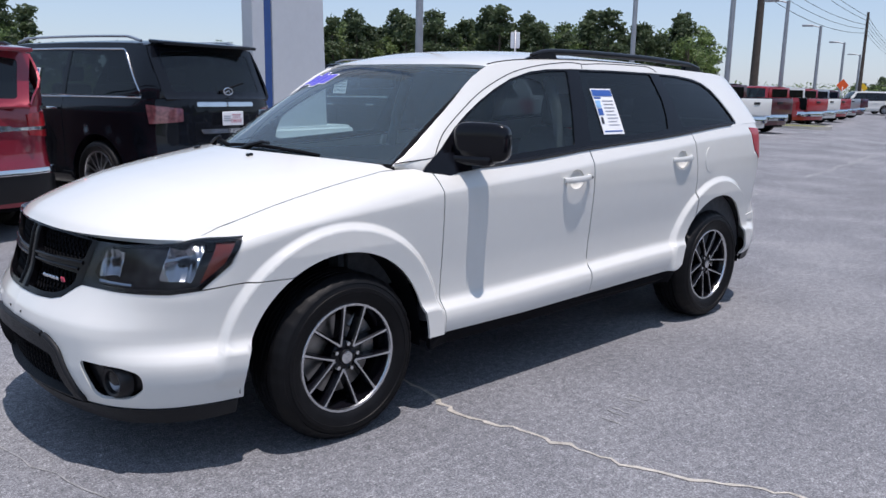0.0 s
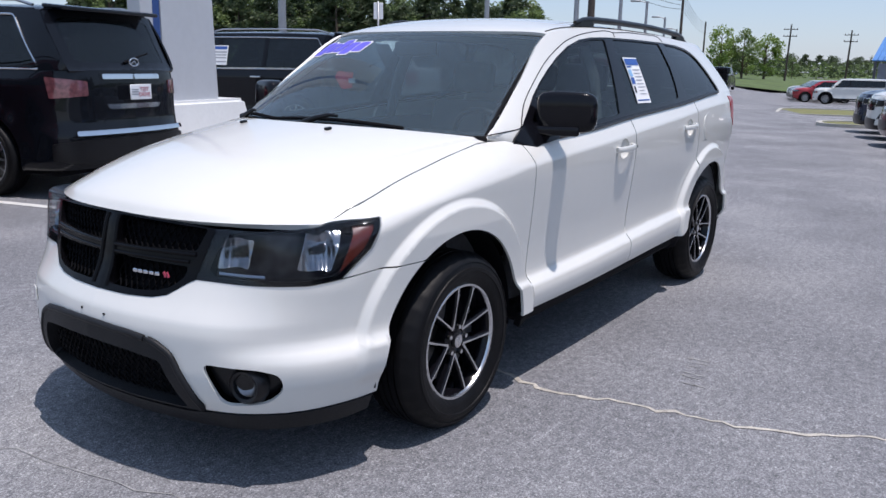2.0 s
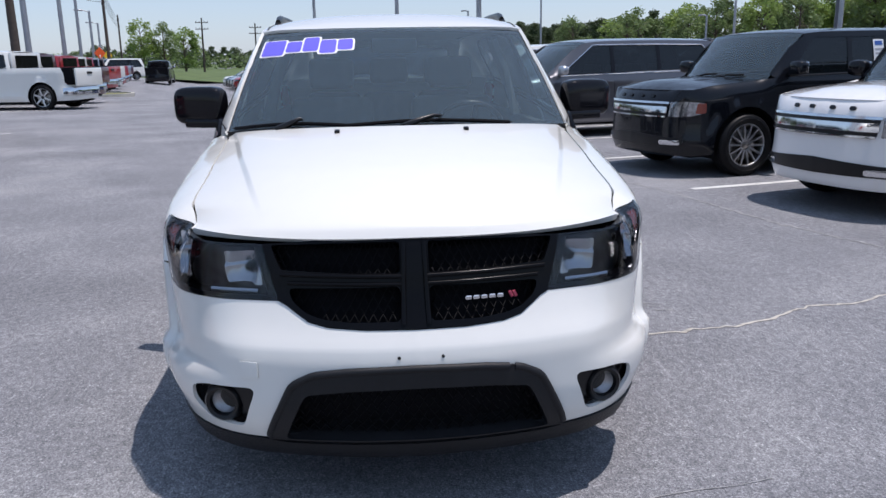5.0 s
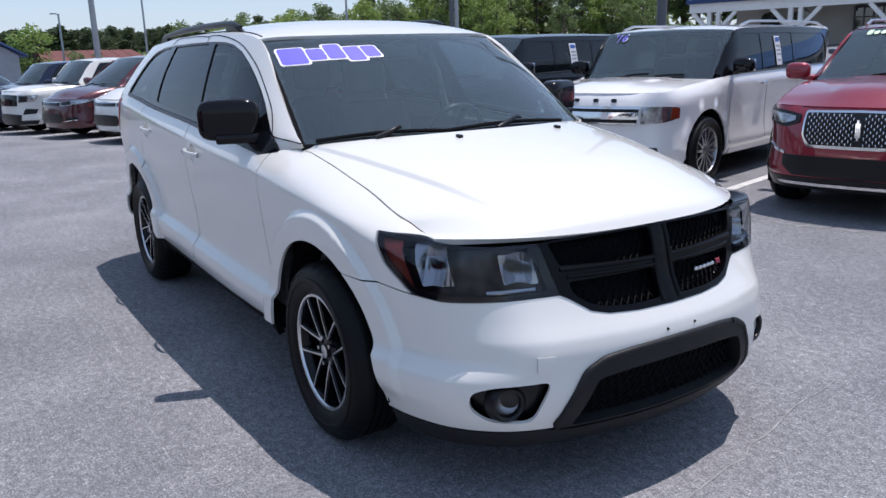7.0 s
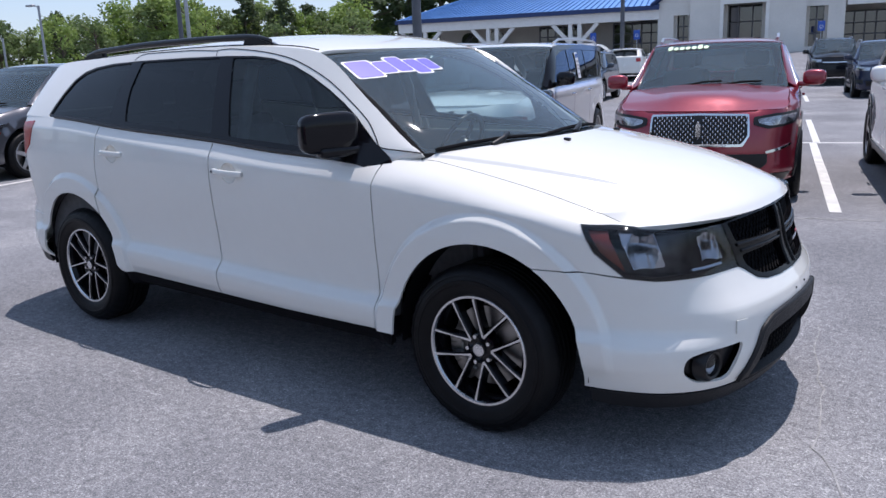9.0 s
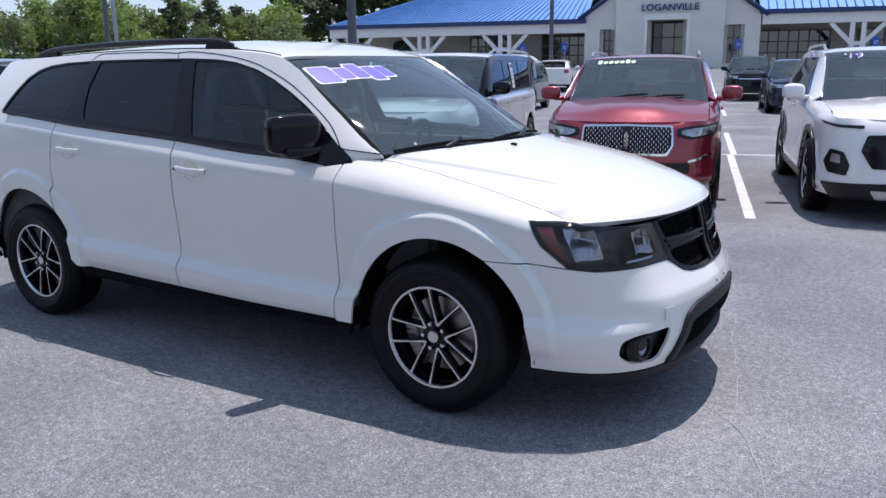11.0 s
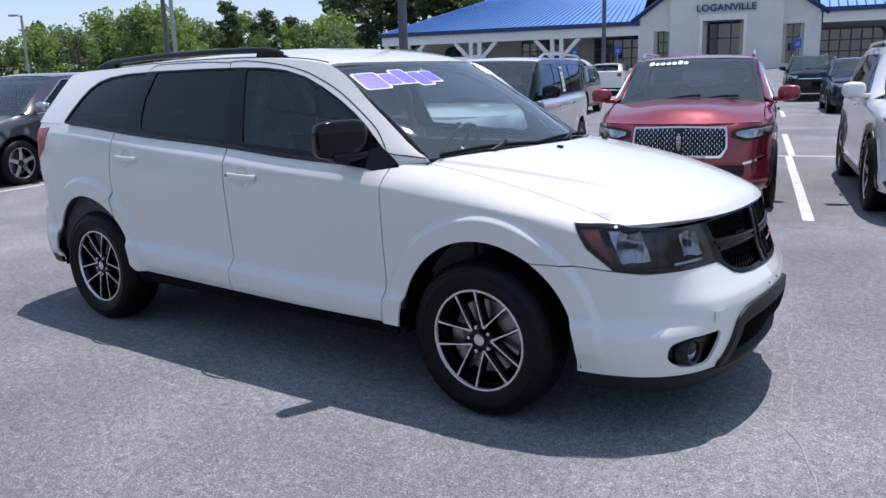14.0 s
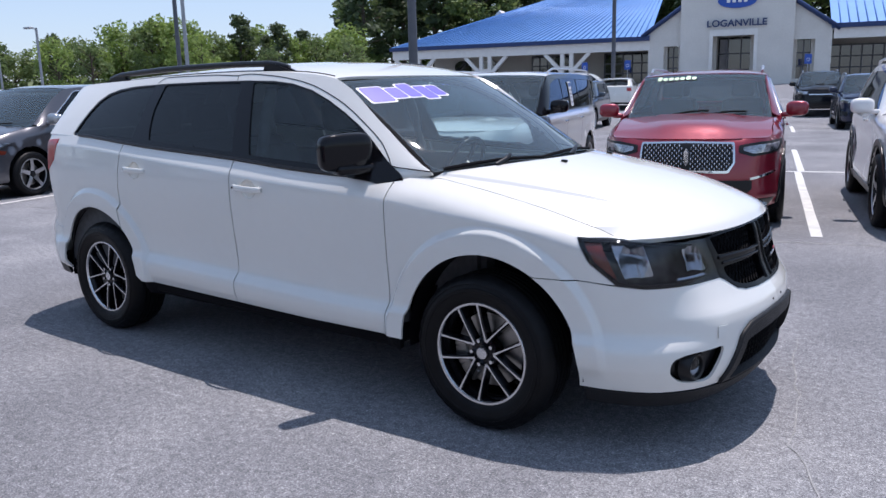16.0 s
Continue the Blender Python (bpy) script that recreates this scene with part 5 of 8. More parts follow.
                if c0 != "none":
                    part("arch_cladding", panel_mesh("arch_cladding", W, q if sg > 0 else neg(q), (), .12, .02, off=.010), M[c0], car)
        for k in (0, 1):
            cx, cz, rx, rz = sh.arches[k]
            bm = bmesh.new()
            rings = []
            for yy in (hw * .945, hw * .55):
                rings.append([bm.verts.new((cx + (rx + .01) * math.cos(a), sg * yy, cz + (rz + .01) * math.sin(a))) for a in np.linspace(-.3, math.pi + .3, 14)])
            for i in range(13):
                bm.faces.new((rings[0][i], rings[0][i + 1], rings[1][i + 1], rings[1][i]))
            bm.faces.new(rings[1])
            part("arch_liner", mesh_of("arch_liner", bm, sharp=50), M["matt_black"], car)
            add_wheel(car, af if k == 0 else ar, hw - .135, sg, (rim[0], wr, .235, wr - .115, rim[1], "brake_steel" if rim[0] == "thin" else "satin_black", rim[2]))
    bm = bmesh.new()
    box(bm, (xr + .3, -hw * .8, low - .04), (xf - .3, hw * .8, low + .25), .02, 1)
    part("underbody", mesh_of("underbody", bm), M["matt_black"], car)

    # bonnet
    ye = hw * .80
    zc = Curve((0, nose + .004), (.06, nose + .035), (.3, nose + (cowl - nose) * .55 + .03), (1, cowl + .01))
    ze = Curve((0, nose), (.25, nose + .012), (.5, nose + (cowl - nose) * .45), (1, cowl - hood_drop))
    HS = hood_surface((xf - .10, .17), (x_cowl + .12, .16), Curve((0, ye * .93), (.4, ye * .985), (1, ye * .97)), zc, ze, .012)

    def HW(q, w):
        """The bonnet, drawn to the wings' upper edges at its sides."""
        q, w = np.clip(np.asarray(q, float), 0, 1), np.asarray(w, float)
        sg = np.where(w < 0, -1.0, 1.0)
        xe = xf - .27 + (x_cowl - .04 - xf + .27) * q
        e = W(np.interp(-xe, -sh.tx, sh.ts) * sg, ztop(xe) + .002)
        e[..., 1] -= sg * .006
        return HS(q, w) + np.expand_dims(np.abs(w) ** 4, -1) * (e - HS(q, sg))
    part("bonnet", panel_mesh("bonnet", HW, [(0, -1), (1, -1), (1, 1), (0, 1)], (), step, .02, ns=-1, cell=(step, step * 1.4)), body_paint, car)

    # cabin
    x0 = x_cowl - .18
    yw = hw * .97
    yt = hw - tumble - .06
    yp = Curve((x0 + .05, hw * .845), (x_top - .1, yt + .01), ((x_top + x_end) / 2, yt + .012), (x_end, yt - .02), (x_end - .35, yt - .05))
    zp = Curve((x0 + .05, cowl - hood_drop + .01), (x_top - .1, roof - .085), (x_top - .45, roof - .062), ((x_top + x_end) / 2, roof - .055), (x_end + .15, roof - .075), (x_end - .02, roof - .11), (x_end - .35, belt_r + .15), (x_end - .55, belt_r + .03))
    zr = Curve((x_top + .1, roof - .075), (x_top - .05, roof - .045), (x_top - .4, roof - .012), ((x_top + x_end) / 2, roof), (x_end + .3, roof - .015), (x_end - .05, roof - .045))
    cab = Cabin(sh, yp, zp, zr, (x_cowl + .06, .20, hw * .83, cowl + .002, .03), (x_top + .02, .10, yt, roof - .062, .022))
    rp = M[roof_paint or paint]
    part("roof", panel_mesh("roof", cab.roof, [(x_top + .01 - .10 * abs(w) ** 2.3, w) for w in np.linspace(-1, 1, 13)] + [(x_end - .02 + .05 * abs(w) ** 2, w) for w in np.linspace(1, -1, 9)], (), step, .02), rp, car)
    ws = part("windscreen", panel_mesh("windscreen", cab.screen, [(0, -1), (1, -1), (1, 1), (0, 1)], (), step * 1.4, .004, ns=-1), M["windscreen_glass"], car)
    ws.visible_shadow = False
    inner = rounded([(.05, -.955), (.95, -.95), (.95, .95), (.05, .955)], .05)
    part("screen_border", panel_mesh("screen_border", cab.screen, [(0, -1), (1, -1), (1, 1), (0, 1)], [inner], step, .01, ns=-1, off=-.008), M["gloss_black"], ws)
    wins = windows or [(.42, -.14), (-.20, -.98), (-1.05, None)]
    for sg in (1, -1):
        S2 = cab.side(sg)
        rear_top = x_end + .02
        rear_low = x_end - tail_lean
        outer = [(x, float(zp(x)) + .003) for x in np.linspace(x0, rear_top, 16)] + [(rear_low, belt_r + .004)] + [(x, float(ztop(x)) - .006) for x in np.linspace(rear_low + .1, x0 - .02, 16)]
        dlo_t = .065
        a_lo, a_hi = x0 - .20, x_top - .22
        r_hi = rear_top + .30 if kind != "pickup" else rear_top + .12
        r_lo = rear_low + .26 if kind != "pickup" else rear_low + .12
        dlo = [(a_lo, float(ztop(a_lo)) + .015), (a_hi, float(zp(a_hi)) - .05), ((a_hi + r_hi) / 2, float(zp((a_hi + r_hi) / 2)) - dlo_t), (r_hi, float(zp(r_hi)) - dlo_t), (r_lo, belt_r + .03), ((a_lo + r_lo) / 2, float(ztop((a_lo + r_lo) / 2)) + .02)]
        dlo = rounded(dlo, .05)
        part("side_frame", panel_mesh("side_frame", S2, outer, [dlo], step, .02, ns=-sg), M[frame_paint or paint], car)
        part("side_glass", panel_mesh("side_glass", S2, dlo, (), step * 1.5, 0, ns=-sg, off=-.008), M[side_glass], car)
        bars = []
        span = a_hi - r_hi
        for xb in ((mid + .05), (mid - .92)) if kind != "pickup" else ((mid + .25),):
            if r_lo + .1 < xb < a_hi - .2:
                bars.append(xb)
        for xb in bars:
            q = [(xb - .035, float(ztop(xb)) + .012), (xb + .045, float(ztop(xb)) + .012), (xb + .015, float(zp(xb)) - .05), (xb - .055, float(zp(xb)) - .05)]
            part("pillar", panel_mesh("pillar", S2, q, (), .2, .01, ns=-sg, off=-.002), M["gloss_black"], car)
            sl = [(SX(xb), float(ztop(xb)) - .01), (SX(xb), low + .12), (SX(xb - .009), low + .12), (SX(xb - .009), float(ztop(xb)) - .01)]
            if not fast:
                part("door_gap", panel_mesh("door_gap", W, sl if sg > 0 else neg(sl), (), .15, 0, off=.0015), M["matt_black"], car)
        if not fast:
            xb = af - ra - .06
            sl = [(SX(xb), float(ztop(xb)) - .05), (SX(xb), low + .12), (SX(xb - .009), low + .12), (SX(xb - .009), float(ztop(xb)) - .05)]
            part("door_gap", panel_mesh("door_gap", W, sl if sg > 0 else neg(sl), (), .15, 0, off=.0015), M["matt_black"], car)
        line = [(x, float(ztop(x)) + .006) for x in np.linspace(a_lo, r_lo, 12)]
        bm = bmesh.new()
        tube(bm, [S2(np.array([x]), np.array([z]))[0] + np.array([0, sg * .004, 0]) for x, z in line], .010, 5)
        if chrome_line:
            tube(bm, [S2(np.array([x]), np.array([z]))[0] + np.array([0, sg * .006, 0]) for x, z in resample(dlo, .12)] + [S2(np.array([dlo[0][0]]), np.array([dlo[0][1]]))[0]], .010, 5)
        part("waist_trim", mesh_of("waist_trim", bm, sharp=50), M["chrome" if chrome_line else "satin_black"], car)
        # door handles and mirror
        for xb in (mid + .18, mid - .78) if kind != "pickup" else (mid + .35, mid - .35):
            p = W(np.array([SX(xb)]), np.array([float(ztop(xb)) - .13]))[0]
            bm = bmesh.new()
            box(bm, (-.10, .006, -.014), (.10, .036, .014), .010, 2)
            bmesh.ops.scale(bm, verts=bm.verts, vec=(1, sg, 1))
            part("door_handle", mesh_of("door_handle", bm, sharp=50), body_paint if handles == "paint" else M[handles], car, m=pose(p[0], sg * abs(p[1]), p[2]))
        xm = x0 - .22
        ym = cab.yb(xm)
        bm = bmesh.new()
        shell(bm, (.005, .14, .01), (.068, .115, .082), 3.2, 5)
        box(bm, (-.04, -.03, -.08), (.04, .10, -.03), .012, 1)
        bmesh.ops.scale(bm, verts=bm.verts, vec=(1, sg, 1))
        mir = part("mirror", mesh_of("mirror", bm, sharp=50), body_paint if not mirror else M[mirror], car, m=pose(xm + .02, sg * float(ym), float(ztop(xm)) + .09, 0, 0, -6 * sg))
        bm = bmesh.new()
        box(bm, (-.002, .05, -.05), (.004, .235, .075), .002, 1)
        bmesh.ops.scale(bm, verts=bm.verts, vec=(1, sg, 1))
        part("mirror_glass", mesh_of("mirror_glass", bm, sharp=50), M["chrome"], mir, m=pose(-.063, 0, 0))
        if rails:
            bm = bmesh.new()
            xs = np.linspace(x_top - .35, x_end + .15, 12)
            tube(bm, [(x, sg * (float(yp(x)) - .05), float(zp(x)) + .03 + .045 * min(1, i, 11 - i)) for i, x in enumerate(xs)], .016, 6)
            part("roof_rail", mesh_of("roof_rail", bm, sharp=50), M[rails], car)
    # tail
    if kind in ("suv", "van", "sedan"):
        yr0, yr1 = float(cab.yb(x_end - tail_lean)) * .985, float(yp(x_end))

        def TG(p, w):
            p, w = np.asarray(p, float), np.asarray(w, float)
            aw = np.abs(w)
            p = np.clip(p, 0, None)
            xa = xr + .07 + (x_end - tail_lean - xr - .07) * aw ** 2.4
            xb = x_end - .03 + .05 * aw ** 2
            zb = roof - .045 - .062 * aw ** 2.6
            return np.stack([xa + (xb - xa) * p ** .85, (yr0 + (yr1 - yr0) * p) * w, belt_r - .01 + (zb - belt_r + .01) * p], -1)
        gh = rounded([(.14, -.84), (.86, -.84), (.86, .84), (.14, .84)], .07)
        tgt = part("tailgate", panel_mesh("tailgate", TG, [(0, -1), (1, -1), (1, 1), (0, 1)], [gh], step, .02, ns=1), body_paint, car)
        part("rear_window", panel_mesh("rear_window", TG, gh, (), step * 1.5, 0, ns=1, off=-.004), M["tinted_glass"], tgt)
        bm = bmesh.new()
        box(bm, (-.16, -yr1 * .9, -.03), (.10, yr1 * .9, .012), .02, 2)
        part("roof_spoiler", mesh_of("roof_spoiler", bm, sharp=40), body_paint if kind != "van" else body_paint, tgt, m=pose(x_end - .02, 0, roof - .045, 0, -6, 0))
        bm = bmesh.new()
        p0 = TG(np.array([.14]), np.array([0.]))[0]
        tube(bm, [p0 + np.array([-.02, .05, .0]), p0 + np.array([-.03, -.30, .10])], [.016, .008], 5)
        part("rear_wiper", mesh_of("rear_wiper", bm, sharp=40), M["matt_black"], tgt)
    else:
        # back of the cab and the load bed
        zt = float(zp(x_end))
        bm = bmesh.new()
        box(bm, (x_end - tail_lean - .02, -yt - .04, belt - .25), (x_end - .02, yt + .04, roof - .09), .03, 2)
        part("cab_back", mesh_of("cab_back", bm, sharp=40), body_paint, car)
        bm = bmesh.new()
        box(bm, (x_end - tail_lean - .032, -yt * .8, belt + .08), (x_end - tail_lean - .015, yt * .8, roof - .17), .005, 1)
        part("rear_window", mesh_of("rear_window", bm, sharp=40), M["gloss_black"], car)
        bm = bmesh.new()
        box(bm, (xr + .08, -hw * .86, belt_r - .55), (x_end - tail_lean - .05, hw * .86, belt_r - .50), 0, 1)
        for sg in (1, -1):
            box(bm, (xr + .10, sg * hw * .83 - .05, belt_r - .5), (x_end - tail_lean - .05, sg * hw * .83 + .05, belt_r + .003), .01, 1)
        box(bm, (xr + .05, -hw * .86, belt_r - .5), (xr + .12, hw * .86, belt_r + .005), .01, 1)
        part("load_bed", mesh_of("load_bed", bm, sharp=40), M["matt_black"], car)

    def conv(p, back=False):
        if p[0] == "x":
            return (SX(p[1]), p[2])
        return ((SR if back else SY)(p[0]), p[1])
    for back, items in ((False, front), (True, rear)):
        for nm, q, mm, off, both in items:
            pts = [conv(p, back) for p in q]
            if both == "sym":
                pts = pts + [(-a, b) for a, b in pts[::-1] if abs(a) > 1e-6]
            if back and both == "sym":
                right = [conv(p, True) for p in q]
                L2 = 2 * sh.length

                def WB(s, z):
                    s = np.asarray(s, float)
                    return W(np.where(s > sh.length, s - L2, s), z)
                pts = right + [(L2 - a, b) for a, b in right[::-1] if L2 - 2 * a > 1e-6]
                part(nm, panel_mesh(nm, WB, rounded(pts, .015, 2), (), step, .02, off=off), M[mm], car)
                continue
            for sg in ((1, -1) if both else (1,)):
                if both == "sym" and sg < 0:
                    continue
                part(nm, panel_mesh(nm, W, rounded(pts if sg > 0 else neg(pts), .015, 2), (), step, .015, off=off), M[mm], car)
    # plain dark seats inside
    for x in (mid + .05, mid - .85) if kind != "pickup" else (mid + .3,):
        for y in (-.42, .42):
            bm = bmesh.new()
            box(bm, (-.10, -.24, .0), (.06, .24, .62), .06, 2)
            box(bm, (-.08, -.13, .66), (.02, .13, .84), .04, 2)
            part("seat_back", mesh_of("seat_back", bm, sharp=60), M["seat_cloth"], car, m=pose(x - .2, y, belt - .42, 0, -12, 0))
    bm = bmesh.new()
    box(bm, (x0 - .62, -hw * .8, belt - .35), (x_cowl - .05, hw * .8, cowl - .04), .05, 2)
    part("dashboard", mesh_of("dashboard", bm, sharp=60), M["seat_cloth"], car)
    bm = bmesh.new()
    box(bm, (x_end - .05 if kind != "pickup" else x_end, -hw * .82, low + .1), (x0 - .5, hw * .82, belt - .45), .02, 1)
    part("cabin_floor", mesh_of("cabin_floor", bm), M["matt_black"], car)
    for y0 in (-.30, .18):
        a = cab.screen(np.array([.0]), np.array([y0 / hw]))[0] + np.array([.03, 0, .012])
        b = cab.screen(np.array([.06]), np.array([(y0 + .45) / hw]))[0] + np.array([.01, 0, .018])
        bm = bmesh.new()
        tube(bm, [a, (a + b) / 2 + np.array([0, 0, .012]), b], .011, 5)
        part("wiper", mesh_of("wiper", bm, sharp=50), M["matt_black"], car)
    car["cab"] = 0
    return car, sh, cab


def window_note(car, cab, sg, x, z, w=.22, h=.30):
    """A price sheet behind a side window."""
    S2 = cab.side(sg)
    q = [(x, z), (x - w, z), (x - w, z + h), (x, z + h)]
    s = part("price_sheet", panel_mesh("price_sheet", S2, q, (), .3, .002, ns=-sg, off=.004), M["paper"], car, "white price sheet")
    for k, (a, b, mm) in enumerate(((.80, .95, "print_blue"), (.62, .70, "print_grey"), (.48, .54, "print_grey"), (.34, .40, "print_grey"), (.14, .20, "print_grey"))):
        part("print_bar", panel_mesh("print_bar", S2, [(x - .02, z + h * a), (x - w + .02, z + h * a), (x - w + .02, z + h * b), (x - .02, z + h * b)], (), .3, 0, ns=-sg, off=.0065), M[mm], s)


def letters(name, text, size, material, parent, m, depth=0.004, label="", bold=0.0):
    """Raised lettering in the plain built-in face."""
    cu = bpy.data.curves.new(name, "FONT")
    cu.body, cu.size, cu.extrude, cu.align_x, cu.align_y, cu.offset = text, size, depth, "CENTER", "CENTER", bold
    tmp = bpy.data.objects.new(name, cu)
    scene.collection.objects.link(tmp)
    me = bpy.data.meshes.new_from_object(tmp.evaluated_get(bpy.context.evaluated_depsgraph_get()))
    bpy.data.objects.remove(tmp)
    me.name = name
    me.materials.clear()
    return part(name, me, material, parent, label, m)


def screen_text(car, cab, text, size, material, p, w, edge=None):
    """Painted figures on a windscreen."""
    a = Vector(cab.screen(np.array([p]), np.array([w]))[0])
    b = Vector(cab.screen(np.array([p + .05]), np.array([w]))[0])
    c = Vector(cab.screen(np.array([p]), np.array([w + .05]))[0])
    yy, xx = (b - a).normalized(), (c - a).normalized()
    zz = xx.cross(yy).normalized()
    yy = zz.cross(xx)
    mm = Matrix((xx, yy, zz)).transposed().to_4x4()
    mm.translation = a + zz * .012
    if edge:
        e = letters("figures_edge", text, size * 1.12, edge, car, mm, .001)
    mm2 = mm.copy()
    mm2.translation = a + zz * .017
    return letters("figures", text, size, material, car, mm2, .001)


# ---- vehicles round the aisle ----
def lamp_patch(y0, y1, x_back, z0, z1, zb0, zb1):
    return [(y0, z0), (y1, z0 + .01), ("x", x_back, zb0), ("x", x_back, zb1), (y1, z1 + .01), (y0, z1)]


SUV_L = dict(xf=2.62, xr=-2.66, hw=1.00, af=1.555, ar=-1.555, wr=.395, nose=1.10, cowl=1.24, x_cowl=1.30, x_top=.62, roof=1.90, belt=1.24, belt_r=1.28, x_end=-2.25, tumble=.16)


def rear_set(hw, tail, lamp_z, plate_z, bumper="satin_black", trim="chrome"):
    return [("tail_lamp", [(hw * .60, lamp_z[0] + .03), (hw * .60, lamp_z[1] - .02), ("x", tail + .34, lamp_z[1] + .02), ("x", tail + .30, lamp_z[0])], "tail_red", .012, True),
            ("rear_bumper", [(0, .36), (hw * .72, .36), (hw * .9, .40), (hw * .9, .56), (hw * .72, .60), (0, .60)], bumper, .02, "sym"),
            ("trim_bar", [(0, plate_z + .13), (hw * .42, plate_z + .13), (hw * .42, plate_z + .18), (0, plate_z + .18)], trim, .015, "sym")]


def add_plate(car, xr, z, words=True):
    bm = bmesh.new()
    box(bm, (-.008, -.155, -.078), (.004, .155, .078), .004, 1)
    pl = part("plate", mesh_of("plate", bm, sharp=40), M["paper"], car, "white dealer plate", m=pose(xr - .03, 0, z))
    if words:
        for t, dz in (("TEST", .024), ("DRIVE", -.030)):
            letters("plate_word", t, .062, M["print_red"], pl, pose(-.010, -.045, dz, 90, 0, -90), .001)
        bm = bmesh.new()
        for k in range(3):
            box(bm, (-.0105, .04, -.03 + k * .025), (-.0085, .14, -.018 + k * .025))
        part("plate_bars", mesh_of("plate_bars", bm), M["print_grey"], pl)
    return pl


# red crossover beside the black one, its tail to the aisle
red_suv, _, _ = build_parked("red_suv", "dark red SUV with chrome strip, tail to the aisle", at_lot(.50, -7.1, -90), "red_paint", **{**SUV_L, "xf": 2.5, "xr": -2.5, "roof": 1.78, "belt": 1.16, "belt_r": 1.22, "cowl": 1.16, "nose": 1.02},
                             cladding=("satin_black", .40), rails="satin_black",
                             rear=rear_set(1.0, -2.5, (.92, 1.16), .86) + [("chrome_strip", [(0, .99), (.9, 1.0), ("x", -2.2, 1.01), ("x", -2.2, 1.035), (.9, 1.03), (0, 1.02)], "chrome", .02, "sym"),
                                                                          ("bumper_chrome", [(0, .60), (.92, .60), (.92, .645), (0, .645)], "chrome", .03, "sym")])
qx, _, qx_cab = build_parked("black_suv", "black full-size SUV with chrome window line and test-drive plate", at_lot(-2.47, -7.33, -90), "black_paint", **{**SUV_L, "xf": 2.60, "xr": -2.68, "roof": 1.94, "belt": 1.23, "belt_r": 1.28}, chrome_line=True, rails="silver_rim",
                             rim=("thin", "silver_rim", 14), handles="chrome",
                             rear=[(n_, p_, "tail_smoke" if n_ == "tail_lamp" else m_, o_, s_) for n_, p_, m_, o_, s_ in rear_set(1.0, -2.68, (1.00, 1.19), 1.06)] + [("lower_trim_bar", [(0, .89), (.36, .89), (.40, .94), (0, .94)], "chrome", .02, "sym"), ("bumper_plate", [(0, .635), (.76, .635), (.76, .675), (0, .675)], "chrome", .035, "sym")])
add_plate(qx, -2.69, 1.06)
window_note(qx, qx_cab, 1, -.18, 1.30)
bm = bmesh.new()
pts = [Vector((-2.655, .065 * math.cos(a), 1.362 + .040 * math.sin(a))) for a in np.linspace(0, 2 * math.pi, 24)]
tube(bm, pts, .008, 5)
tube(bm, [pts[15], Vector((-2.66, 0, 1.375)), pts[21]], .007, 5)
part("tail_badge", mesh_of("tail_badge", bm), M["chrome"], qx)

exp_kw = {**SUV_L, "roof": 1.93, "belt": 1.24, "belt_r": 1.27, "wr": .40}
expo, _, expo_cab = build_parked("black_suv", "black long-wheelbase SUV with bright multi-spoke wheels", at_lot(-8.78, -7.55, -90), "black_paint", **exp_kw, chrome_line=True, rails="silver_rim", rim=("thin", "silver_rim", 12), handles="chrome",
                                 rear=[("tail_lamp", [(.74, .98), (.70, 1.24), ("x", -2.36, 1.26), ("x", -2.30, 1.16), ("x", -2.42, .96)], "tail_red", .012, True), ("tail_lens", [(.66, 1.06), (.66, 1.14), (.80, 1.14), (.80, 1.06)], "silver_rim", .02, True),
                                       ("rear_bumper", [(0, .40), (.74, .40), (.93, .44), (.93, .62), (.74, .64), (0, .64)], "black_paint", .03, "sym"), ("skid_plate", [(0, .34), (.60, .34), (.78, .46), (.70, .49), (.55, .42), (0, .42)], "silver_rim", .045, "sym")])
add_plate(expo, -2.68, .98, False)
window_note(expo, expo_cab, 1, .15, 1.32, .30, .34)
expw, _, _ = build_parked("white_suv", "white long-wheelbase SUV, tail to the aisle", at_lot(-11.95, -7.7, -90), "pearl_paint", **exp_kw, chrome_line=True, rails="silver_rim", rim=("thin", "silver_rim", 12),
                          rear=[("tail_lamp", [(.72, .98), (.68, 1.24), ("x", -2.36, 1.26), ("x", -2.30, 1.16), ("x", -2.42, .96)], "tail_red", .012, True), ("rear_bumper", [(0, .40), (.74, .40), (.93, .44), (.93, .58), (0, .58)], "satin_black", .03, "sym")])
expb, _, _ = build_parked("grey_suv", "dark grey SUV, tail to the aisle", at_lot(-14.8, -7.7, -90), "grey_paint", **exp_kw, fast=True, rails="silver_rim", rear=[("tail_lamp", [(.72, .98), (.68, 1.24), ("x", -2.36, 1.26), ("x", -2.42, .96)], "tail_red", .012, True)])

# white boxy crossover and its black twin
FLEX = dict(xf=2.47, xr=-2.60, hw=.955, af=1.4975, ar=-1.4975, wr=.365, nose=1.00, cowl=1.11, x_cowl=1.32, x_top=.78, roof=1.70, belt=1.13, belt_r=1.17, x_end=-2.45, tumble=.10, tail_lean=.12, hood_drop=.015)


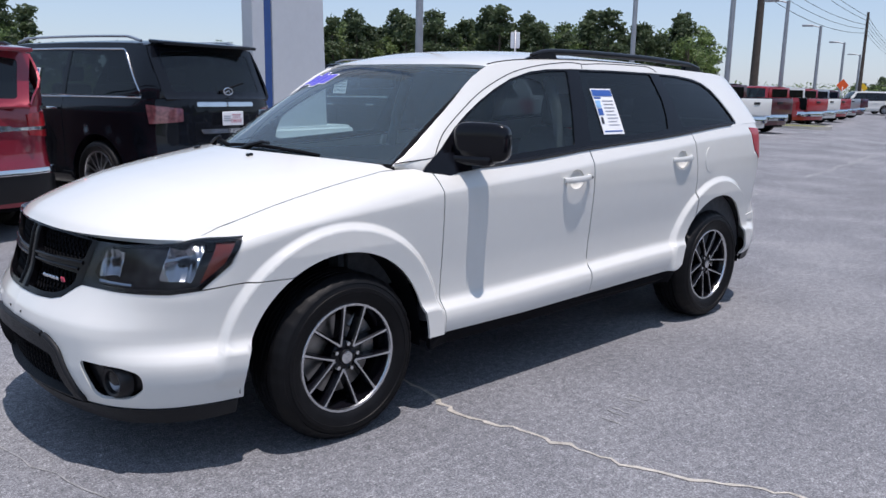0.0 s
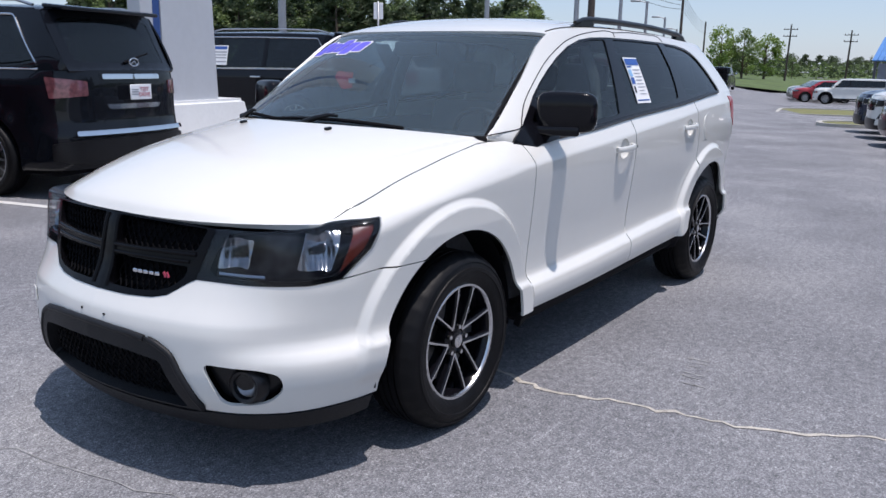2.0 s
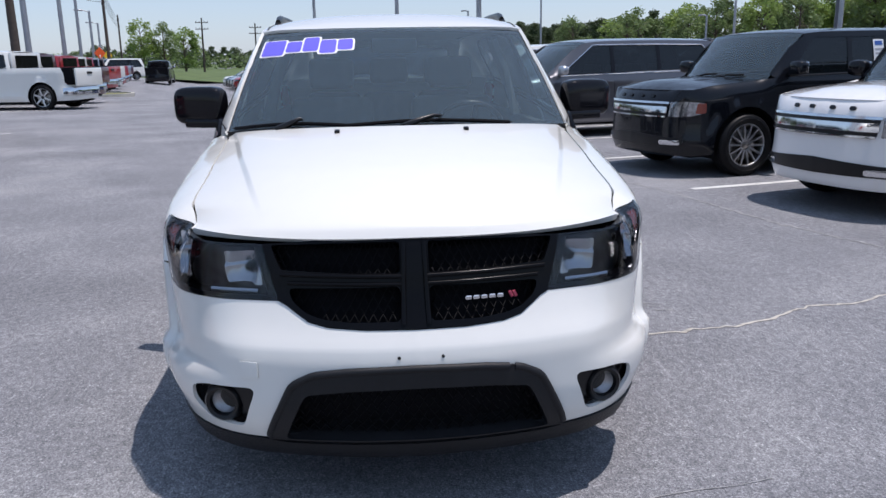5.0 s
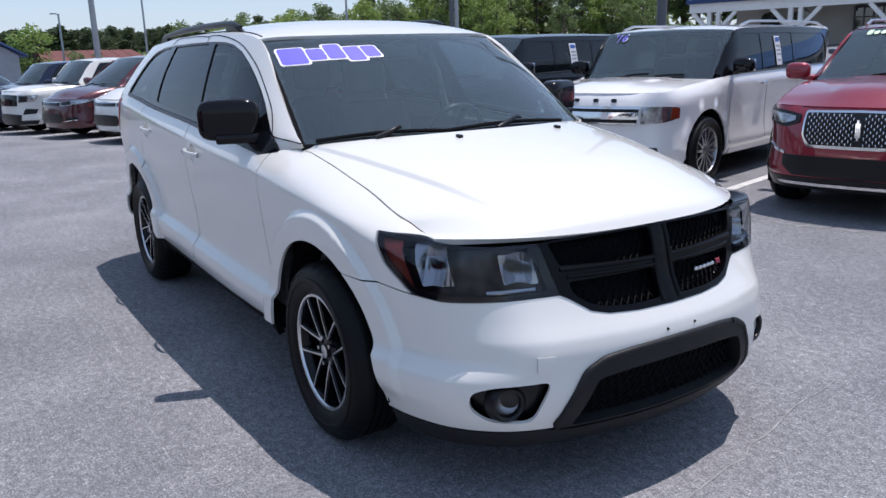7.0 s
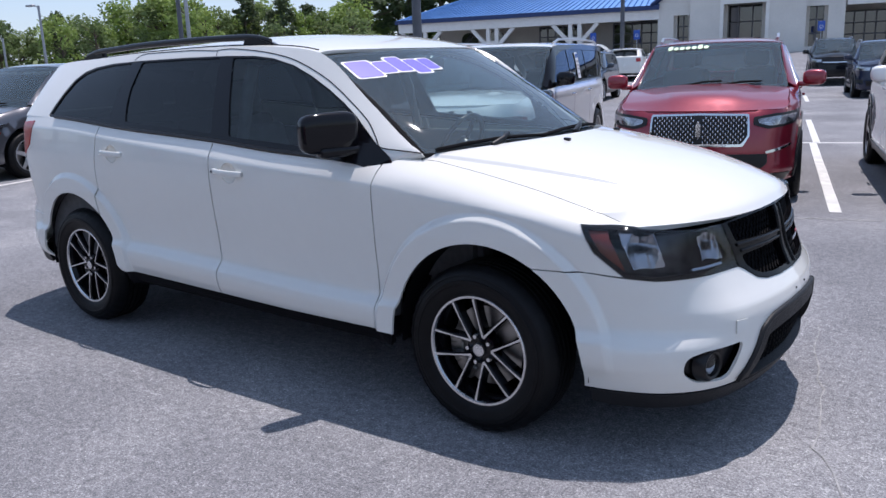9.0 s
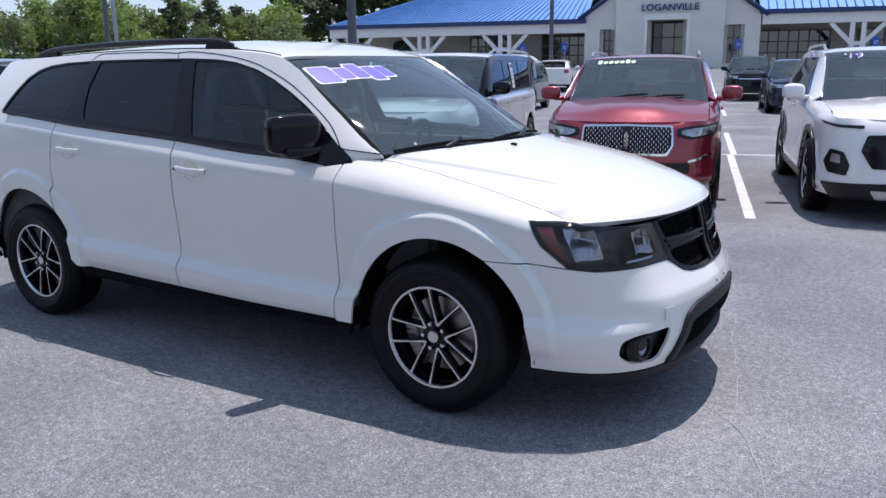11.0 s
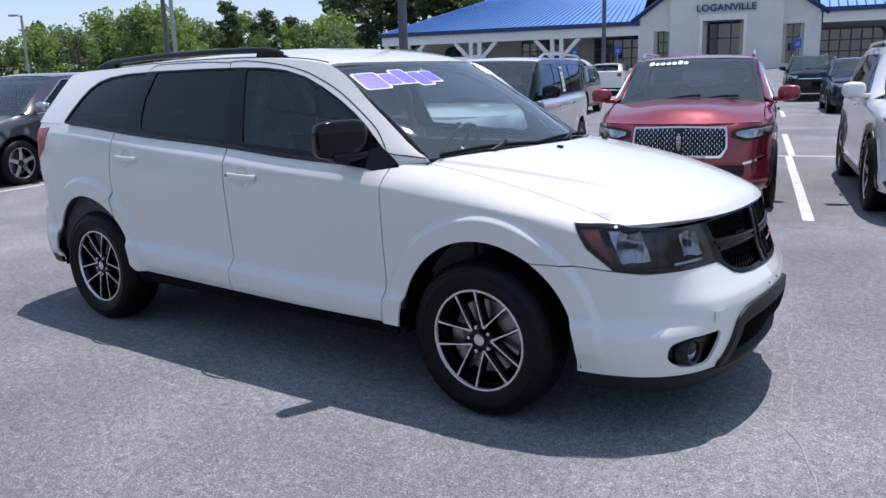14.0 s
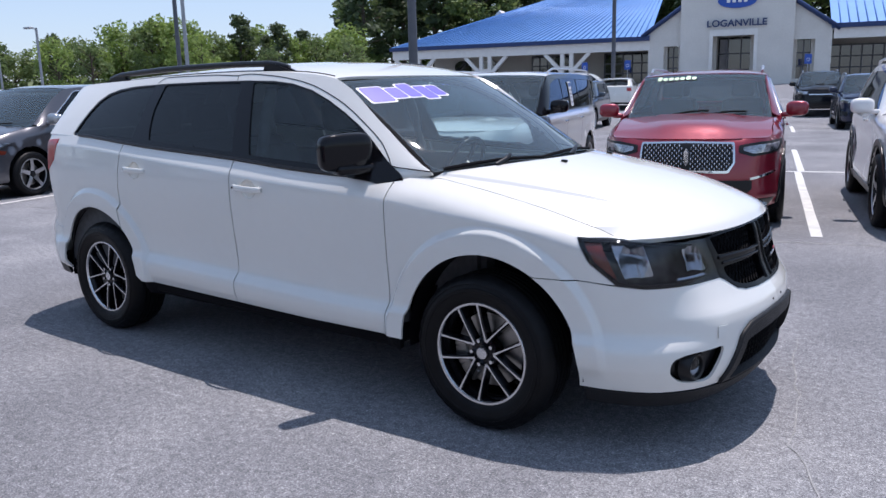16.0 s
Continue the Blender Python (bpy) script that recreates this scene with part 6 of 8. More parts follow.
def flex_front(paint):
    return [("grille_bar", [(0, .70), (.58, .70), (.60, .86), (0, .86)], "satin_black", .010, "sym"), ("grille_blade", [(0, .745), (.60, .745), (.60, .815), (0, .815)], "chrome", .030, "sym"),
            ("grille_strip", [(0, .845), (.62, .845), (.62, .868), (0, .868)], "chrome", .030, "sym"), ("grille_strip", [(0, .695), (.58, .695), (.58, .712), (0, .712)], "chrome", .030, "sym"),
            ("headlamp", [(.615, .70), (.80, .71), ("x", 2.10, .735), ("x", 2.07, .86), (.80, .872), (.625, .87)], "lamp_unit", .012, True), ("side_marker", [("x", 2.16, .74), ("x", 2.05, .745), ("x", 2.05, .855), ("x", 2.14, .86)], "amber", .018, True),
            ("lower_intake", [(0, .36), (.70, .37), (.76, .40), (.76, .46), (0, .50)], "satin_black", .008, "sym"), ("fog_trim", [(.52, .385), (.74, .385), (.74, .435), (.52, .435)], "chrome", .02, True),
            ("bonnet_mark", [(.30, .915), (.36, .915), (.36, .945), (.30, .945)], "satin_black", .012, True), ("bonnet_mark", [(.09, .915), (.15, .915), (.15, .945), (.09, .945)], "satin_black", .012, True)]


pale_wagon, _, fwc = build_parked("white_wagon", "white boxy crossover wagon with chrome grille blade", at_lot(-1.20, 4.2 + 2.47, -90), "pearl_paint", **FLEX, front=flex_front("pearl_paint"), rails="silver_rim", rim=("thin", "silver_rim", 14), step=.08, mirror="gloss_black", handles="chrome", category="car", frame_paint="gloss_black")
window_note(pale_wagon, fwc, 1, -.32, 1.20, .16, .34)
screen_text(pale_wagon, fwc, "'16", .17, M["decal_blue"], .84, -.66, M["decal_white"])
flexb, _, fbc = build_parked("black_wagon", "black boxy crossover wagon with chrome grille blade", at_lot(-4.12, 4.15 + 2.47, -90), "black_paint", **FLEX, front=flex_front("black_paint"), rim=("thin", "silver_rim", 14), step=.08, handles="chrome")
window_note(flexb, fbc, 1, -.32, 1.20, .16, .34)

# red luxury crossover
MKC = dict(xf=2.27, xr=-2.28, hw=.935, af=1.345, ar=-1.345, wr=.365, nose=.93, cowl=1.13, x_cowl=1.16, x_top=.42, roof=1.64, belt=1.08, belt_r=1.16, x_end=-1.75, tumble=.19)
mkc_front = [("grille_rim", [(0, .60), (.40, .60), (.46, .70), (.46, .895), (0, .905)], "chrome", .014, "sym"), ("grille_mesh", [(0, .625), (.385, .625), (.44, .70), (.44, .875), (0, .885)], "satin_black", .020, "sym"),
             ("headlamp", [(.50, .80), (.62, .76), ("x", 1.86, .80), ("x", 1.68, .92), (.70, .90), (.50, .865)], "lamp_black", .010, True), ("headlamp_lens", [(.54, .815), (.64, .788), ("x", 1.92, .815), ("x", 1.82, .89), (.70, .875), (.54, .848)], "lamp_unit", .014, True),
             ("lower_intake", [(0, .36), (.52, .36), (.62, .44), (.62, .53), (0, .53)], "satin_black", .006, "sym"), ("chrome_blade", [(.60, .53), (.80, .58), (.84, .605), (.82, .61), (.60, .555)], "chrome", .014, True),
             ("chin_strip", [(0, .285), (.64, .285), (.68, .31), (0, .31)], "chrome", .02, "sym"), ("chin", [(0, .25), (.80, .25), (.84, .34), (0, .355)], "satin_black", .008, "sym")]
red_cross, _, red_cross_cab = build_parked("red_crossover", "dark red luxury crossover with wide chrome mesh grille", at_lot(1.56, 3.95 + 2.27, -90), "red_paint", **MKC, front=mkc_front, rails="silver_rim", step=.07, cladding=("satin_black", .38), chrome_line=True)
bm = bmesh.new()
for k in range(19):
    for j in range(10):
        y, z = -.405 + k * .045 + (.0225 if j % 2 else 0), .643 + j * .0255
        if abs(y) < .40 + (z - .64) * .16 and abs(y) > .035:
            tube(bm, [(2.285 - y * y * .30 - .035 * max(0, z - .7) / .2, y, z - .0125), (2.285 - y * y * .30 - .035 * max(0, z - .7) / .2, y, z + .0125)], .0072, 4)
tagged(part("grille_studs", mesh_of("grille_studs", bm), M["chrome"], red_cross, "rows of small chrome studs"), kind="stuff")
bm = bmesh.new()
box(bm, (-.012, -.022, -.06), (.012, .022, .06), .004, 1)
box(bm, (-.008, -.010, -.085), (.014, .010, .085), .003, 1)
part("grille_star", mesh_of("grille_star", bm), M["chrome"], red_cross, m=pose(2.285, 0, .76))
for k in range(7):
    y = -.535 + k * .068
    top = .945 if k in (0, 5) else .915
    a = [(.835, (y + .004) / .72), (top, (y + .004) / .72), (top, (y + .060) / .72), (.835, (y + .060) / .72)]
    part("screen_decal", panel_mesh("screen_decal", red_cross_cab.screen, rounded(a, .035), (), .1, 0, ns=-1, off=.01), M["decal_green"], red_cross)

# white sporty crossover
BLZ = dict(xf=2.42, xr=-2.40, hw=.975, af=1.43, ar=-1.43, wr=.375, nose=.98, cowl=1.14, x_cowl=1.24, x_top=.45, roof=1.69, belt=1.10, belt_r=1.24, x_end=-1.85, tumble=.19)
blz_front = [("grille", [(0, .52), (.50, .54), (.60, .70), (.56, .84), (0, .86)], "gloss_black", .012, "sym"), ("running_light", [(.60, .90), (.80, .905), ("x", 1.98, .935), ("x", 1.90, .96), (.78, .93), (.60, .925)], "lamp_black", .012, True),
             ("lamp_pod", [(.70, .46), (.84, .48), (.88, .58), (.84, .70), (.74, .68), (.68, .56)], "satin_black", .012, True), ("lamp", [(.75, .57), (.83, .58), (.82, .66), (.76, .65)], "silver_rim", .02, True),
             ("chin", [(0, .24), (.84, .24), (.88, .38), (0, .42)], "satin_black", .010, "sym"), ("skid", [(0, .26), (.45, .26), (.5, .34), (0, .34)], "silver_rim", .02, "sym")]
pale_cross, _, pale_cross_cab = build_parked("white_crossover", "white crossover with slim lamps and black grille", at_lot(4.29, 3.80 + 2.42, -90), "pearl_paint", **BLZ, front=blz_front, rails="silver_rim", cladding=("satin_black", .36), rim=("bold", "silver_rim", 5), step=.07)
screen_text(pale_cross, pale_cross_cab, "'19", .15, M["decal_blue"], .86, -.62, M["decal_white"])

# three minivans
VAN = dict(xf=2.55, xr=-2.62, hw=1.0, af=1.545, ar=-1.545, wr=.36, nose=.86, cowl=1.10, x_cowl=1.50, x_top=.62, roof=1.755, belt=1.10, belt_r=1.14, x_end=-2.25, tumble=.19, kind="van")
van_front = [("grille", [(0, .73), (.42, .735), (.44, .80), (0, .815)], "gloss_black", .010, "sym"), ("grille_line", [(0, .785), (.45, .79), (.45, .805), (0, .80)], "chrome", .016, "sym"),
             ("headlamp", [(.47, .73), (.62, .72), (.80, .745), ("x", 2.02, .80), ("x", 1.85, .86), (.80, .85), (.47, .80)], "lamp_unit", .010, True), ("lamp_inner", [(.50, .745), (.66, .74), (.78, .76), (.76, .83), (.50, .79)], "lamp_black", .015, True),
             ("lower_intake", [(0, .36), (.46, .36), (.56, .44), (.50, .56), (0, .57)], "satin_black", .008, "sym"), ("fog_pocket", [(.64, .40), (.84, .43), (.86, .50), (.66, .47)], "satin_black", .010, True), ("fog_trim", [(.62, .395), (.84, .42), (.845, .437), (.62, .412)], "chrome", .018, True)]
for u, pn, lb in ((-9.40, "grey_paint", "dark grey minivan, nose to the aisle"), (-12.15, "white_paint", "white minivan, nose to the aisle"), (-14.85, "maroon_paint", "dark red minivan, nose to the aisle")):
    v, _, vc = build_parked("minivan", lb, at_lot(u, 3.95 + 2.55, -90), pn, **VAN, front=van_front, chrome_line=True, handles="paint", rim=("bold", "silver_rim", 5), step=.09 if u > -10 else .12, mirror="silver_rim" if pn == "grey_paint" else None)
    part("side_marker", panel_mesh("side_marker", _.wrap, [(_.sx(2.08), .70), (_.sx(2.0), .69), (_.sx(1.96), .74), (_.sx(2.06), .76)], (), .1, .01, off=.01), M["amber"], v)
    part("side_marker", panel_mesh("side_marker", _.wrap, neg([(_.sx(2.08), .70), (_.sx(2.0), .69), (_.sx(1.96), .74), (_.sx(2.06), .76)]), (), .1, .01, off=.01), M["amber"], v)

# pickups, nose to the aisle
PICK = dict(xf=2.60, xr=-2.78, hw=.945, af=1.63, ar=-1.63, wr=.385, nose=1.05, cowl=1.16, x_cowl=1.28, x_top=.72, roof=1.78, belt=1.13, belt_r=1.20, x_end=-.75, tumble=.16, kind="pickup", tail_lean=.10, category="truck")
pick_front = [("grille", [(0, .70), (.55, .70), (.57, .95), (0, .97)], "gloss_black", .012, "sym"), ("headlamp", [(.60, .78), ("x", 2.22, .80), ("x", 2.12, .95), (.60, .96)], "lamp_unit", .012, True), ("lamp_inner", [(.63, .80), (.78, .81), (.78, .93), (.63, .94)], "lamp_black", .018, True),
              ("lower_intake", [(0, .36), (.62, .36), (.66, .50), (0, .52)], "satin_black", .010, "sym"), ("fog_pocket", [(.68, .50), (.86, .52), (.88, .62), (.74, .64)], "satin_black", .014, True), ("chin", [(0, .25), (.86, .27), (.88, .36), (0, .36)], "satin_black", .012, "sym")]
for u, pn, lb in ((-17.6, "white_paint", "white mid-size pickup, nose to the aisle"), (-20.2, "navy_paint", "dark blue pickup, nose to the aisle")):
    build_parked("pickup", lb, at_lot(u, 4.0 + 2.6, -90), pn, **PICK, front=pick_front, rim=("bold", "silver_rim", 6), step=.12, fast=True)

# pickups in the far left row, tails to the aisle
TRUCK = dict(PICK, xf=2.9, xr=-2.95, hw=1.0, af=1.84, ar=-1.84, wr=.41, nose=1.15, cowl=1.28, x_cowl=1.45, x_top=.85, roof=1.92, belt=1.26, belt_r=1.34, x_end=-.75)
red_truck = "red pickup with chrome bumper, tail to the aisle"
for u, pn, lb in ((-26.2, "white_paint", "white pickup, tail to the aisle"), (-30.2, "maroon_paint", "dark red pickup with chrome bumper, tail to the aisle"), (-39.6, "bright_red_paint", red_truck), (-44.2, "white_paint", "white pickup, tail to the aisle"),
                  (-48.8, "bright_red_paint", red_truck), (-53.6, "silver_paint", "silver pickup, tail to the aisle"), (-58.4, "maroon_paint", "dark red pickup, tail to the aisle")):
    t_, _, _ = build_parked("pickup", lb, at_lot(u, -6.3, -114), pn, **TRUCK, rim=("bold", "silver_rim", 6), step=.16, fast=True,
                            rear=[("tail_lamp", [(.80, .84), (.80, 1.18), ("x", -2.66, 1.20), ("x", -2.66, .84)], "tail_red", .016, True), ("bumper", [(0, .48), (.80, .48), (.93, .52), (.93, .68), (0, .70)], "chrome", .06, "sym"), ("tail_panel", [(0, .92), (.70, .92), (.70, .96), (0, .96)], "satin_black", .012, "sym")])
    bm = bmesh.new()
    box(bm, (-3.0, -.83, .74), (-2.93, .83, 1.32), .03, 2)
    tg_ = part("tailgate", mesh_of("tailgate", bm, sharp=40), M[pn], t_)
    bm = bmesh.new()
    box(bm, (-3.02, -.16, 1.12), (-2.99, .16, 1.20), .01, 1)
    part("tailgate_handle", mesh_of("tailgate_handle", bm, sharp=40), M["satin_black"], tg_)
build_parked("white_van", "white panel van at the lot's far edge", at_lot(-76, -5.4, -62), "white_paint", **dict(VAN, roof=1.95, x_cowl=1.65, x_top=1.0), fast=True, step=.2, category="van")

# row beyond the cross drive
for u, pn, lb, kw in ((-36.8, "white_paint", "white boxy off-road SUV seen broadside", FLEX),):
    build_parked("white_suv", lb, at_lot(-57.9, 7.6, -104), pn, **dict(FLEX, roof=1.77, belt=1.16, belt_r=1.2), front=flex_front(pn), cladding=("satin_black", .42), roof_paint="white_paint", fast=True, step=.14)
for k, (pn, lb) in enumerate((("bright_red_paint", "red SUV in a far row"), ("silver_paint", "silver SUV in a far row"), ("grey_paint", "grey SUV in a far row"), ("black_paint", "black SUV in a far row"), ("white_paint", "white SUV in a far row"))):
    build_parked("parked_suv", lb, at_lot(-62.5 - 2.9 * k, 6.2, -90), pn, **MKC, front=mkc_front[2:], fast=True, step=.18)
build_parked("blue_suv", "dark blue SUV beside the grey building", at_lot(-40.1, 10.5, 56), "blue_paint", **{**SUV_L, "roof": 1.78, "belt": 1.15, "belt_r": 1.2, "cowl": 1.16, "nose": 1.02}, fast=True, step=.14, front=flex_front("")[5:6])
build_parked("pickup", "black pickup far along the drive", at_lot(-68, -1.5, 175), "black_paint", **TRUCK, fast=True, step=.2)

# second rows behind the wagons, towards the showroom
build_parked("grey_suv", "grey SUV with chrome window line behind the black wagon", at_lot(-9.6, 12.9, 90), "grey_paint", **{**SUV_L, "xf": 2.45, "xr": -2.45, "roof": 1.75, "belt": 1.14, "belt_r": 1.2, "cowl": 1.14, "nose": 1.0}, chrome_line=True, fast=True, step=.12)
ESC = dict(xf=2.2, xr=-2.2, hw=.90, af=1.32, ar=-1.32, wr=.345, nose=.95, cowl=1.10, x_cowl=1.12, x_top=.42, roof=1.65, belt=1.06, belt_r=1.16, x_end=-1.75, tumble=.19)
esc_front = [("grille", [(0, .66), (.44, .67), (.46, .86), (0, .88)], "satin_black", .012, "sym"), ("grille_strip", [(0, .75), (.46, .755), (.46, .79), (0, .785)], "chrome", .02, "sym"), ("headlamp", [(.50, .78), ("x", 1.82, .80), ("x", 1.66, .92), (.50, .88)], "lamp_unit", .012, True),
             ("lower_intake", [(0, .36), (.56, .36), (.60, .50), (0, .52)], "satin_black", .010, "sym"), ("fog_pocket", [(.66, .42), (.82, .45), (.82, .55), (.66, .53)], "satin_black", .012, True)]
for u, v, face, pn, lb in ((-4.0, 24.2, -90, "slate_paint", "dark grey-green compact SUV facing the aisle"), (5.1, 24.2, -90, "navy_paint", "dark blue compact SUV facing the aisle"), (4.1, 31.0, -90, "black_paint", "black compact SUV in the row behind"),
                           (-12.6, 14.2, -90, "silver_paint", "silver SUV in the second row"), (-15.6, 14.4, -90, "black_paint", "black SUV in the second row"), (-18.6, 14.4, -90, "white_paint", "white SUV in the second row"), (-7.2, 40, 30, "white_paint", "white car by the showroom"), (-9.5, 26, -90, "slate_paint", "dark SUV facing the aisle")):
    build_parked("parked_suv", lb, at_lot(u, v, face), pn, **ESC, front=esc_front, rails="silver_rim", cladding=("satin_black", .36), fast=True, step=.12)
build_parked("white_sedan", "small white saloon with red tail lamps", at_lot(-4.6, 36.0, 95), "white_paint", **dict(ESC, roof=1.45, belt=.98, belt_r=1.04, cowl=1.0, nose=.82, x_top=.35, x_end=-1.5, tail_lean=.5), fast=True, step=.14, rear=[("tail_lamp", [(.55, .82), (.55, .98), ("x", -2.0, .98), ("x", -2.0, .82)], "tail_red", .012, True)])
for k, (pn, lb) in enumerate((("white_paint", "white pickup near the trees"), ("grey_paint", "grey SUV near the trees"), ("black_paint", "black off-road SUV near the trees"), ("silver_paint", "silver SUV near the trees"))):
    build_parked("parked_suv", lb, at_lot(-24.5 - 4.2 * k, 15.5 + 1.5 * k, -90), pn, **dict(SUV_L, roof=1.8), fast=True, step=.16)


# ---- the ground: one sheet, worn asphalt ----
def asphalt():
    m = bpy.data.materials.new("asphalt")
    m.use_nodes = True
    nt = m.node_tree
    b = nt.nodes["Principled BSDF"]
    b.inputs["Roughness"].default_value = 0.92
    b.inputs["Specular IOR Level"].default_value = 0.16
    tc = nt.nodes.new("ShaderNodeTexCoord")

    def noise_tex(scale, detail, rough=0.55):
        n = nt.nodes.new("ShaderNodeTexNoise")
        n.inputs["Scale"].default_value, n.inputs["Detail"].default_value, n.inputs["Roughness"].default_value = scale, detail, rough
        nt.links.new(tc.outputs["Object"], n.inputs["Vector"])
        return n

    def ramp(src, stops):
        r = nt.nodes.new("ShaderNodeValToRGB")
        while len(r.color_ramp.elements) < len(stops):
            r.color_ramp.elements.new(0.5)
        for e, (p, c) in zip(r.color_ramp.elements, stops):
            e.position, e.color = p, (*c, 1)
        nt.links.new(src, r.inputs[0])
        return r

    def mix(kind, fac, a, c):
        x = nt.nodes.new("ShaderNodeMix")
        x.data_type, x.blend_type = "RGBA", kind
        x.inputs[0].default_value = fac
        nt.links.new(a, x.inputs[6])
        nt.links.new(c, x.inputs[7])
        return x.outputs[2]
    base = ramp(noise_tex(0.55, 9, 0.6).outputs["Fac"], ((.30, (.172, .176, .190)), (.5, (.226, .230, .246)), (.72, (.305, .308, .320))))
    grit = ramp(noise_tex(110, 5, 0.8).outputs["Fac"], ((.34, (.38, .38, .40)), (.50, (.95, .95, .95)), (.66, (1.75, 1.74, 1.72))))
    clump = ramp(noise_tex(26, 6, 0.7).outputs["Fac"], ((.34, (.70, .70, .71)), (.52, (1, 1, 1)), (.70, (1.32, 1.32, 1.30))))
    vor = nt.nodes.new("ShaderNodeTexVoronoi")
    vor.inputs["Scale"].default_value = 105
    nt.links.new(tc.outputs["Object"], vor.inputs["Vector"])
    stone = ramp(vor.outputs["Color"], ((.0, (.74, .74, .75)), (.8, (1.0, 1.0, 1.0)), (1.0, (1.6, 1.58, 1.55))))
    scuff = ramp(noise_tex(2.6, 7, 0.7).outputs["Fac"], ((.50, (1, 1, 1)), (.66, (1.10, 1.10, 1.09)), (.78, (1.45, 1.44, 1.40))))
    c = mix("MULTIPLY", 1.0, base.outputs[0], grit.outputs[0])
    c = mix("MULTIPLY", 0.8, c, stone.outputs[0])
    c = mix("MULTIPLY", 0.8, c, scuff.outputs[0])
    c = mix("MULTIPLY", 1.0, c, clump.outputs[0])
    # single pale stones and dark pits standing out of the binder
    for sc, lim, tone in ((150, .17, (2.1, 2.08, 2.02)), (95, .15, (.42, .42, .44)), (38, .085, (1.9, 1.86, 1.8))):
        v2 = nt.nodes.new("ShaderNodeTexVoronoi")
        v2.inputs["Scale"].default_value = sc
        nt.links.new(tc.outputs["Object"], v2.inputs["Vector"])
        sp = ramp(v2.outputs["Distance"], ((lim * .6, tone), (lim * 1.5, (1, 1, 1))))
        c = mix("MULTIPLY", 0.75, c, sp.outputs[0])
    for turn, pos in ((25, .70), (118, .71)):
        mp = nt.nodes.new("ShaderNodeMapping")
        mp.inputs["Rotation"].default_value = (0, 0, radians(turn))
        mp.inputs["Scale"].default_value = (1.1, 42.0, 1.0)
        nt.links.new(tc.outputs["Object"], mp.inputs["Vector"])
        sn = nt.nodes.new("ShaderNodeTexNoise")
        sn.inputs["Scale"].default_value, sn.inputs["Detail"].default_value = 1.0, 3
        nt.links.new(mp.outputs[0], sn.inputs["Vector"])
        scratch = ramp(sn.outputs["Fac"], ((pos - .06, (1, 1, 1)), (pos, (1.45, 1.45, 1.43)), (pos + .04, (1.6, 1.6, 1.58))))
        c = mix("MULTIPLY", 0.35, c, scratch.outputs[0])
    nt.links.new(c, b.inputs["Base Color"])
    bp = nt.nodes.new("ShaderNodeBump")
    bp.inputs["Strength"].default_value, bp.inputs["Distance"].default_value = 0.8, 0.008
    nt.links.new(noise_tex(120, 3, 0.7).outputs["Fac"], bp.inputs["Height"])
    nt.links.new(bp.outputs[0], b.inputs["Normal"])
    return m


M["asphalt"] = asphalt()
M["road_paint"] = mat("road_paint", (.62, .62, .60), .7, vary=.22, scale=5, bump=.3, bump_scale=120)
M["crack_fill"] = mat("crack_fill", (.46, .43, .38), .9, vary=.45, scale=18)
M["crack_pale"] = mat("crack_pale", (.30, .30, .30), .9, vary=.4, scale=14)
M["concrete"] = mat("concrete", (.44, .42, .38), .85, vary=.2, scale=2.5, bump=.25, bump_scale=60)
M["pylon_grey"] = mat("pylon_grey", (.50, .52, .55), .45, vary=.05, scale=.8)
M["pylon_white"] = mat("pylon_white", (.70, .71, .71), .5, vary=.06, scale=1.2)
M["pylon_blue"] = mat("pylon_blue", (.022, .065, .22), .4, vary=.1)
M["grass"] = mat("grass", (.13, .15, .045), .9, vary=.45, scale=3, base2=(.20, .18, .075), bump=.6, bump_scale=70)
M["verge"] = mat("verge", (.085, .125, .035), .95, vary=.4, scale=.3)

coords = sorted(set([-900, -600, -400, -300, -220, -160, -120, 120, 160, 220, 300, 420, 600, 900] + [float(k) for k in range(-100, 101, 4)]))
bm = bmesh.new()
grid = [[bm.verts.new((x, y, ground_z(x, y))) for y in coords] for x in coords]
for i in range(len(coords) - 1):
    for j in range(len(coords) - 1):
        f = bm.faces.new((grid[i][j], grid[i + 1][j], grid[i + 1][j + 1], grid[i][j + 1]))
        f.smooth = True
tagged(part("ground", mesh_of("ground", bm), M["asphalt"]), "worn grey asphalt of a car lot with pale scuffs", "ground", kind="structure")


def strip(bm, pts, width, lift=.004, ragged=0.0, seed=1):
    rnd = random.Random(seed)
    rows = []
    pts = [Vector(p) for p in pts]
    for i, p in enumerate(pts):
        d = (pts[min(i + 1, len(pts) - 1)] - pts[max(i - 1, 0)]).normalized()
        n = Vector((-d.y, d.x))
        a, b = (width / 2 * (1 + ragged * rnd.uniform(-1, 1)) for _ in range(2))
        rows.append([bm.verts.new((q.x, q.y, ground_z(q.x, q.y) + lift)) for q in (p + n * a, p - n * b)])
    for r0, r1 in zip(rows, rows[1:]):
        bm.faces.new((r0[0], r0[1], r1[1], r1[0]))


def stall_line(u, v0, v1, width=.11):
    bm = bmesh.new()
    strip(bm, [lot(u, v0 + (v1 - v0) * k / 8) for k in range(9)], width, .004, .06, int(u * 10 + v0))
    ob = part("stall_line", mesh_of("stall_line", bm), M["road_paint"])
    tagged(ob, "worn white painted parking stall line", "road marking", "stall lines", "structure")


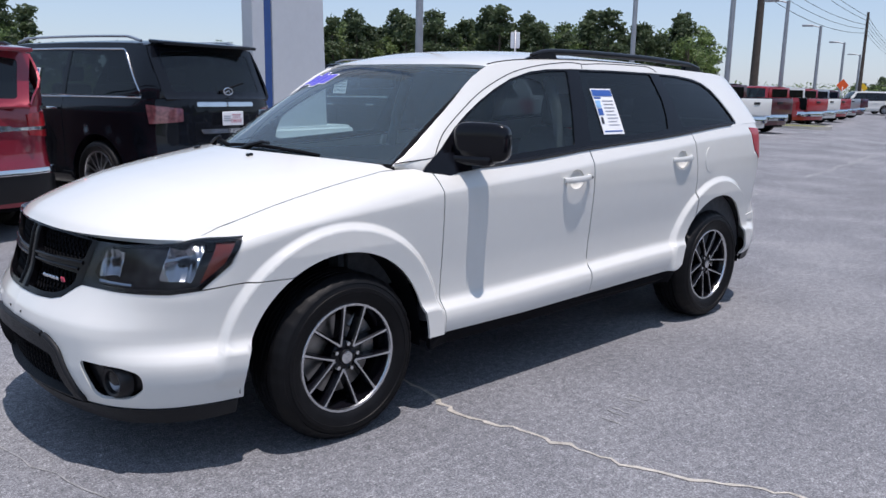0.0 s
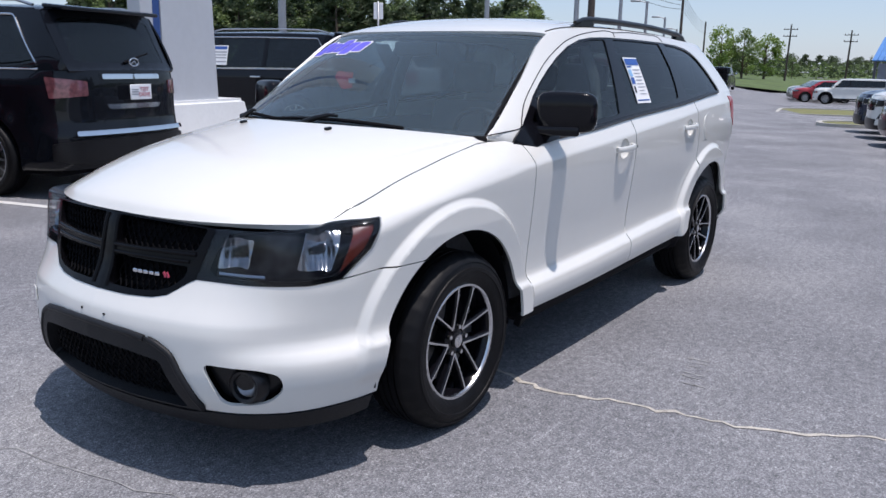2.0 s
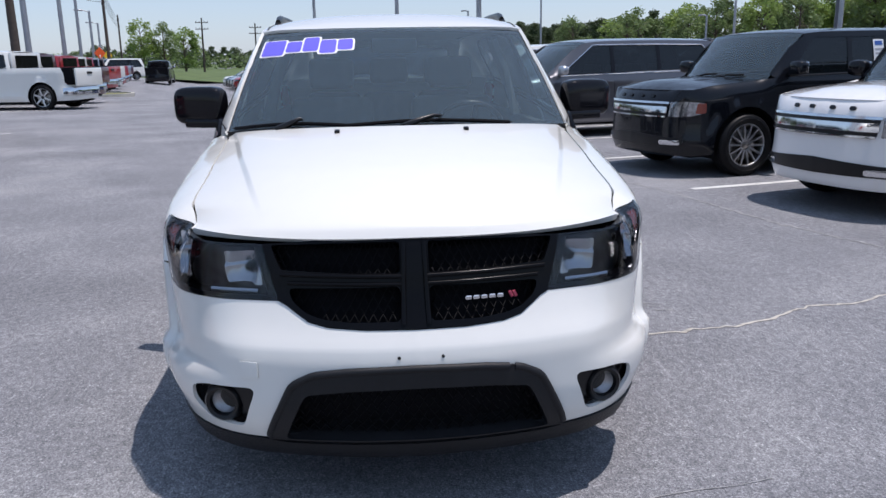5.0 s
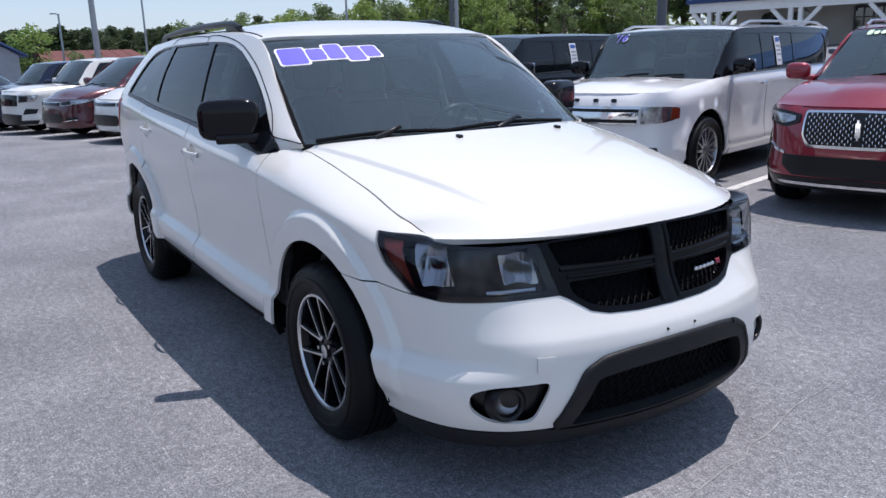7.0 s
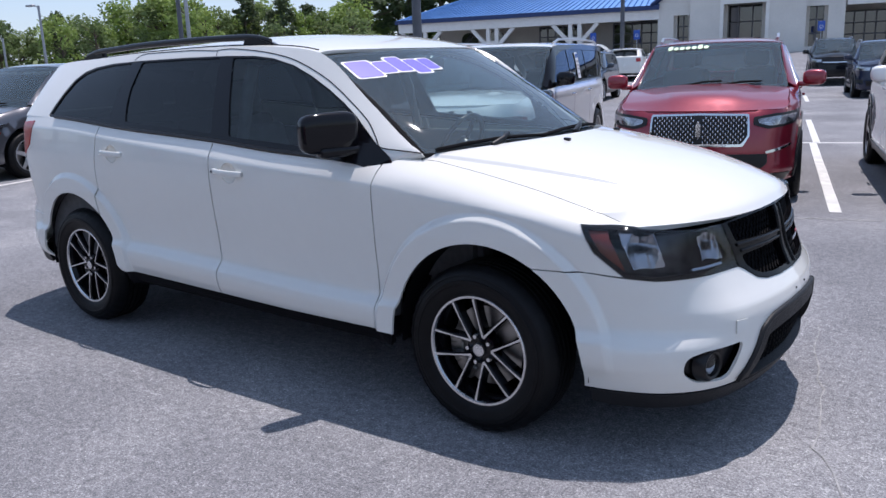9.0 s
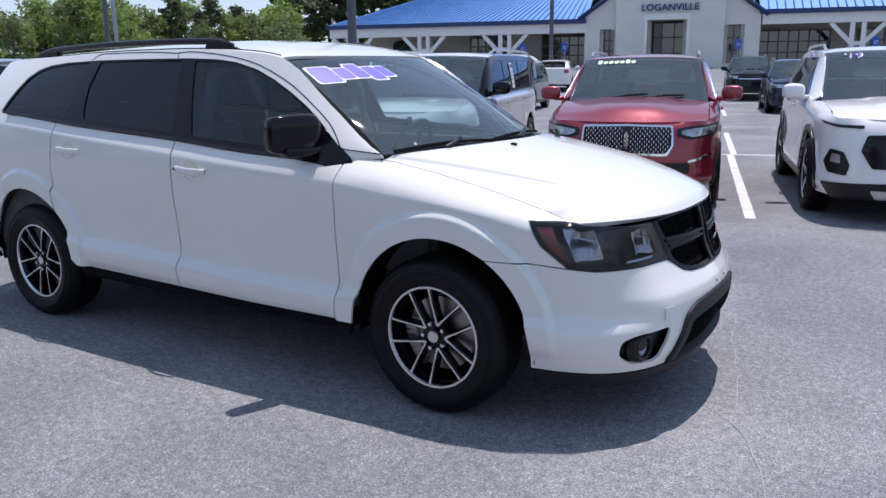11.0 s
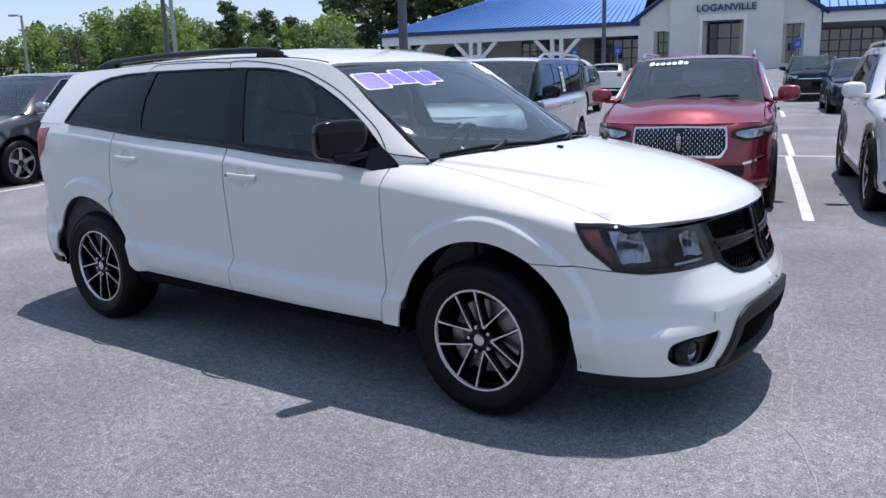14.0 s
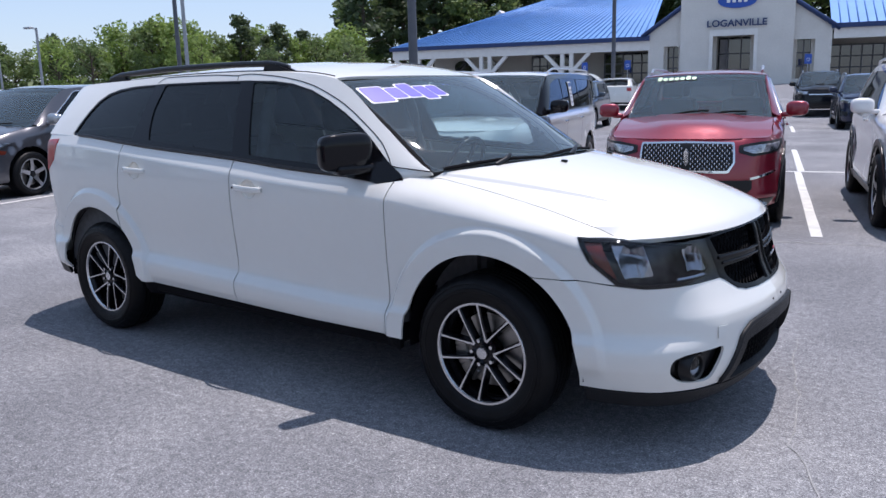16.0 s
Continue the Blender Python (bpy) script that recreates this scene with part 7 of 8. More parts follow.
for k in range(-1, 9):
    stall_line(2.79 - 2.715 * k, 4.0, 10.0)
for k in range(-1, 4):
    stall_line(2.85 - 2.715 * k, 10.15, 14.7)
stall_line(3.0, 21.1, 26.4)
stall_line(.3, 21.1, 26.4)
for k in range(-1, 6):
    u = -1.27 - 2.715 * k
    stall_line(u, -9.2, -3.55 if k < 1 else -4.45)
for k in range(6):
    stall_line(-24.5 - 3.1 * k - (5 if k > 1 else 0), -9, -3.9)
bm = bmesh.new()
strip(bm, [lot(-8 + 2 * k, 10.07) for k in range(9)], .11, .0035, .05, 5)
tagged(part("stall_line", mesh_of("stall_line", bm), M["road_paint"]), "worn white painted line across the stall heads", "road marking", "stall lines", "structure")


def crack(pts, width, material, seed, label, jag=.03):
    rnd = random.Random(seed)
    fine = resample(pts, .05 if width > .01 and jag < .05 else .15, False)
    out = [(x + rnd.gauss(0, jag * .5), y + rnd.gauss(0, jag * .5)) for x, y in fine]
    bm = bmesh.new()
    strip(bm, out, width, .003, .75, seed)
    tagged(part("crack", mesh_of("crack", bm), M[material]), label, "crack", "asphalt cracks", "structure")


crack([(.80, -.4), (.843, .535), (.904, .906), (.93, 1.02), (.85, 1.23), (.82, 1.51), (.77, 1.75), (.715, 1.97), (.60, 2.13), (.51, 2.30), (.497, 2.6), (.365, 2.85), (.25, 3.3)], .018, "crack_fill", 3, "pale sand-filled crack across the asphalt", .018)
crack([(3.1, -1.6), (2.83, -.83), (2.70, -.45), (2.60, -.29), (2.58, -.02), (2.50, .3), (2.41, .62), (2.3, 1.2)], .0055, "crack_pale", 4, "thin pale crack in the asphalt", .02)
crack([(-6.5, -1.8), (-8.3, -2.1), (-11.2, -2.7), (-16, -3.7), (-21, -4.8)], .05, "crack_pale", 6, "long pale seam in the asphalt", .08)
crack([(-9.0, 1.7), (-6.35, 2.24), (-4.94, 2.5), (-3.46, 2.91), (-1.7, 3.25), (-.65, 3.6), (1.2, 4.1), (4, 4.8)], .022, "crack_pale", 7, "long pale seam in the asphalt", .03)
# scuffed patch of old paint beside the car
rnd = random.Random(11)
for k in range(6):
    x, y = .13 + (.46 - .13) * k / 5 + rnd.uniform(-.03, .03), 1.39 + .08 * k / 5 + rnd.uniform(-.02, .02)
    bm = bmesh.new()
    strip(bm, [(x + rnd.uniform(-.01, .01), y - .05 + .035 * j) for j in range(4)], .008, .003, .9, 20 + k)
    tagged(part("scuff_mark", mesh_of("scuff_mark", bm), M["crack_pale"]), "faint pale rubbed paint mark on the asphalt", "road marking", "scuff marks", "structure")


def island(name, us, label):
    """A kerbed bed: concrete kerb ring round a grass top."""
    pts = [lot(u, v) for u, v in us]
    z0 = min(ground_z(*p) for p in pts)
    th = thing(name, label, "traffic island", kind="structure")
    rp = rounded(pts, 1.2, 6)
    c = np.mean(rp, axis=0)
    inner = [tuple(c + (np.array(p) - c) * (1 - .16 / max(np.linalg.norm(np.array(p) - c), .3))) for p in rp]
    bm = bmesh.new()
    n = len(rp)
    lo = [bm.verts.new((x, y, z0 - .1)) for x, y in rp]
    hi = [bm.verts.new((x, y, z0 + .15)) for x, y in rp]
    it = [bm.verts.new((x, y, z0 + .15)) for x, y in inner]
    il = [bm.verts.new((x, y, z0 + .05)) for x, y in inner]
    for i in range(n):
        j = (i + 1) % n
        for q in ((lo[i], lo[j], hi[j], hi[i]), (hi[i], hi[j], it[j], it[i]), (it[i], it[j], il[j], il[i])):
            bm.faces.new(q)
    part("kerb", mesh_of("kerb", bm, sharp=40), M["concrete"], th, "pale concrete kerb")
    bm = bmesh.new()
    prism(bm, inner, z0 - .05, z0 + .11)
    part("turf", mesh_of("turf", bm), M["grass"], th, "dry green and straw-coloured grass")
    return th


island("kerb_island", [(-34.6, -2.6), (-37.7, -2.6), (-37.7, -9.5), (-34.6, -9.5)], "kerbed grass island among parked trucks")
island("kerb_island", [(-32.5, 2.2), (-38.5, 2.6), (-38.5, 9.5), (-36.0, 9.8), (-33.2, 9.5)], "kerbed grass island at the drive's corner")
island("kerb_island", [(-22.4, 3.2), (-24.6, 3.4), (-24.6, 9.5), (-22.4, 9.5)], "kerbed grass island at the end of the row")

# concrete pad and pylon sign between the stalls
bm = bmesh.new()
pad = [lot(u, v) for u, v in ((-4.05, -5.15), (-7.2, -4.9), (-7.2, -9.5), (-4.05, -9.5))]
prism(bm, pad, -.05, .06)
tagged(part("pavement_pad", mesh_of("pavement_pad", bm), M["concrete"]), "pale concrete pad under the pylon sign", "pavement", kind="structure")
bm = bmesh.new()
prism(bm, [lot(u, v) for u, v in ((-4.2, -5.62), (-6.55, -5.62), (-6.55, -7.6), (-4.2, -7.6))], .055, .17)
tagged(part("kerb_plinth", mesh_of("kerb_plinth", bm), M["concrete"]), "low concrete plinth below the sign", "kerb", kind="structure")
px, py = lot(-5.25, -6.55)
sign = thing("pylon_sign", "tall grey dealership pylon sign with a blue stripe", "sign", pose(px, py, .17, 0, 0, math.degrees(LOT)))
bm = bmesh.new()
for z0, z1, a0, a1 in ((0, .66, 1.22, 1.08),):
    lo = [bm.verts.new((sx * a0 - .06, sy * .62, z0)) for sx, sy in ((-1, -1), (1, -1), (1, 1), (-1, 1))]
    hi = [bm.verts.new((sx * a1 - .06, sy * .52, z1)) for sx, sy in ((-1, -1), (1, -1), (1, 1), (-1, 1))]
    bm.faces.new(hi)
    for i in range(4):
        bm.faces.new((lo[i], lo[(i + 1) % 4], hi[(i + 1) % 4], hi[i]))
bmesh.ops.bevel(bm, geom=bm.edges[:], offset=.05, segments=3, affect="EDGES")
part("pedestal", mesh_of("pedestal", bm, sharp=35), M["pylon_white"], sign, "pale rounded pedestal")
bm = bmesh.new()
w0 = [(-.50 - .12, 0), (.66, 0)]
lo = [bm.verts.new((x, y, .6)) for x, y in ((-.62, -.15), (.56, -.15), (.56, .40), (-.62, .40))]
hi = [bm.verts.new((x, y, 9.5)) for x, y in ((-.28, -.15), (.56, -.15), (.56, .40), (-.28, .40))]
bm.faces.new(hi)
for i in range(4):
    bm.faces.new((lo[i], lo[(i + 1) % 4], hi[(i + 1) % 4], hi[i]))
part("panel", mesh_of("panel", bm, sharp=35), M["pylon_grey"], sign, "brushed grey metal panel")
bm = bmesh.new()
box(bm, (.565, .05, .6), (.71, .39, 9.5), .01, 1)
part("blue_stripe", mesh_of("blue_stripe", bm, sharp=35), M["pylon_blue"], sign, "dark blue vertical stripe")
bm = bmesh.new()
box(bm, (.715, .18, .6), (.95, .40, 9.5), .01, 1)
part("side_panel", mesh_of("side_panel", bm, sharp=35), M["pylon_grey"], sign)


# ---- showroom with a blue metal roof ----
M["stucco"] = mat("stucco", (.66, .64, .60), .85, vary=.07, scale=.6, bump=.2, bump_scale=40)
# Darker, tanner copy of stucco: porch and recess shade put into its colour.
M["stucco_shaded"] = mat("stucco_shaded", (.50, .47, .42), .85, vary=.08, scale=.6, bump=.2, bump_scale=40)
M["timber_white"] = mat("timber_white", (.74, .73, .70), .7, vary=.06, scale=3)
M["roof_blue"] = mat("roof_blue", (.095, .25, .55), .42, .2, vary=.1, scale=.8)
M["fascia_blue"] = mat("fascia_blue", (.015, .04, .13), .5, vary=.1)
M["shop_glass"] = mat("shop_glass", (.010, .014, .019), .04, vary=.3, scale=.4, coat=.6, spec=1.0)
M["mullion"] = mat("mullion", (.10, .10, .11), .45, .4, vary=.1)
M["siding"] = mat("siding", (0.340, 0.357, 0.391), .8, vary=.08, scale=1.5)
M["brick_red"] = mat("brick_red", (.26, .07, .06), .85, vary=.2, scale=2)
M["roof_red"] = mat("roof_red", (.14, .045, .04), .8, vary=.15, scale=1)
M["tan_wall"] = mat("tan_wall", (.48, .42, .36), .85, vary=.08, scale=1)
M["galvanised"] = mat("galvanised", (.34, .35, .37), .45, .6, vary=.12, scale=2)
M["dark_pole"] = mat("dark_pole", (.10, .105, .12), .5, .3, vary=.12, scale=2)
M["wood_pole"] = mat("wood_pole", (.070, .055, .045), .9, vary=.3, scale=4, bump=.4, bump_scale=30)
M["wire"] = mat("wire", (.02, .02, .022), .6)
M["sign_blue"] = mat("sign_blue", (.02, .09, .42), .4, vary=.05)
M["sign_orange"] = mat("sign_orange", (.75, .10, .015), .5, vary=.05)
M["sign_yellow"] = mat("sign_yellow", (.70, .42, .01), .5, vary=.05)

K = 1.567


def bu(u):
    return 2.30 + K * (u - 2.30)


def bz(z):
    return 1.484 + K * (z - 1.484)


BV = 62.0
showroom = thing("showroom", "cream stucco showroom with blue metal roof and timber porches", "building", pose(0, 0, 0, 0, 0, math.degrees(LOT)))
G0 = 1.15


def wall(name, lo, hi, material, label="", parent=None, bevel=0.0):
    bm = bmesh.new()
    box(bm, lo, hi, bevel, 1)
    return part(name, mesh_of(name, bm, sharp=30), material, parent or showroom, label)


def seam_roof(name, corners, material, parent, seams, label=""):
    """A sloped sheet of roofing with raised seams; corners are the two eave and two ridge ends."""
    a, b, c, d = (Vector(p) for p in corners)
    n = (b - a).cross(d - a).normalized()
    if n.z < 0:
        n = -n
    bm = bmesh.new()
    lo = [bm.verts.new(p - n * .12) for p in (a, b, c, d)]
    hi = [bm.verts.new(p) for p in (a, b, c, d)]
    bm.faces.new(hi)
    bm.faces.new(lo[::-1])
    for i in range(4):
        bm.faces.new((lo[i], lo[(i + 1) % 4], hi[(i + 1) % 4], hi[i]))
    sheet = part(name, mesh_of(name, bm), material, parent, label)
    for k in range(1, seams):
        t = k / seams
        p, q = a.lerp(b, t), d.lerp(c, t)
        bm = bmesh.new()
        tube(bm, [p + n * .02, q + n * .02], .045, 4)
        part("roof_seam", mesh_of("roof_seam", bm), material, sheet)
    return sheet


uL, uG0, uG1, uR = bu(-17.67), bu(-3.5), bu(4.86), bu(22)
eave = bz(3.74)
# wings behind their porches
wall("wall", (uL + 2, BV + 4.5, G0), (uG0 + .2, BV + 22, eave), M["stucco_shaded"], "tan wall behind the porch, its shade put into the colour")
wall("wall", (uG1 - .2, BV + 4.5, G0), (uR, BV + 22, eave), M["stucco_shaded"], "tan wall behind the porch, its shade put into the colour")
# gabled front block with the raised centre
gw = uG1 - uG0
cx = (uG0 + uG1) / 2
apex = bz(6.9)


def gable(name, u0, u1, v0, v1, z_e, z_a, holes, material, label):
    """A gabled front with real openings, and its thickness."""
    cu = (u0 + u1) / 2
    S = lambda u, z: np.stack([np.asarray(u, float), np.full(np.shape(u), v0), np.asarray(z, float)], -1)
    return part(name, panel_mesh(name, S, [(u0, G0), (u1, G0), (u1, z_e), (cu, z_a), (u0, z_e)], holes, 3.0, .35, ns=1), material, showroom, label)


def rect(u0, u1, z0, z1):
    return [(u0, z0), (u1, z0), (u1, z1), (u0, z1)]


door = rect(bu(-.40), bu(1.47), G0 + .02, bz(3.66))
wl, wr_ = rect(bu(-2.74), bu(-1.89), bz(1.7), bz(3.28)), rect(bu(3.22), bu(4.15), bz(1.55), bz(3.37))
gable("gable_front", uG0, uG1, BV, BV, bz(4.0), apex, [door, wl, wr_], M["stucco"], "cream stucco gable")
tower = [(bu(-1.94), G0), (bu(3.22), G0), (bu(3.22), bz(7.4)), (bu(-1.94), bz(7.4))]
S_t = lambda u, z: np.stack([np.asarray(u, float), np.full(np.shape(u), BV - .45), np.asarray(z, float)], -1)
part("entrance_tower", panel_mesh("entrance_tower", S_t, tower, [door], 3.0, .45, ns=1), M["stucco"], showroom, "raised cream entrance bay")
part("entrance_frame", panel_mesh("entrance_frame", lambda u, z: S_t(u, z) - np.array([0, .10, 0]), rect(bu(-.56), bu(1.63), G0, bz(3.95)), [door], 3.0, .12, ns=1), M["timber_white"], showroom)
wall("entrance_ceiling", (bu(-.4), BV + .0, bz(3.66)), (bu(1.47), BV + 3, bz(3.75)), M["stucco_shaded"])
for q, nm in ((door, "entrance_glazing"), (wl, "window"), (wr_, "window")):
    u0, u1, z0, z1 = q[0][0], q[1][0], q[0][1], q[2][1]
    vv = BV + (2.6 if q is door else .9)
    wall("reveal", (u0 - .02, BV + .3, z0), (u0 + .25, vv, z1), M["stucco_shaded"]), wall("reveal", (u1 - .25, BV + .3, z0), (u1 + .02, vv, z1), M["stucco_shaded"])
    gl = wall(nm, (u0, vv, z0), (u1, vv + .05, z1), M["shop_glass"], "dark glazing")
    n = 3 if q is door else 2
    for k in range(n + 1):
        uu = u0 + (u1 - u0) * k / n
        wall("mullion", (uu - .05, vv - .06, z0), (uu + .05, vv + .02, z1), M["mullion"], parent=gl)
    for k in range(1, 3):
        zz = z0 + (z1 - z0) * k / 3
        wall("mullion", (u0, vv - .05, zz - .05), (u1, vv + .02, zz + .05), M["mullion"], parent=gl)
# gable verge and its roof
for s in (-1, 1):
    e = uG0 if s < 0 else uG1
    bm = bmesh.new()
    tube(bm, [(e + s * .5, BV - .25, bz(3.95) - .25), (cx, BV - .25, apex + .08)], .17, 4)
    part("verge", mesh_of("verge", bm), M["fascia_blue"], showroom, "dark blue verge")
    seam_roof("gable_roof", [(e + s * .5, BV - .3, bz(3.95) - .15), (e + s * .5, BV + 22, bz(3.95) - .15), (cx, BV + 22, apex + .15), (cx, BV - .3, apex + .15)], M["roof_blue"], showroom, 14, "blue standing-seam roof")
letters("town_sign", "LOGANVILLE", .69, M["fascia_blue"], showroom, pose((bu(-.71) + bu(2.01)) / 2, BV - .62, bz(4.225), 90, 0, 0), .05, "dark raised capitals", .012).scale = (1.06, 1, 1)
bm = bmesh.new()
n = 40
ring = [((bu(-.23) + bu(1.51)) / 2 + 1.38 * math.cos(a), .55 * math.sin(a)) for a in np.linspace(0, 2 * math.pi, n)[:-1]]
prism(bm, ring, 0, .14, pose(0, BV - .46, bz(5.28), 90, 0, 0))
part("oval_sign", mesh_of("oval_sign", bm, sharp=30), M["sign_blue"], showroom, "blue oval sign with a plain pale bar")
bm = bmesh.new()
mid_u = (bu(-.23) + bu(1.51)) / 2
for k in range(4):
    box(bm, (mid_u - .75 + k * .40, BV - .66, bz(5.28) - .16), (mid_u - .75 + k * .40 + .26, BV - .59, bz(5.28) + .16), .06, 2)
part("oval_bars", mesh_of("oval_bars", bm, sharp=30), M["decal_white"], showroom)
# wing roofs, fascias and porch frames
for u0, u1, e in ((uL - .3, uG0 + .1, eave), (uG1 - .1, uR, bz(3.95))):
    seam_roof("wing_roof", [(u0, BV - .2, e + .1), (u1, BV - .2, e + .1), (u1, BV + 13, e + 6.2), (u0 + (17.5 if u0 < 0 else 0), BV + 13, e + 6.2)], M["roof_blue"], showroom, 46, "blue standing-seam roof")
    wall("fascia", (u0, BV - .3, e - .22), (u1, BV - .12, e + .12), M["fascia_blue"], "dark blue fascia")
    wall("beam", (u0 + .2, BV - .05, e - .95), (u1, BV + .35, e - .22), M["timber_white"], "white porch beam")
    wall("soffit", (u0, BV + .3, e - .30), (u1, BV + 4.6, e - .20), M["stucco_shaded"])
seam_roof("wing_roof", [(uL - .3, BV + 26, eave + .1), (uL - .3, BV - .2, eave + .1), (uL + 17.2, BV + 13, eave + 6.3), (uL + 17.3, BV + 13.2, eave + 6.3)], M["roof_blue"], showroom, 20, "blue standing-seam hip")


def porch_post(u, e):
    th = new("porch_post")
    th.parent = showroom
    for du in (-.38, .38):
        wall("post", (u + du - .16, BV, G0), (u + du + .16, BV + .32, e - .9), M["timber_white"], "square white post", th)
    wall("tie", (u - .4, BV + .02, G0 + 1.6), (u + .4, BV + .28, G0 + 1.9), M["timber_white"], "", th)
    for s in (-1, 1):
        bm = bmesh.new()
        a, b = Vector((u + s * .35, BV + .16, e - 2.5)), Vector((u + s * 1.85, BV + .16, e - .95))
        d = (b - a).normalized()
        nrm = Vector((-d.z, 0, d.x)) * .15
        vs = []
        for off in (-.14, .14):
            vs.append([bm.verts.new(p + Vector((0, off, 0))) for p in (a - nrm, b - nrm, b + nrm, a + nrm)])
        bm.faces.new(vs[0]), bm.faces.new(vs[1][::-1])
        for i in range(4):
            bm.faces.new((vs[0][i], vs[0][(i + 1) % 4], vs[1][(i + 1) % 4], vs[1][i]))
        part("brace", mesh_of("brace", bm), M["timber_white"], th, "white diagonal brace")


for u in (-16.4, -12.2, -7.69):
    porch_post(bu(u), eave)
for u in (9.1, 13.5, 18):
    porch_post(bu(u), bz(3.95))
for u0, u1, cols in ((bu(-10.3), bu(-8.1), 5), (bu(-6.2), bu(-3.7), 5), (bu(4.95), bu(8.3), 7), (bu(9.6), bu(13), 6)):
    gl = wall("shop_window", (u0, BV + 4.3, G0 + .4), (u1, BV + 4.45, eave - .95), M["shop_glass"], "large dark shop window with a grid")
    for k in range(cols + 1):
        uu = u0 + (u1 - u0) * k / cols
        wall("mullion", (uu - .05, BV + 4.22, G0 + .4), (uu + .05, BV + 4.32, eave - .95), M["mullion"], parent=gl)
    for k in range(4):
        zz = G0 + .4 + (eave - 1.35 - G0) * k / 3
        wall("mullion", (u0, BV + 4.23, zz - .05), (u1, BV + 4.32, zz + .05), M["mullion"], parent=gl)
for u in (bu(-14.5), bu(-12.9)):
    bm = bmesh.new()
    pts = [(u - .8, G0), (u + .8, G0), (u + .8, eave - 1.6)] + [(u + .8 * math.cos(a), eave - 1.6 + .55 * math.sin(a)) for a in np.linspace(0, math.pi, 9)[1:-1]] + [(u - .8, eave - 1.6)]
    prism(bm, pts, 0, .1, pose(0, BV + 4.4, 0, 90, 0, 0))
    part("arched_window", mesh_of("arched_window", bm, sharp=30), M["shop_glass"], showroom, "dark arched opening")
bm = bmesh.new()
prism(bm, [(bu(-13.5), bz(4.9)), (bu(-12.7), bz(4.9)), (bu(-12.7), bz(5.6)), (bu(-13.1), bz(6.05)), (bu(-13.5), bz(5.6))], 0, 1.6, pose(0, BV + 10, 0, 90, 0, 0))
part("roof_turret", mesh_of("roof_turret", bm), M["stucco"], showroom, "small white roof turret")
for u in (-5.9, -3.9, 3.75, 9.2):
    su_, sv_ = bu(u), BV - 6
    x, y = lot(su_, sv_)
    gz = ground_z(x, y)
    sg_ = thing("parking_sign", "blue accessible-parking sign on a thin post", "sign", pose(x, y, gz, 0, 0, math.degrees(LOT)), "parking signs")
    bm = bmesh.new()
    tube(bm, [(0, 0, 0), (0, 0, 2.1)], .03, 6)
    part("post", mesh_of("post", bm), M["galvanised"], sg_)
    bm = bmesh.new()
    box(bm, (-.22, -.05, 1.5), (.22, -.035, 2.15), .01, 1)
    part("plate", mesh_of("plate", bm), M["sign_blue"], sg_)
    bm = bmesh.new()
    tube(bm, [(.10 * math.cos(a), -.056, 1.78 + .10 * math.sin(a)) for a in np.linspace(0, 6.28, 14)], .018, 4)
    part("plate_mark", mesh_of("plate_mark", bm), M["decal_white"], sg_)

# ---- grey used-car office with a blue roof ----
office = thing("office", "grey gabled office with bright blue metal roof", "building", pose(-75.5, .25, -.66) @ Matrix.Diagonal((.8, .8, .8, 1)))


def owall(name, lo, hi, material, label="", parent=None):
    bm = bmesh.new()
    box(bm, lo, hi, 0, 1)
    return part(name, mesh_of(name, bm), material, parent or office, label)


bm = bmesh.new()
prism(bm, [(-5.8, 0), (6.2, 0), (6.2, 3.9), (.2, 7.45), (-5.8, 3.9)], -16, 0, pose(0, 0, 0, 90, 0, 90))
body = part("gabled_wall", mesh_of("gabled_wall", bm), M["siding"], office, "blue-grey siding")
for k in range(16):
    owall("siding_lap", (.02, -5.78, .5 + k * .32), (.045, 6.18, .53 + k * .32), M["siding"], "", body) if k < 10 else None
seam_roof("roof", [(.7, 7.0, 3.75), (-16.5, 7.0, 3.75), (-16.5, .2, 7.7), (.7, .2, 7.7)], M["roof_blue"], office, 18, "blue metal roof")
seam_roof("roof", [(.7, -6.6, 3.75), (-16.5, -6.6, 3.75), (-16.5, .2, 7.7), (.7, .2, 7.7)], M["roof_blue"], office, 18, "blue metal roof")
for s, e in ((-1, -6.6), (1, 7.0)):
    bm = bmesh.new()
    tube(bm, [(.72, e, 3.7), (.72, .2, 7.65)], .16, 4)
    part("verge", mesh_of("verge", bm), M["fascia_blue"], office)
seam_roof("porch_roof", [(3.0, -10.2, 3.9), (3.0, -5.0, 3.9), (-4.0, -5.5, 6.5), (-4.0, -10.2, 6.5)], M["roof_blue"], office, 10, "bright blue porch roof")
owall("porch_wall", (-8, -10, 0), (-.5, -5.8, 3.6), M["siding"])
for y in (-10, -8.6, -7.2, -5.8):
    owall("porch_post", (2.6, y, 0), (2.85, y + .25, 3.9), M["mullion"])
owall("awning", (.05, -5.2, 2.45), (1.3, 2.4, 2.85), M["roof_blue"], "blue awning")
ow = owall("shop_front", (.03, -5.0, .5), (.10, 2.2, 2.42), M["shop_glass"], "dark shop front")
for k in range(8):
    owall("mullion", (.08, -5.0 + 7.2 * k / 7 - .05, .5), (.16, -5.0 + 7.2 * k / 7 + .05, 2.42), M["timber_white"], "", ow)
owall("vent", (.03, -.02, 5.5), (.10, .42, 6.2), M["timber_white"], "white gable vent")
for y in (1.8, 3.5):
    bm = bmesh.new()
    box(bm, (.03, y - .15, 4.1), (.3, y + .15, 4.4), .03, 1)
    part("flood_lamp", mesh_of("flood_lamp", bm), M["timber_white"], office)

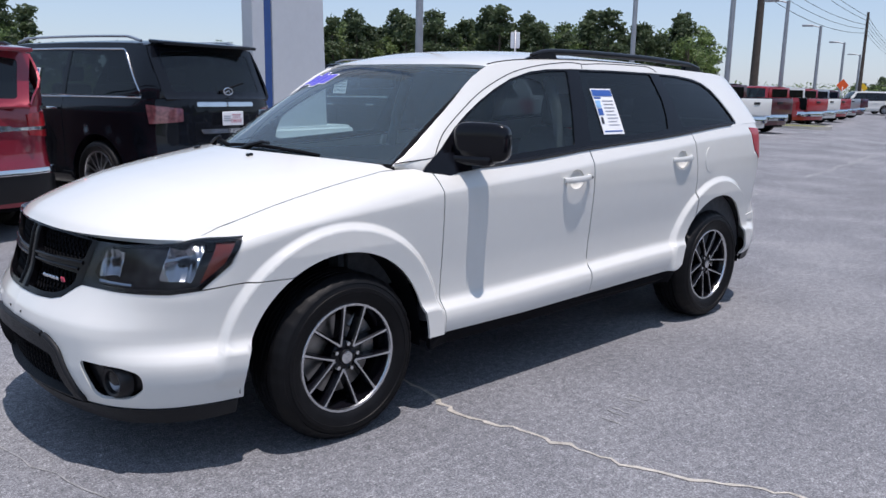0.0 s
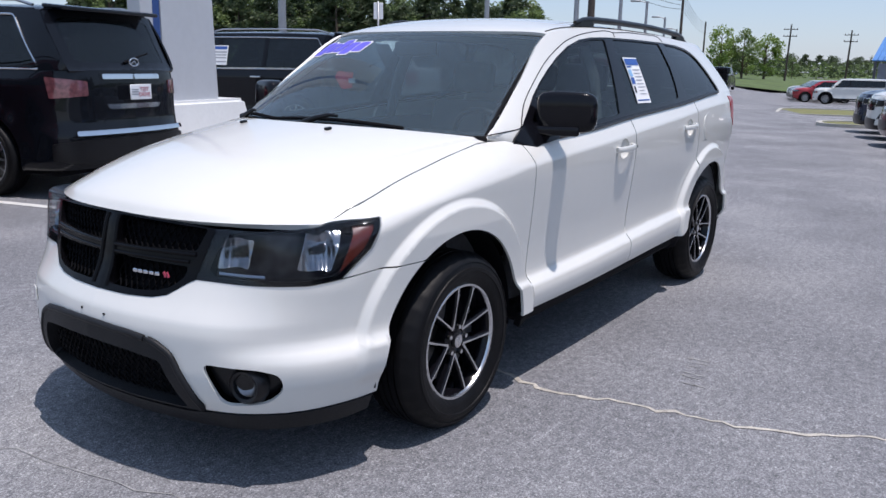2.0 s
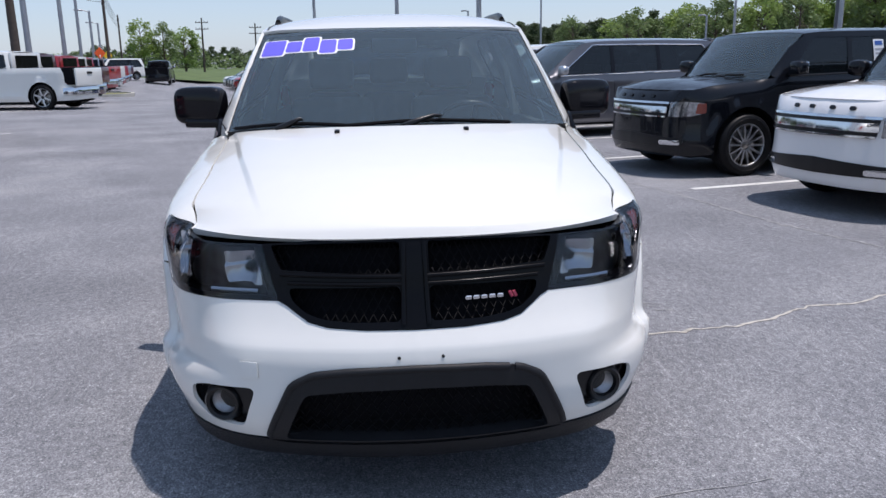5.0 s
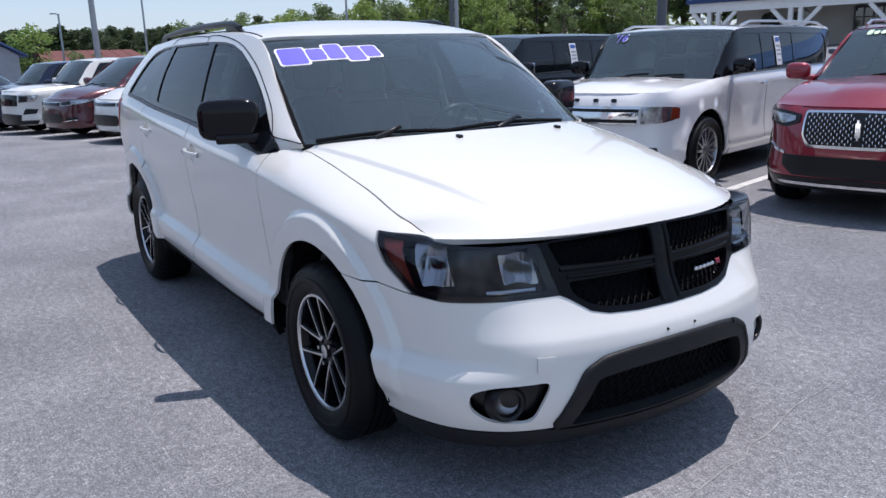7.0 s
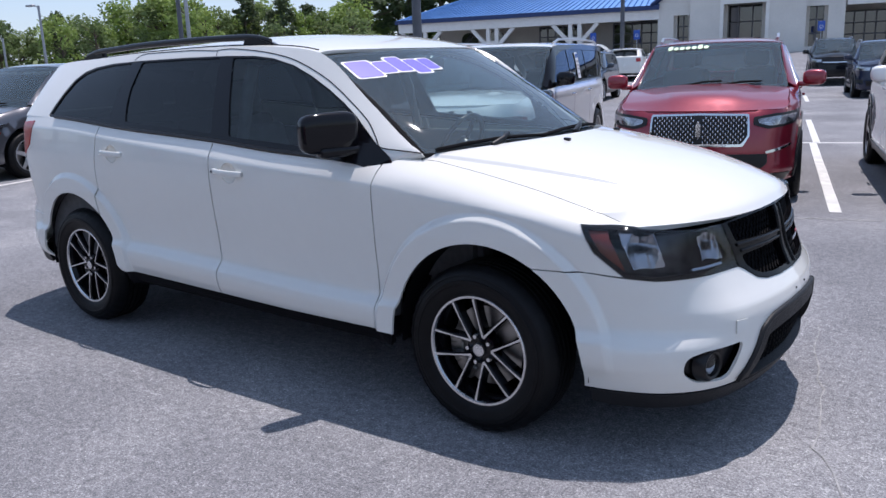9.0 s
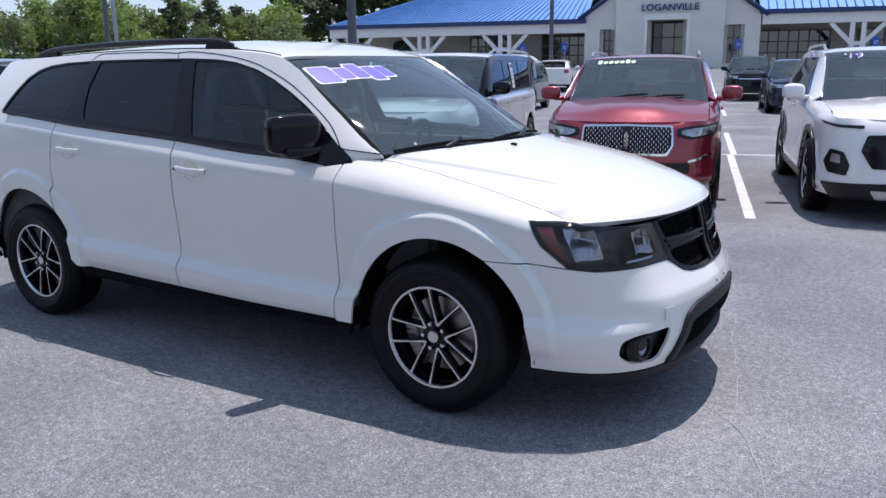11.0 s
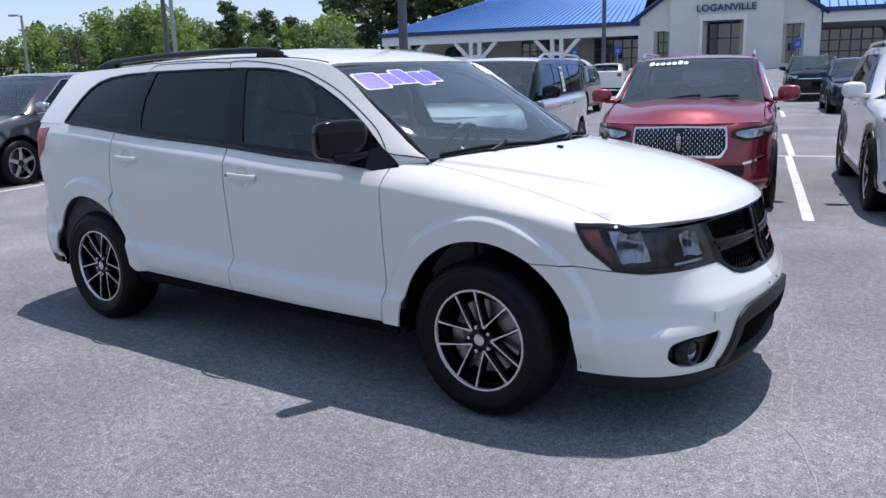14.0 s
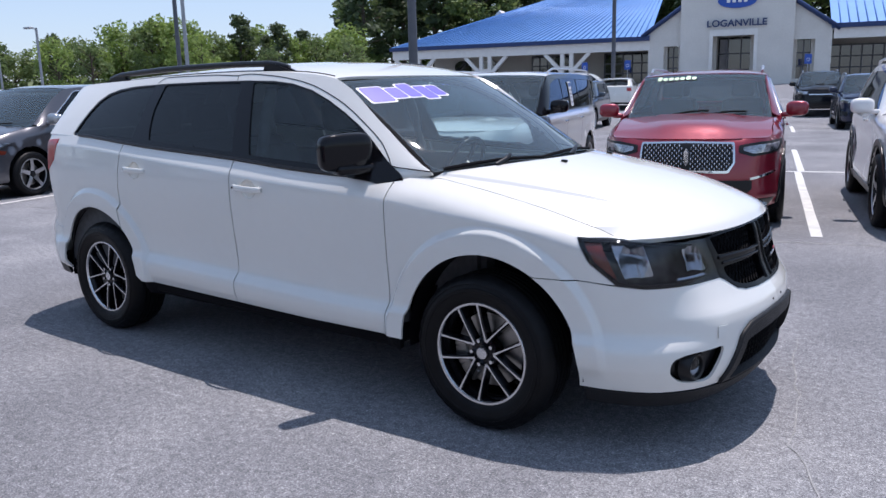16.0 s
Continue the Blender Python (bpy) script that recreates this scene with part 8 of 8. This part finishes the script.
# houses beyond
hs = thing("house", "low tan house with a dark red roof", "house", pose(-96, 14, -.6, 0, 0, 8) @ Matrix.Diagonal((.62, .62, .62, 1)))
bm = bmesh.new()
prism(bm, [(-9, 0), (9, 0), (9, 3.2), (-9, 3.2)], 0, 9, pose(0, 0, 0, 90, 0, 90))
part("house_wall", mesh_of("house_wall", bm), M["tan_wall"], hs)
for s in (-1, 1):
    seam_roof("roof", [(4.6 + s * 5.3, -9.6, 3.1), (4.6 + s * 5.3, 9.6, 3.1), (4.6, 6.5, 5.8), (4.6, -9.6, 5.8)], M["roof_red"], hs, 8)
for y in (-6, -2.5, 1.5, 5):
    bm = bmesh.new()
    box(bm, (9.0, y - .5, 1.0), (9.1, y + .5, 2.3), .02, 1)
    part("window", mesh_of("window", bm), M["shop_glass"], hs)
hs2 = copy_thing(hs, pose(-104, 38, -.4, 0, 0, -20) @ Matrix.Diagonal((.7, .7, .7, 1)))
hs2.name = "house"

# ---- lamp posts, utility poles, wires, road signs ----
def lamp_post(x, y, h, r=.09, material="galvanised", arm=True, face=0):
    th = thing("lamp_post", "slender grey metal parking-lot lamp post", "lamp post", pose(x, y, ground_z(x, y), 0, 0, face), "lamp posts")
    bm = bmesh.new()
    tube(bm, [(0, 0, .7), (0, 0, h)], [r, r * .75], 8)
    part("pole", mesh_of("pole", bm, sharp=50), M[material], th)
    bm = bmesh.new()
    tube(bm, [(0, 0, -.2), (0, 0, .72)], .26, 14)
    part("footing", mesh_of("footing", bm, sharp=50), M["concrete"], th)
    if arm:
        bm = bmesh.new()
        tube(bm, [(0, 0, h - .1), (.55, 0, h + .05)], .04, 6)
        box(bm, (.45, -.16, h - .02), (1.15, .16, h + .10), .03, 1)
        part("lamp_head", mesh_of("lamp_head", bm, sharp=50), M[material], th)
    return th


for x, y, h, r, mt, face in ((-10.3, 13.7, 9, .13, "dark_pole", 186), (-13.2, 32.9, 9, .11, "dark_pole", 186), (-25.8, 17.6, 9, .10, "dark_pole", 186), (-49.8, 24.3, 6.2, .10, "galvanised", 186),
                                  (-59.9, 26.5, 4.6, .10, "galvanised", 186), (-24.2, 16.8, 9, .09, "galvanised", 208), (-40.2, 5.6, 9, .16, "galvanised", 208), (-45.7, 1.3, 9, .14, "galvanised", 208),
                                  (-12.5, -14.7, 10, .12, "galvanised", -73), (-24.8, -15.7, 9.5, .11, "galvanised", -73), (-28.5, -13.5, 10, .12, "galvanised", -73), (-38.5, -15.8, 6.2, .12, "galvanised", -73),
                                  (-52.1, -19.7, 6.0, .12, "galvanised", -73), (-66.6, -23.7, 5.8, .12, "galvanised", -73), (-83.0, -28.4, 5.6, .12, "galvanised", -73), (-53.3, -4.2, 9, .12, "galvanised", 225),
                                  (-83.4, 17.8, 9, .12, "galvanised", 225), (-85.0, 10.1, 7.2, .12, "galvanised", 208)):
    lamp_post(x, y, h, r, mt, True, face)


def utility_pole(x, y, h, face, r=.17, arms=True):
    th = thing("utility_pole", "dark wooden utility pole with crossarms", "utility pole", pose(x, y, ground_z(x, y), 0, 1.2, face), "utility poles")
    bm = bmesh.new()
    tube(bm, [(0, 0, -.3), (0, 0, h)], [r, r * .6], 9)
    part("pole", mesh_of("pole", bm, sharp=50), M["wood_pole"], th)
    if arms:
        for dz in (.8, 1.9):
            bm = bmesh.new()
            box(bm, (-1.25, -.06, h - dz - .06), (1.25, .06, h - dz + .06), 0, 1)
            for k in (-1.15, -.5, .5, 1.15):
                tube(bm, [(k, 0, h - dz + .05), (k, 0, h - dz + .25)], .05, 6)
            part("crossarm", mesh_of("crossarm", bm, sharp=50), M["wood_pole"], th)
    return th


poles = []
for x, y, h, r, arms in ((-50.5, -23.2, 14, .31, False), (-73.7, -24.7, 8.8, .18, True), (-129.7, -40.3, 9, .18, True)):
    utility_pole(x, y, h, -158, r, arms)
    poles.append((x, y, h + ground_z(x, y)))
for x, y, h in ((-142.5, -30.2, 10.0), (-153.9, -22.7, 9.5)):
    utility_pole(x, y, h, 70, .2)


def wire(a, b, sag, r=.018):
    pts = [Vector(a).lerp(Vector(b), k / 14) - Vector((0, 0, sag * 4 * (k / 14) * (1 - k / 14))) for k in range(15)]
    bm = bmesh.new()
    tube(bm, pts, r, 4)
    tagged(part("overhead_wire", mesh_of("overhead_wire", bm), M["wire"]), "thin black overhead wire between poles", "cable", "overhead wires")


(p0x, p0y, p0h), (p1x, p1y, p1h), (p2x, p2y, p2h) = poles
for k, dz in enumerate((.9, 1.5, 3.2, 3.9, 4.6)):
    wire((p0x, p0y, p0h - dz - 1.2), (p1x, p1y, p1h - .4 - .35 * k), .45 + .06 * k, .02)
    wire((p1x, p1y, p1h - .4 - .35 * k), (p2x, p2y, p2h - .4 - .35 * k), .5, .02)
    ex, ey = -32.0, -24.5
    wire((p0x, p0y, p0h - dz - 1.2), (ex, ey, p0h + 2.2 - dz), .6, .02)
sx_, sy_ = -62.0, -21.7
rs = thing("road_sign", "orange diamond road-work sign on a post", "sign", pose(sx_, sy_, ground_z(sx_, sy_), 0, 0, -133 + 90))
bm = bmesh.new()
tube(bm, [(0, 0, 0), (0, 0, 2.2)], .04, 6)
part("post", mesh_of("post", bm), M["galvanised"], rs)
bm = bmesh.new()
box(bm, (-.34, -.02, -.34), (.34, .02, .34), .01, 1, pose(0, 0, 2.3, 0, 45, 0))
part("plate", mesh_of("plate", bm), M["sign_orange"], rs)
sx_, sy_ = -81.3, -27.2
rs = thing("road_sign", "yellow diamond warning sign on a post", "sign", pose(sx_, sy_, ground_z(sx_, sy_), 0, 0, -133 + 90))
bm = bmesh.new()
tube(bm, [(0, 0, 0), (0, 0, 2.2)], .04, 6)
part("post", mesh_of("post", bm), M["galvanised"], rs)
bm = bmesh.new()
box(bm, (-.36, -.02, -.36), (.36, .02, .36), .01, 1, pose(0, 0, 2.3, 0, 45, 0))
part("plate", mesh_of("plate", bm), M["sign_yellow"], rs)
bm = bmesh.new()
box(bm, (-.22, -.035, 2.25), (.22, -.025, 2.35), .01, 1)
part("plate_bar", mesh_of("plate_bar", bm), M["wire"], rs)
nx_, ny_ = -16.1, -14.2
rs = thing("no_parking_sign", "white no-parking sign with a red ring", "sign", pose(nx_, ny_, ground_z(nx_, ny_), 0, 0, -151 + 90))
bm = bmesh.new()
tube(bm, [(0, 0, 0), (0, 0, 3.3)], .03, 6)
part("post", mesh_of("post", bm), M["galvanised"], rs)
bm = bmesh.new()
box(bm, (-.15, -.02, 2.75), (.15, .0, 3.25), .01, 1)
part("plate", mesh_of("plate", bm), M["decal_white"], rs)
bm = bmesh.new()
tube(bm, [(.11 * math.cos(a), -.03, 3.06 + .11 * math.sin(a)) for a in np.linspace(0, 6.28, 16)], .012, 4)
part("ring", mesh_of("ring", bm), M["print_red"], rs)
letters("sign_letter", "P", .18, M["wire"], rs, pose(0, -.024, 3.06, 90, 0, 0), .002)

# ---- trees ----
def leaf_mat(name, a, b):
    m = bpy.data.materials.new(name)
    m.use_nodes = True
    nt = m.node_tree
    p = nt.nodes["Principled BSDF"]
    p.inputs["Roughness"].default_value = 0.6
    gi = nt.nodes.new("ShaderNodeNewGeometry")
    oi = nt.nodes.new("ShaderNodeObjectInfo")
    r = nt.nodes.new("ShaderNodeValToRGB")
    r.color_ramp.elements[0].color, r.color_ramp.elements[1].color = (*a, 1), (*b, 1)
    ad = nt.nodes.new("ShaderNodeMath")
    ad.operation = "MULTIPLY_ADD"
    ad.inputs[1].default_value = 0.65
    mu = nt.nodes.new("ShaderNodeMath")
    mu.operation = "MULTIPLY"
    mu.inputs[1].default_value = 0.35
    nt.links.new(gi.outputs["Random Per Island"], ad.inputs[0])
    nt.links.new(oi.outputs["Random"], mu.inputs[0])
    nt.links.new(mu.outputs[0], ad.inputs[2])
    nt.links.new(ad.outputs[0], r.inputs[0])
    nt.links.new(r.outputs[0], p.inputs["Base Color"])
    tr = nt.nodes.new("ShaderNodeBsdfTranslucent")
    nt.links.new(r.outputs[0], tr.inputs[0])
    mx = nt.nodes.new("ShaderNodeMixShader")
    mx.inputs[0].default_value = 0.42
    nt.links.new(p.outputs[0], mx.inputs[1])
    nt.links.new(tr.outputs[0], mx.inputs[2])
    nt.links.new(mx.outputs[0], nt.nodes["Material Output"].inputs[0])
    return m


M["leaf"] = leaf_mat("leaf", (.085, .135, .045), (.22, .29, .105))
M["leaf_light"] = leaf_mat("leaf_light", (.15, .24, .05), (.31, .40, .11))
M["needle"] = leaf_mat("needle", (.045, .070, .036), (.12, .16, .075))
M["bark"] = mat("bark", (.10, .075, .055), .9, vary=.35, scale=3, bump=.4, bump_scale=20)


def tree_meshes(kind, seed):
    rnd = random.Random(seed)
    bm = bmesh.new()
    tube(bm, [(0, 0, -.3), (.05, .02, 2.5), (-.05, .06, 5), (.02, 0, 8.2)], [.24, .20, .14, .05], 7)
    blobs = []
    if kind == "pine":
        for k in range(26):
            z = 3.6 + 6.4 * (k / 26) ** .9
            a = rnd.uniform(0, 6.28)
            ln = (2.3 * (1 - (z - 3.6) / 7.4) + .5) * rnd.uniform(.5, 1.1)
            tip = Vector((ln * math.cos(a), ln * math.sin(a), z + ln * .18))
            tube(bm, [(0, 0, z - .2), tip], [.05, .015], 4, False)
            blobs.append((tip * .75 + Vector((0, 0, z * .25)), rnd.uniform(.55, 1.0), .5))
        blobs.append((Vector((0, 0, 9.8)), .7, 1.0))
        count, size = 60, .26
    else:
        for k in range(22):
            z = 2.2 + 6.2 * rnd.random()
            a = rnd.uniform(0, 6.28)
            w = 2.6 * math.sin(math.pi * min(1, max(.12, (z - 1.6) / 8.2))) ** .7
            ln = w * rnd.uniform(.55, 1.0)
            tip = Vector((ln * math.cos(a), ln * math.sin(a), z + .6))
            tube(bm, [(0, 0, z - .9), tip], [.07, .02], 4, False)
            blobs.append((tip, rnd.uniform(.75, 1.35), .8))
        blobs.append((Vector((.1, 0, 9.0)), 1.0, 1.0))
        count, size = 80, .24
    trunk = mesh_of("trunk", bm, M["bark"], sharp=60)
    V, F = [], []
    for c, r, fl in blobs:
        for k in range(count):
            d = Vector((rnd.gauss(0, 1), rnd.gauss(0, 1), rnd.gauss(0, 1))).normalized()
            p = c + Vector((d.x * r, d.y * r, d.z * r * fl)) * rnd.uniform(.35, 1.08)
            a, b = Vector((rnd.gauss(0, 1), rnd.gauss(0, 1), rnd.gauss(0, .7))).normalized(), Vector((rnd.gauss(0, 1), rnd.gauss(0, 1), rnd.gauss(0, 1))).normalized()
            b = (b - a * a.dot(b)).normalized()
            s = size * rnd.uniform(.6, 1.3)
            i = len(V)
            V += [p - a * s, p - b * s * .5, p + a * s, p + b * s * .5 + d * s * .2]
            F.append((i, i + 1, i + 2, i + 3))
    me = bpy.data.meshes.new("crown")
    me.from_pydata([tuple(v) for v in V], [], F)
    return trunk, me


TREES = {}
for kind, mt, n in (("pine", "needle", 3), ("broad", "leaf", 3), ("light", "leaf_light", 2)):
    for k in range(n):
        t_, c_ = tree_meshes("pine" if kind == "pine" else "broad", 40 + k + len(TREES))
        c_.materials.append(M[mt])
        TREES[(kind, k)] = (t_, c_)
TLABEL = dict(pine="tall dark green pine at the lot's edge", broad="full green broadleaf tree at the lot's edge", light="young bright green tree at the lot's edge")
trnd = random.Random(77)


def tree(kind, x, y, h, z=None):
    n = 2 if kind == "light" else 3
    t_, c_ = TREES[(kind, trnd.randrange(n))]
    s = h / 10.2
    gz = ground_z(x, y) if z is None else z
    th = thing("tree", TLABEL[kind], "tree", pose(x, y, gz, 0, 0, trnd.uniform(0, 360)) @ Matrix.Diagonal((s * trnd.uniform(.9, 1.25), s * trnd.uniform(.9, 1.25), s, 1)), "belt of trees")
    part("trunk", t_, None, th)
    part("crown", c_, None, th)


def woods(h0, h1, d0, d1, n, kinds, hts, cx=3.5, cy=0.0):
    """A far wood that nobody could count, as one mesh of leaves."""
    V, F, base = [], [], 0
    for k in range(n):
        a = radians(h0 + (h1 - h0) * (k + trnd.uniform(.1, .9)) / n)
        d = trnd.uniform(d0, d1)
        x, y = cx + d * math.cos(a), cy + d * math.sin(a)
        kind = trnd.choice(kinds)
        me = TREES[(kind, trnd.randrange(2))][1]
        co = np.empty(len(me.vertices) * 3)
        me.vertices.foreach_get("co", co)
        co = co.reshape(-1, 3) * (trnd.uniform(*hts) / 10.2) * np.array([1.2, 1.2, 1.0])
        t = trnd.uniform(0, 6.28)
        co = np.stack([co[:, 0] * math.cos(t) - co[:, 1] * math.sin(t) + x, co[:, 0] * math.sin(t) + co[:, 1] * math.cos(t) + y, co[:, 2] - 1.5 + ground_z(x, y)], 1)
        V.append(co)
        F.append(np.arange(len(co)).reshape(-1, 4) + base)
        base += len(co)
    me = bpy.data.meshes.new("far_woods")
    me.from_pydata(np.concatenate(V).tolist(), [], np.concatenate(F).tolist())
    tagged(part("far_woods", me, M["needle"]), "distant dark green wood on the horizon", "woods", kind="stuff")


def belt(h0, h1, d0, d1, n, kinds, hts, cx=3.5, cy=0.0):
    for k in range(n):
        a = radians(h0 + (h1 - h0) * (k + trnd.uniform(.1, .9)) / n)
        d = trnd.uniform(d0, d1)
        tree(trnd.choice(kinds), cx + d * math.cos(a), cy + d * math.sin(a), trnd.uniform(*hts))


belt(-121, -152, 104, 135, 92, ["pine", "pine", "pine", "broad"], (8.0, 12.4))
belt(-98, -107, 100, 125, 14, ["pine", "broad"], (8.5, 11.5))
belt(-107, -121, 105, 125, 18, ["pine", "broad"], (5.5, 7.5))
woods(-160, -192, 300, 400, 120, ["broad", "pine"], (7.0, 11.0))
belt(-165, -170, 215, 235, 2, ["light", "broad"], (5.5, 7.0))
belt(-173, -184, 250, 300, 3, ["broad", "pine"], (4.0, 5.5))
woods(160, 177, 165, 195, 90, ["pine", "pine", "pine", "broad"], (8.2, 10.0))
belt(134, 150, 90, 106, 30, ["broad", "broad", "light", "pine"], (7.0, 9.8))
belt(150, 164, 95, 110, 22, ["broad", "broad", "light", "pine"], (5.4, 8.0))
belt(134, 167, 74, 82, 9, ["light", "broad"], (5, 7.5))
belt(96, 134, 118, 140, 40, ["pine", "broad"], (16, 24))
belt(174.6, 175.8, 84, 88, 1, ["light"], (6.4, 6.9))
belt(171.5, 173.5, 88, 92, 2, ["broad"], (3.2, 4.0))
belt(192.6, 196.5, 120, 150, 3, ["light", "broad"], (7, 8.5))
# soft ground cover under the trees so that no bare asphalt runs to the horizon
bm = bmesh.new()
ring = []
for k in range(72):
    a = radians(k * 5)
    rows = []
    for d in (96, 130, 300, 880):
        x, y = 3 + d * math.cos(a), d * math.sin(a)
        rows.append(bm.verts.new((x, y, ground_z(x, y) + .03 + (.6 if 100 < d < 200 else 0))))
    ring.append(rows)
for k in range(72):
    for j in range(3):
        f = bm.faces.new((ring[k][j], ring[k][j + 1], ring[(k + 1) % 72][j + 1], ring[(k + 1) % 72][j]))
        f.smooth = True
tagged(part("verge_ground", mesh_of("verge_ground", bm), M["verge"]), "rough green verge beyond the lot", "grass", kind="structure")
# undergrowth
rnd = random.Random(5)
V, F = [], []
for k in range(26000):
    deg = rnd.uniform(95, 265)
    a = radians(deg)
    d = rnd.uniform(92, 126) if k % 3 and not 184 < deg < 211 else rnd.uniform(230, 330)
    sc = 1.0 if d < 130 else 1.1
    x, y = 3 + d * math.cos(a), d * math.sin(a)
    p = Vector((x, y, ground_z(x, y) + rnd.uniform(.2, 3.2) * (sc if d < 130 else 1.6) * (.5 + .5 * noise.noise((x * .05, y * .05, 0)) + .4)))
    q, r = Vector((rnd.gauss(0, 1), rnd.gauss(0, 1), rnd.gauss(0, .6))).normalized(), Vector((rnd.gauss(0, 1), rnd.gauss(0, 1), rnd.gauss(0, 1))).normalized()
    s = rnd.uniform(.25, .6) * (sc if d < 130 else 1.0)
    i = len(V)
    V += [p - q * s, p - r * s * .6, p + q * s, p + r * s * .6]
    F.append((i, i + 1, i + 2, i + 3))
me = bpy.data.meshes.new("undergrowth")
me.from_pydata([tuple(v) for v in V], [], F)
tagged(part("undergrowth", me, M["leaf"]), "dense green undergrowth beneath the trees", "bushes", kind="stuff")
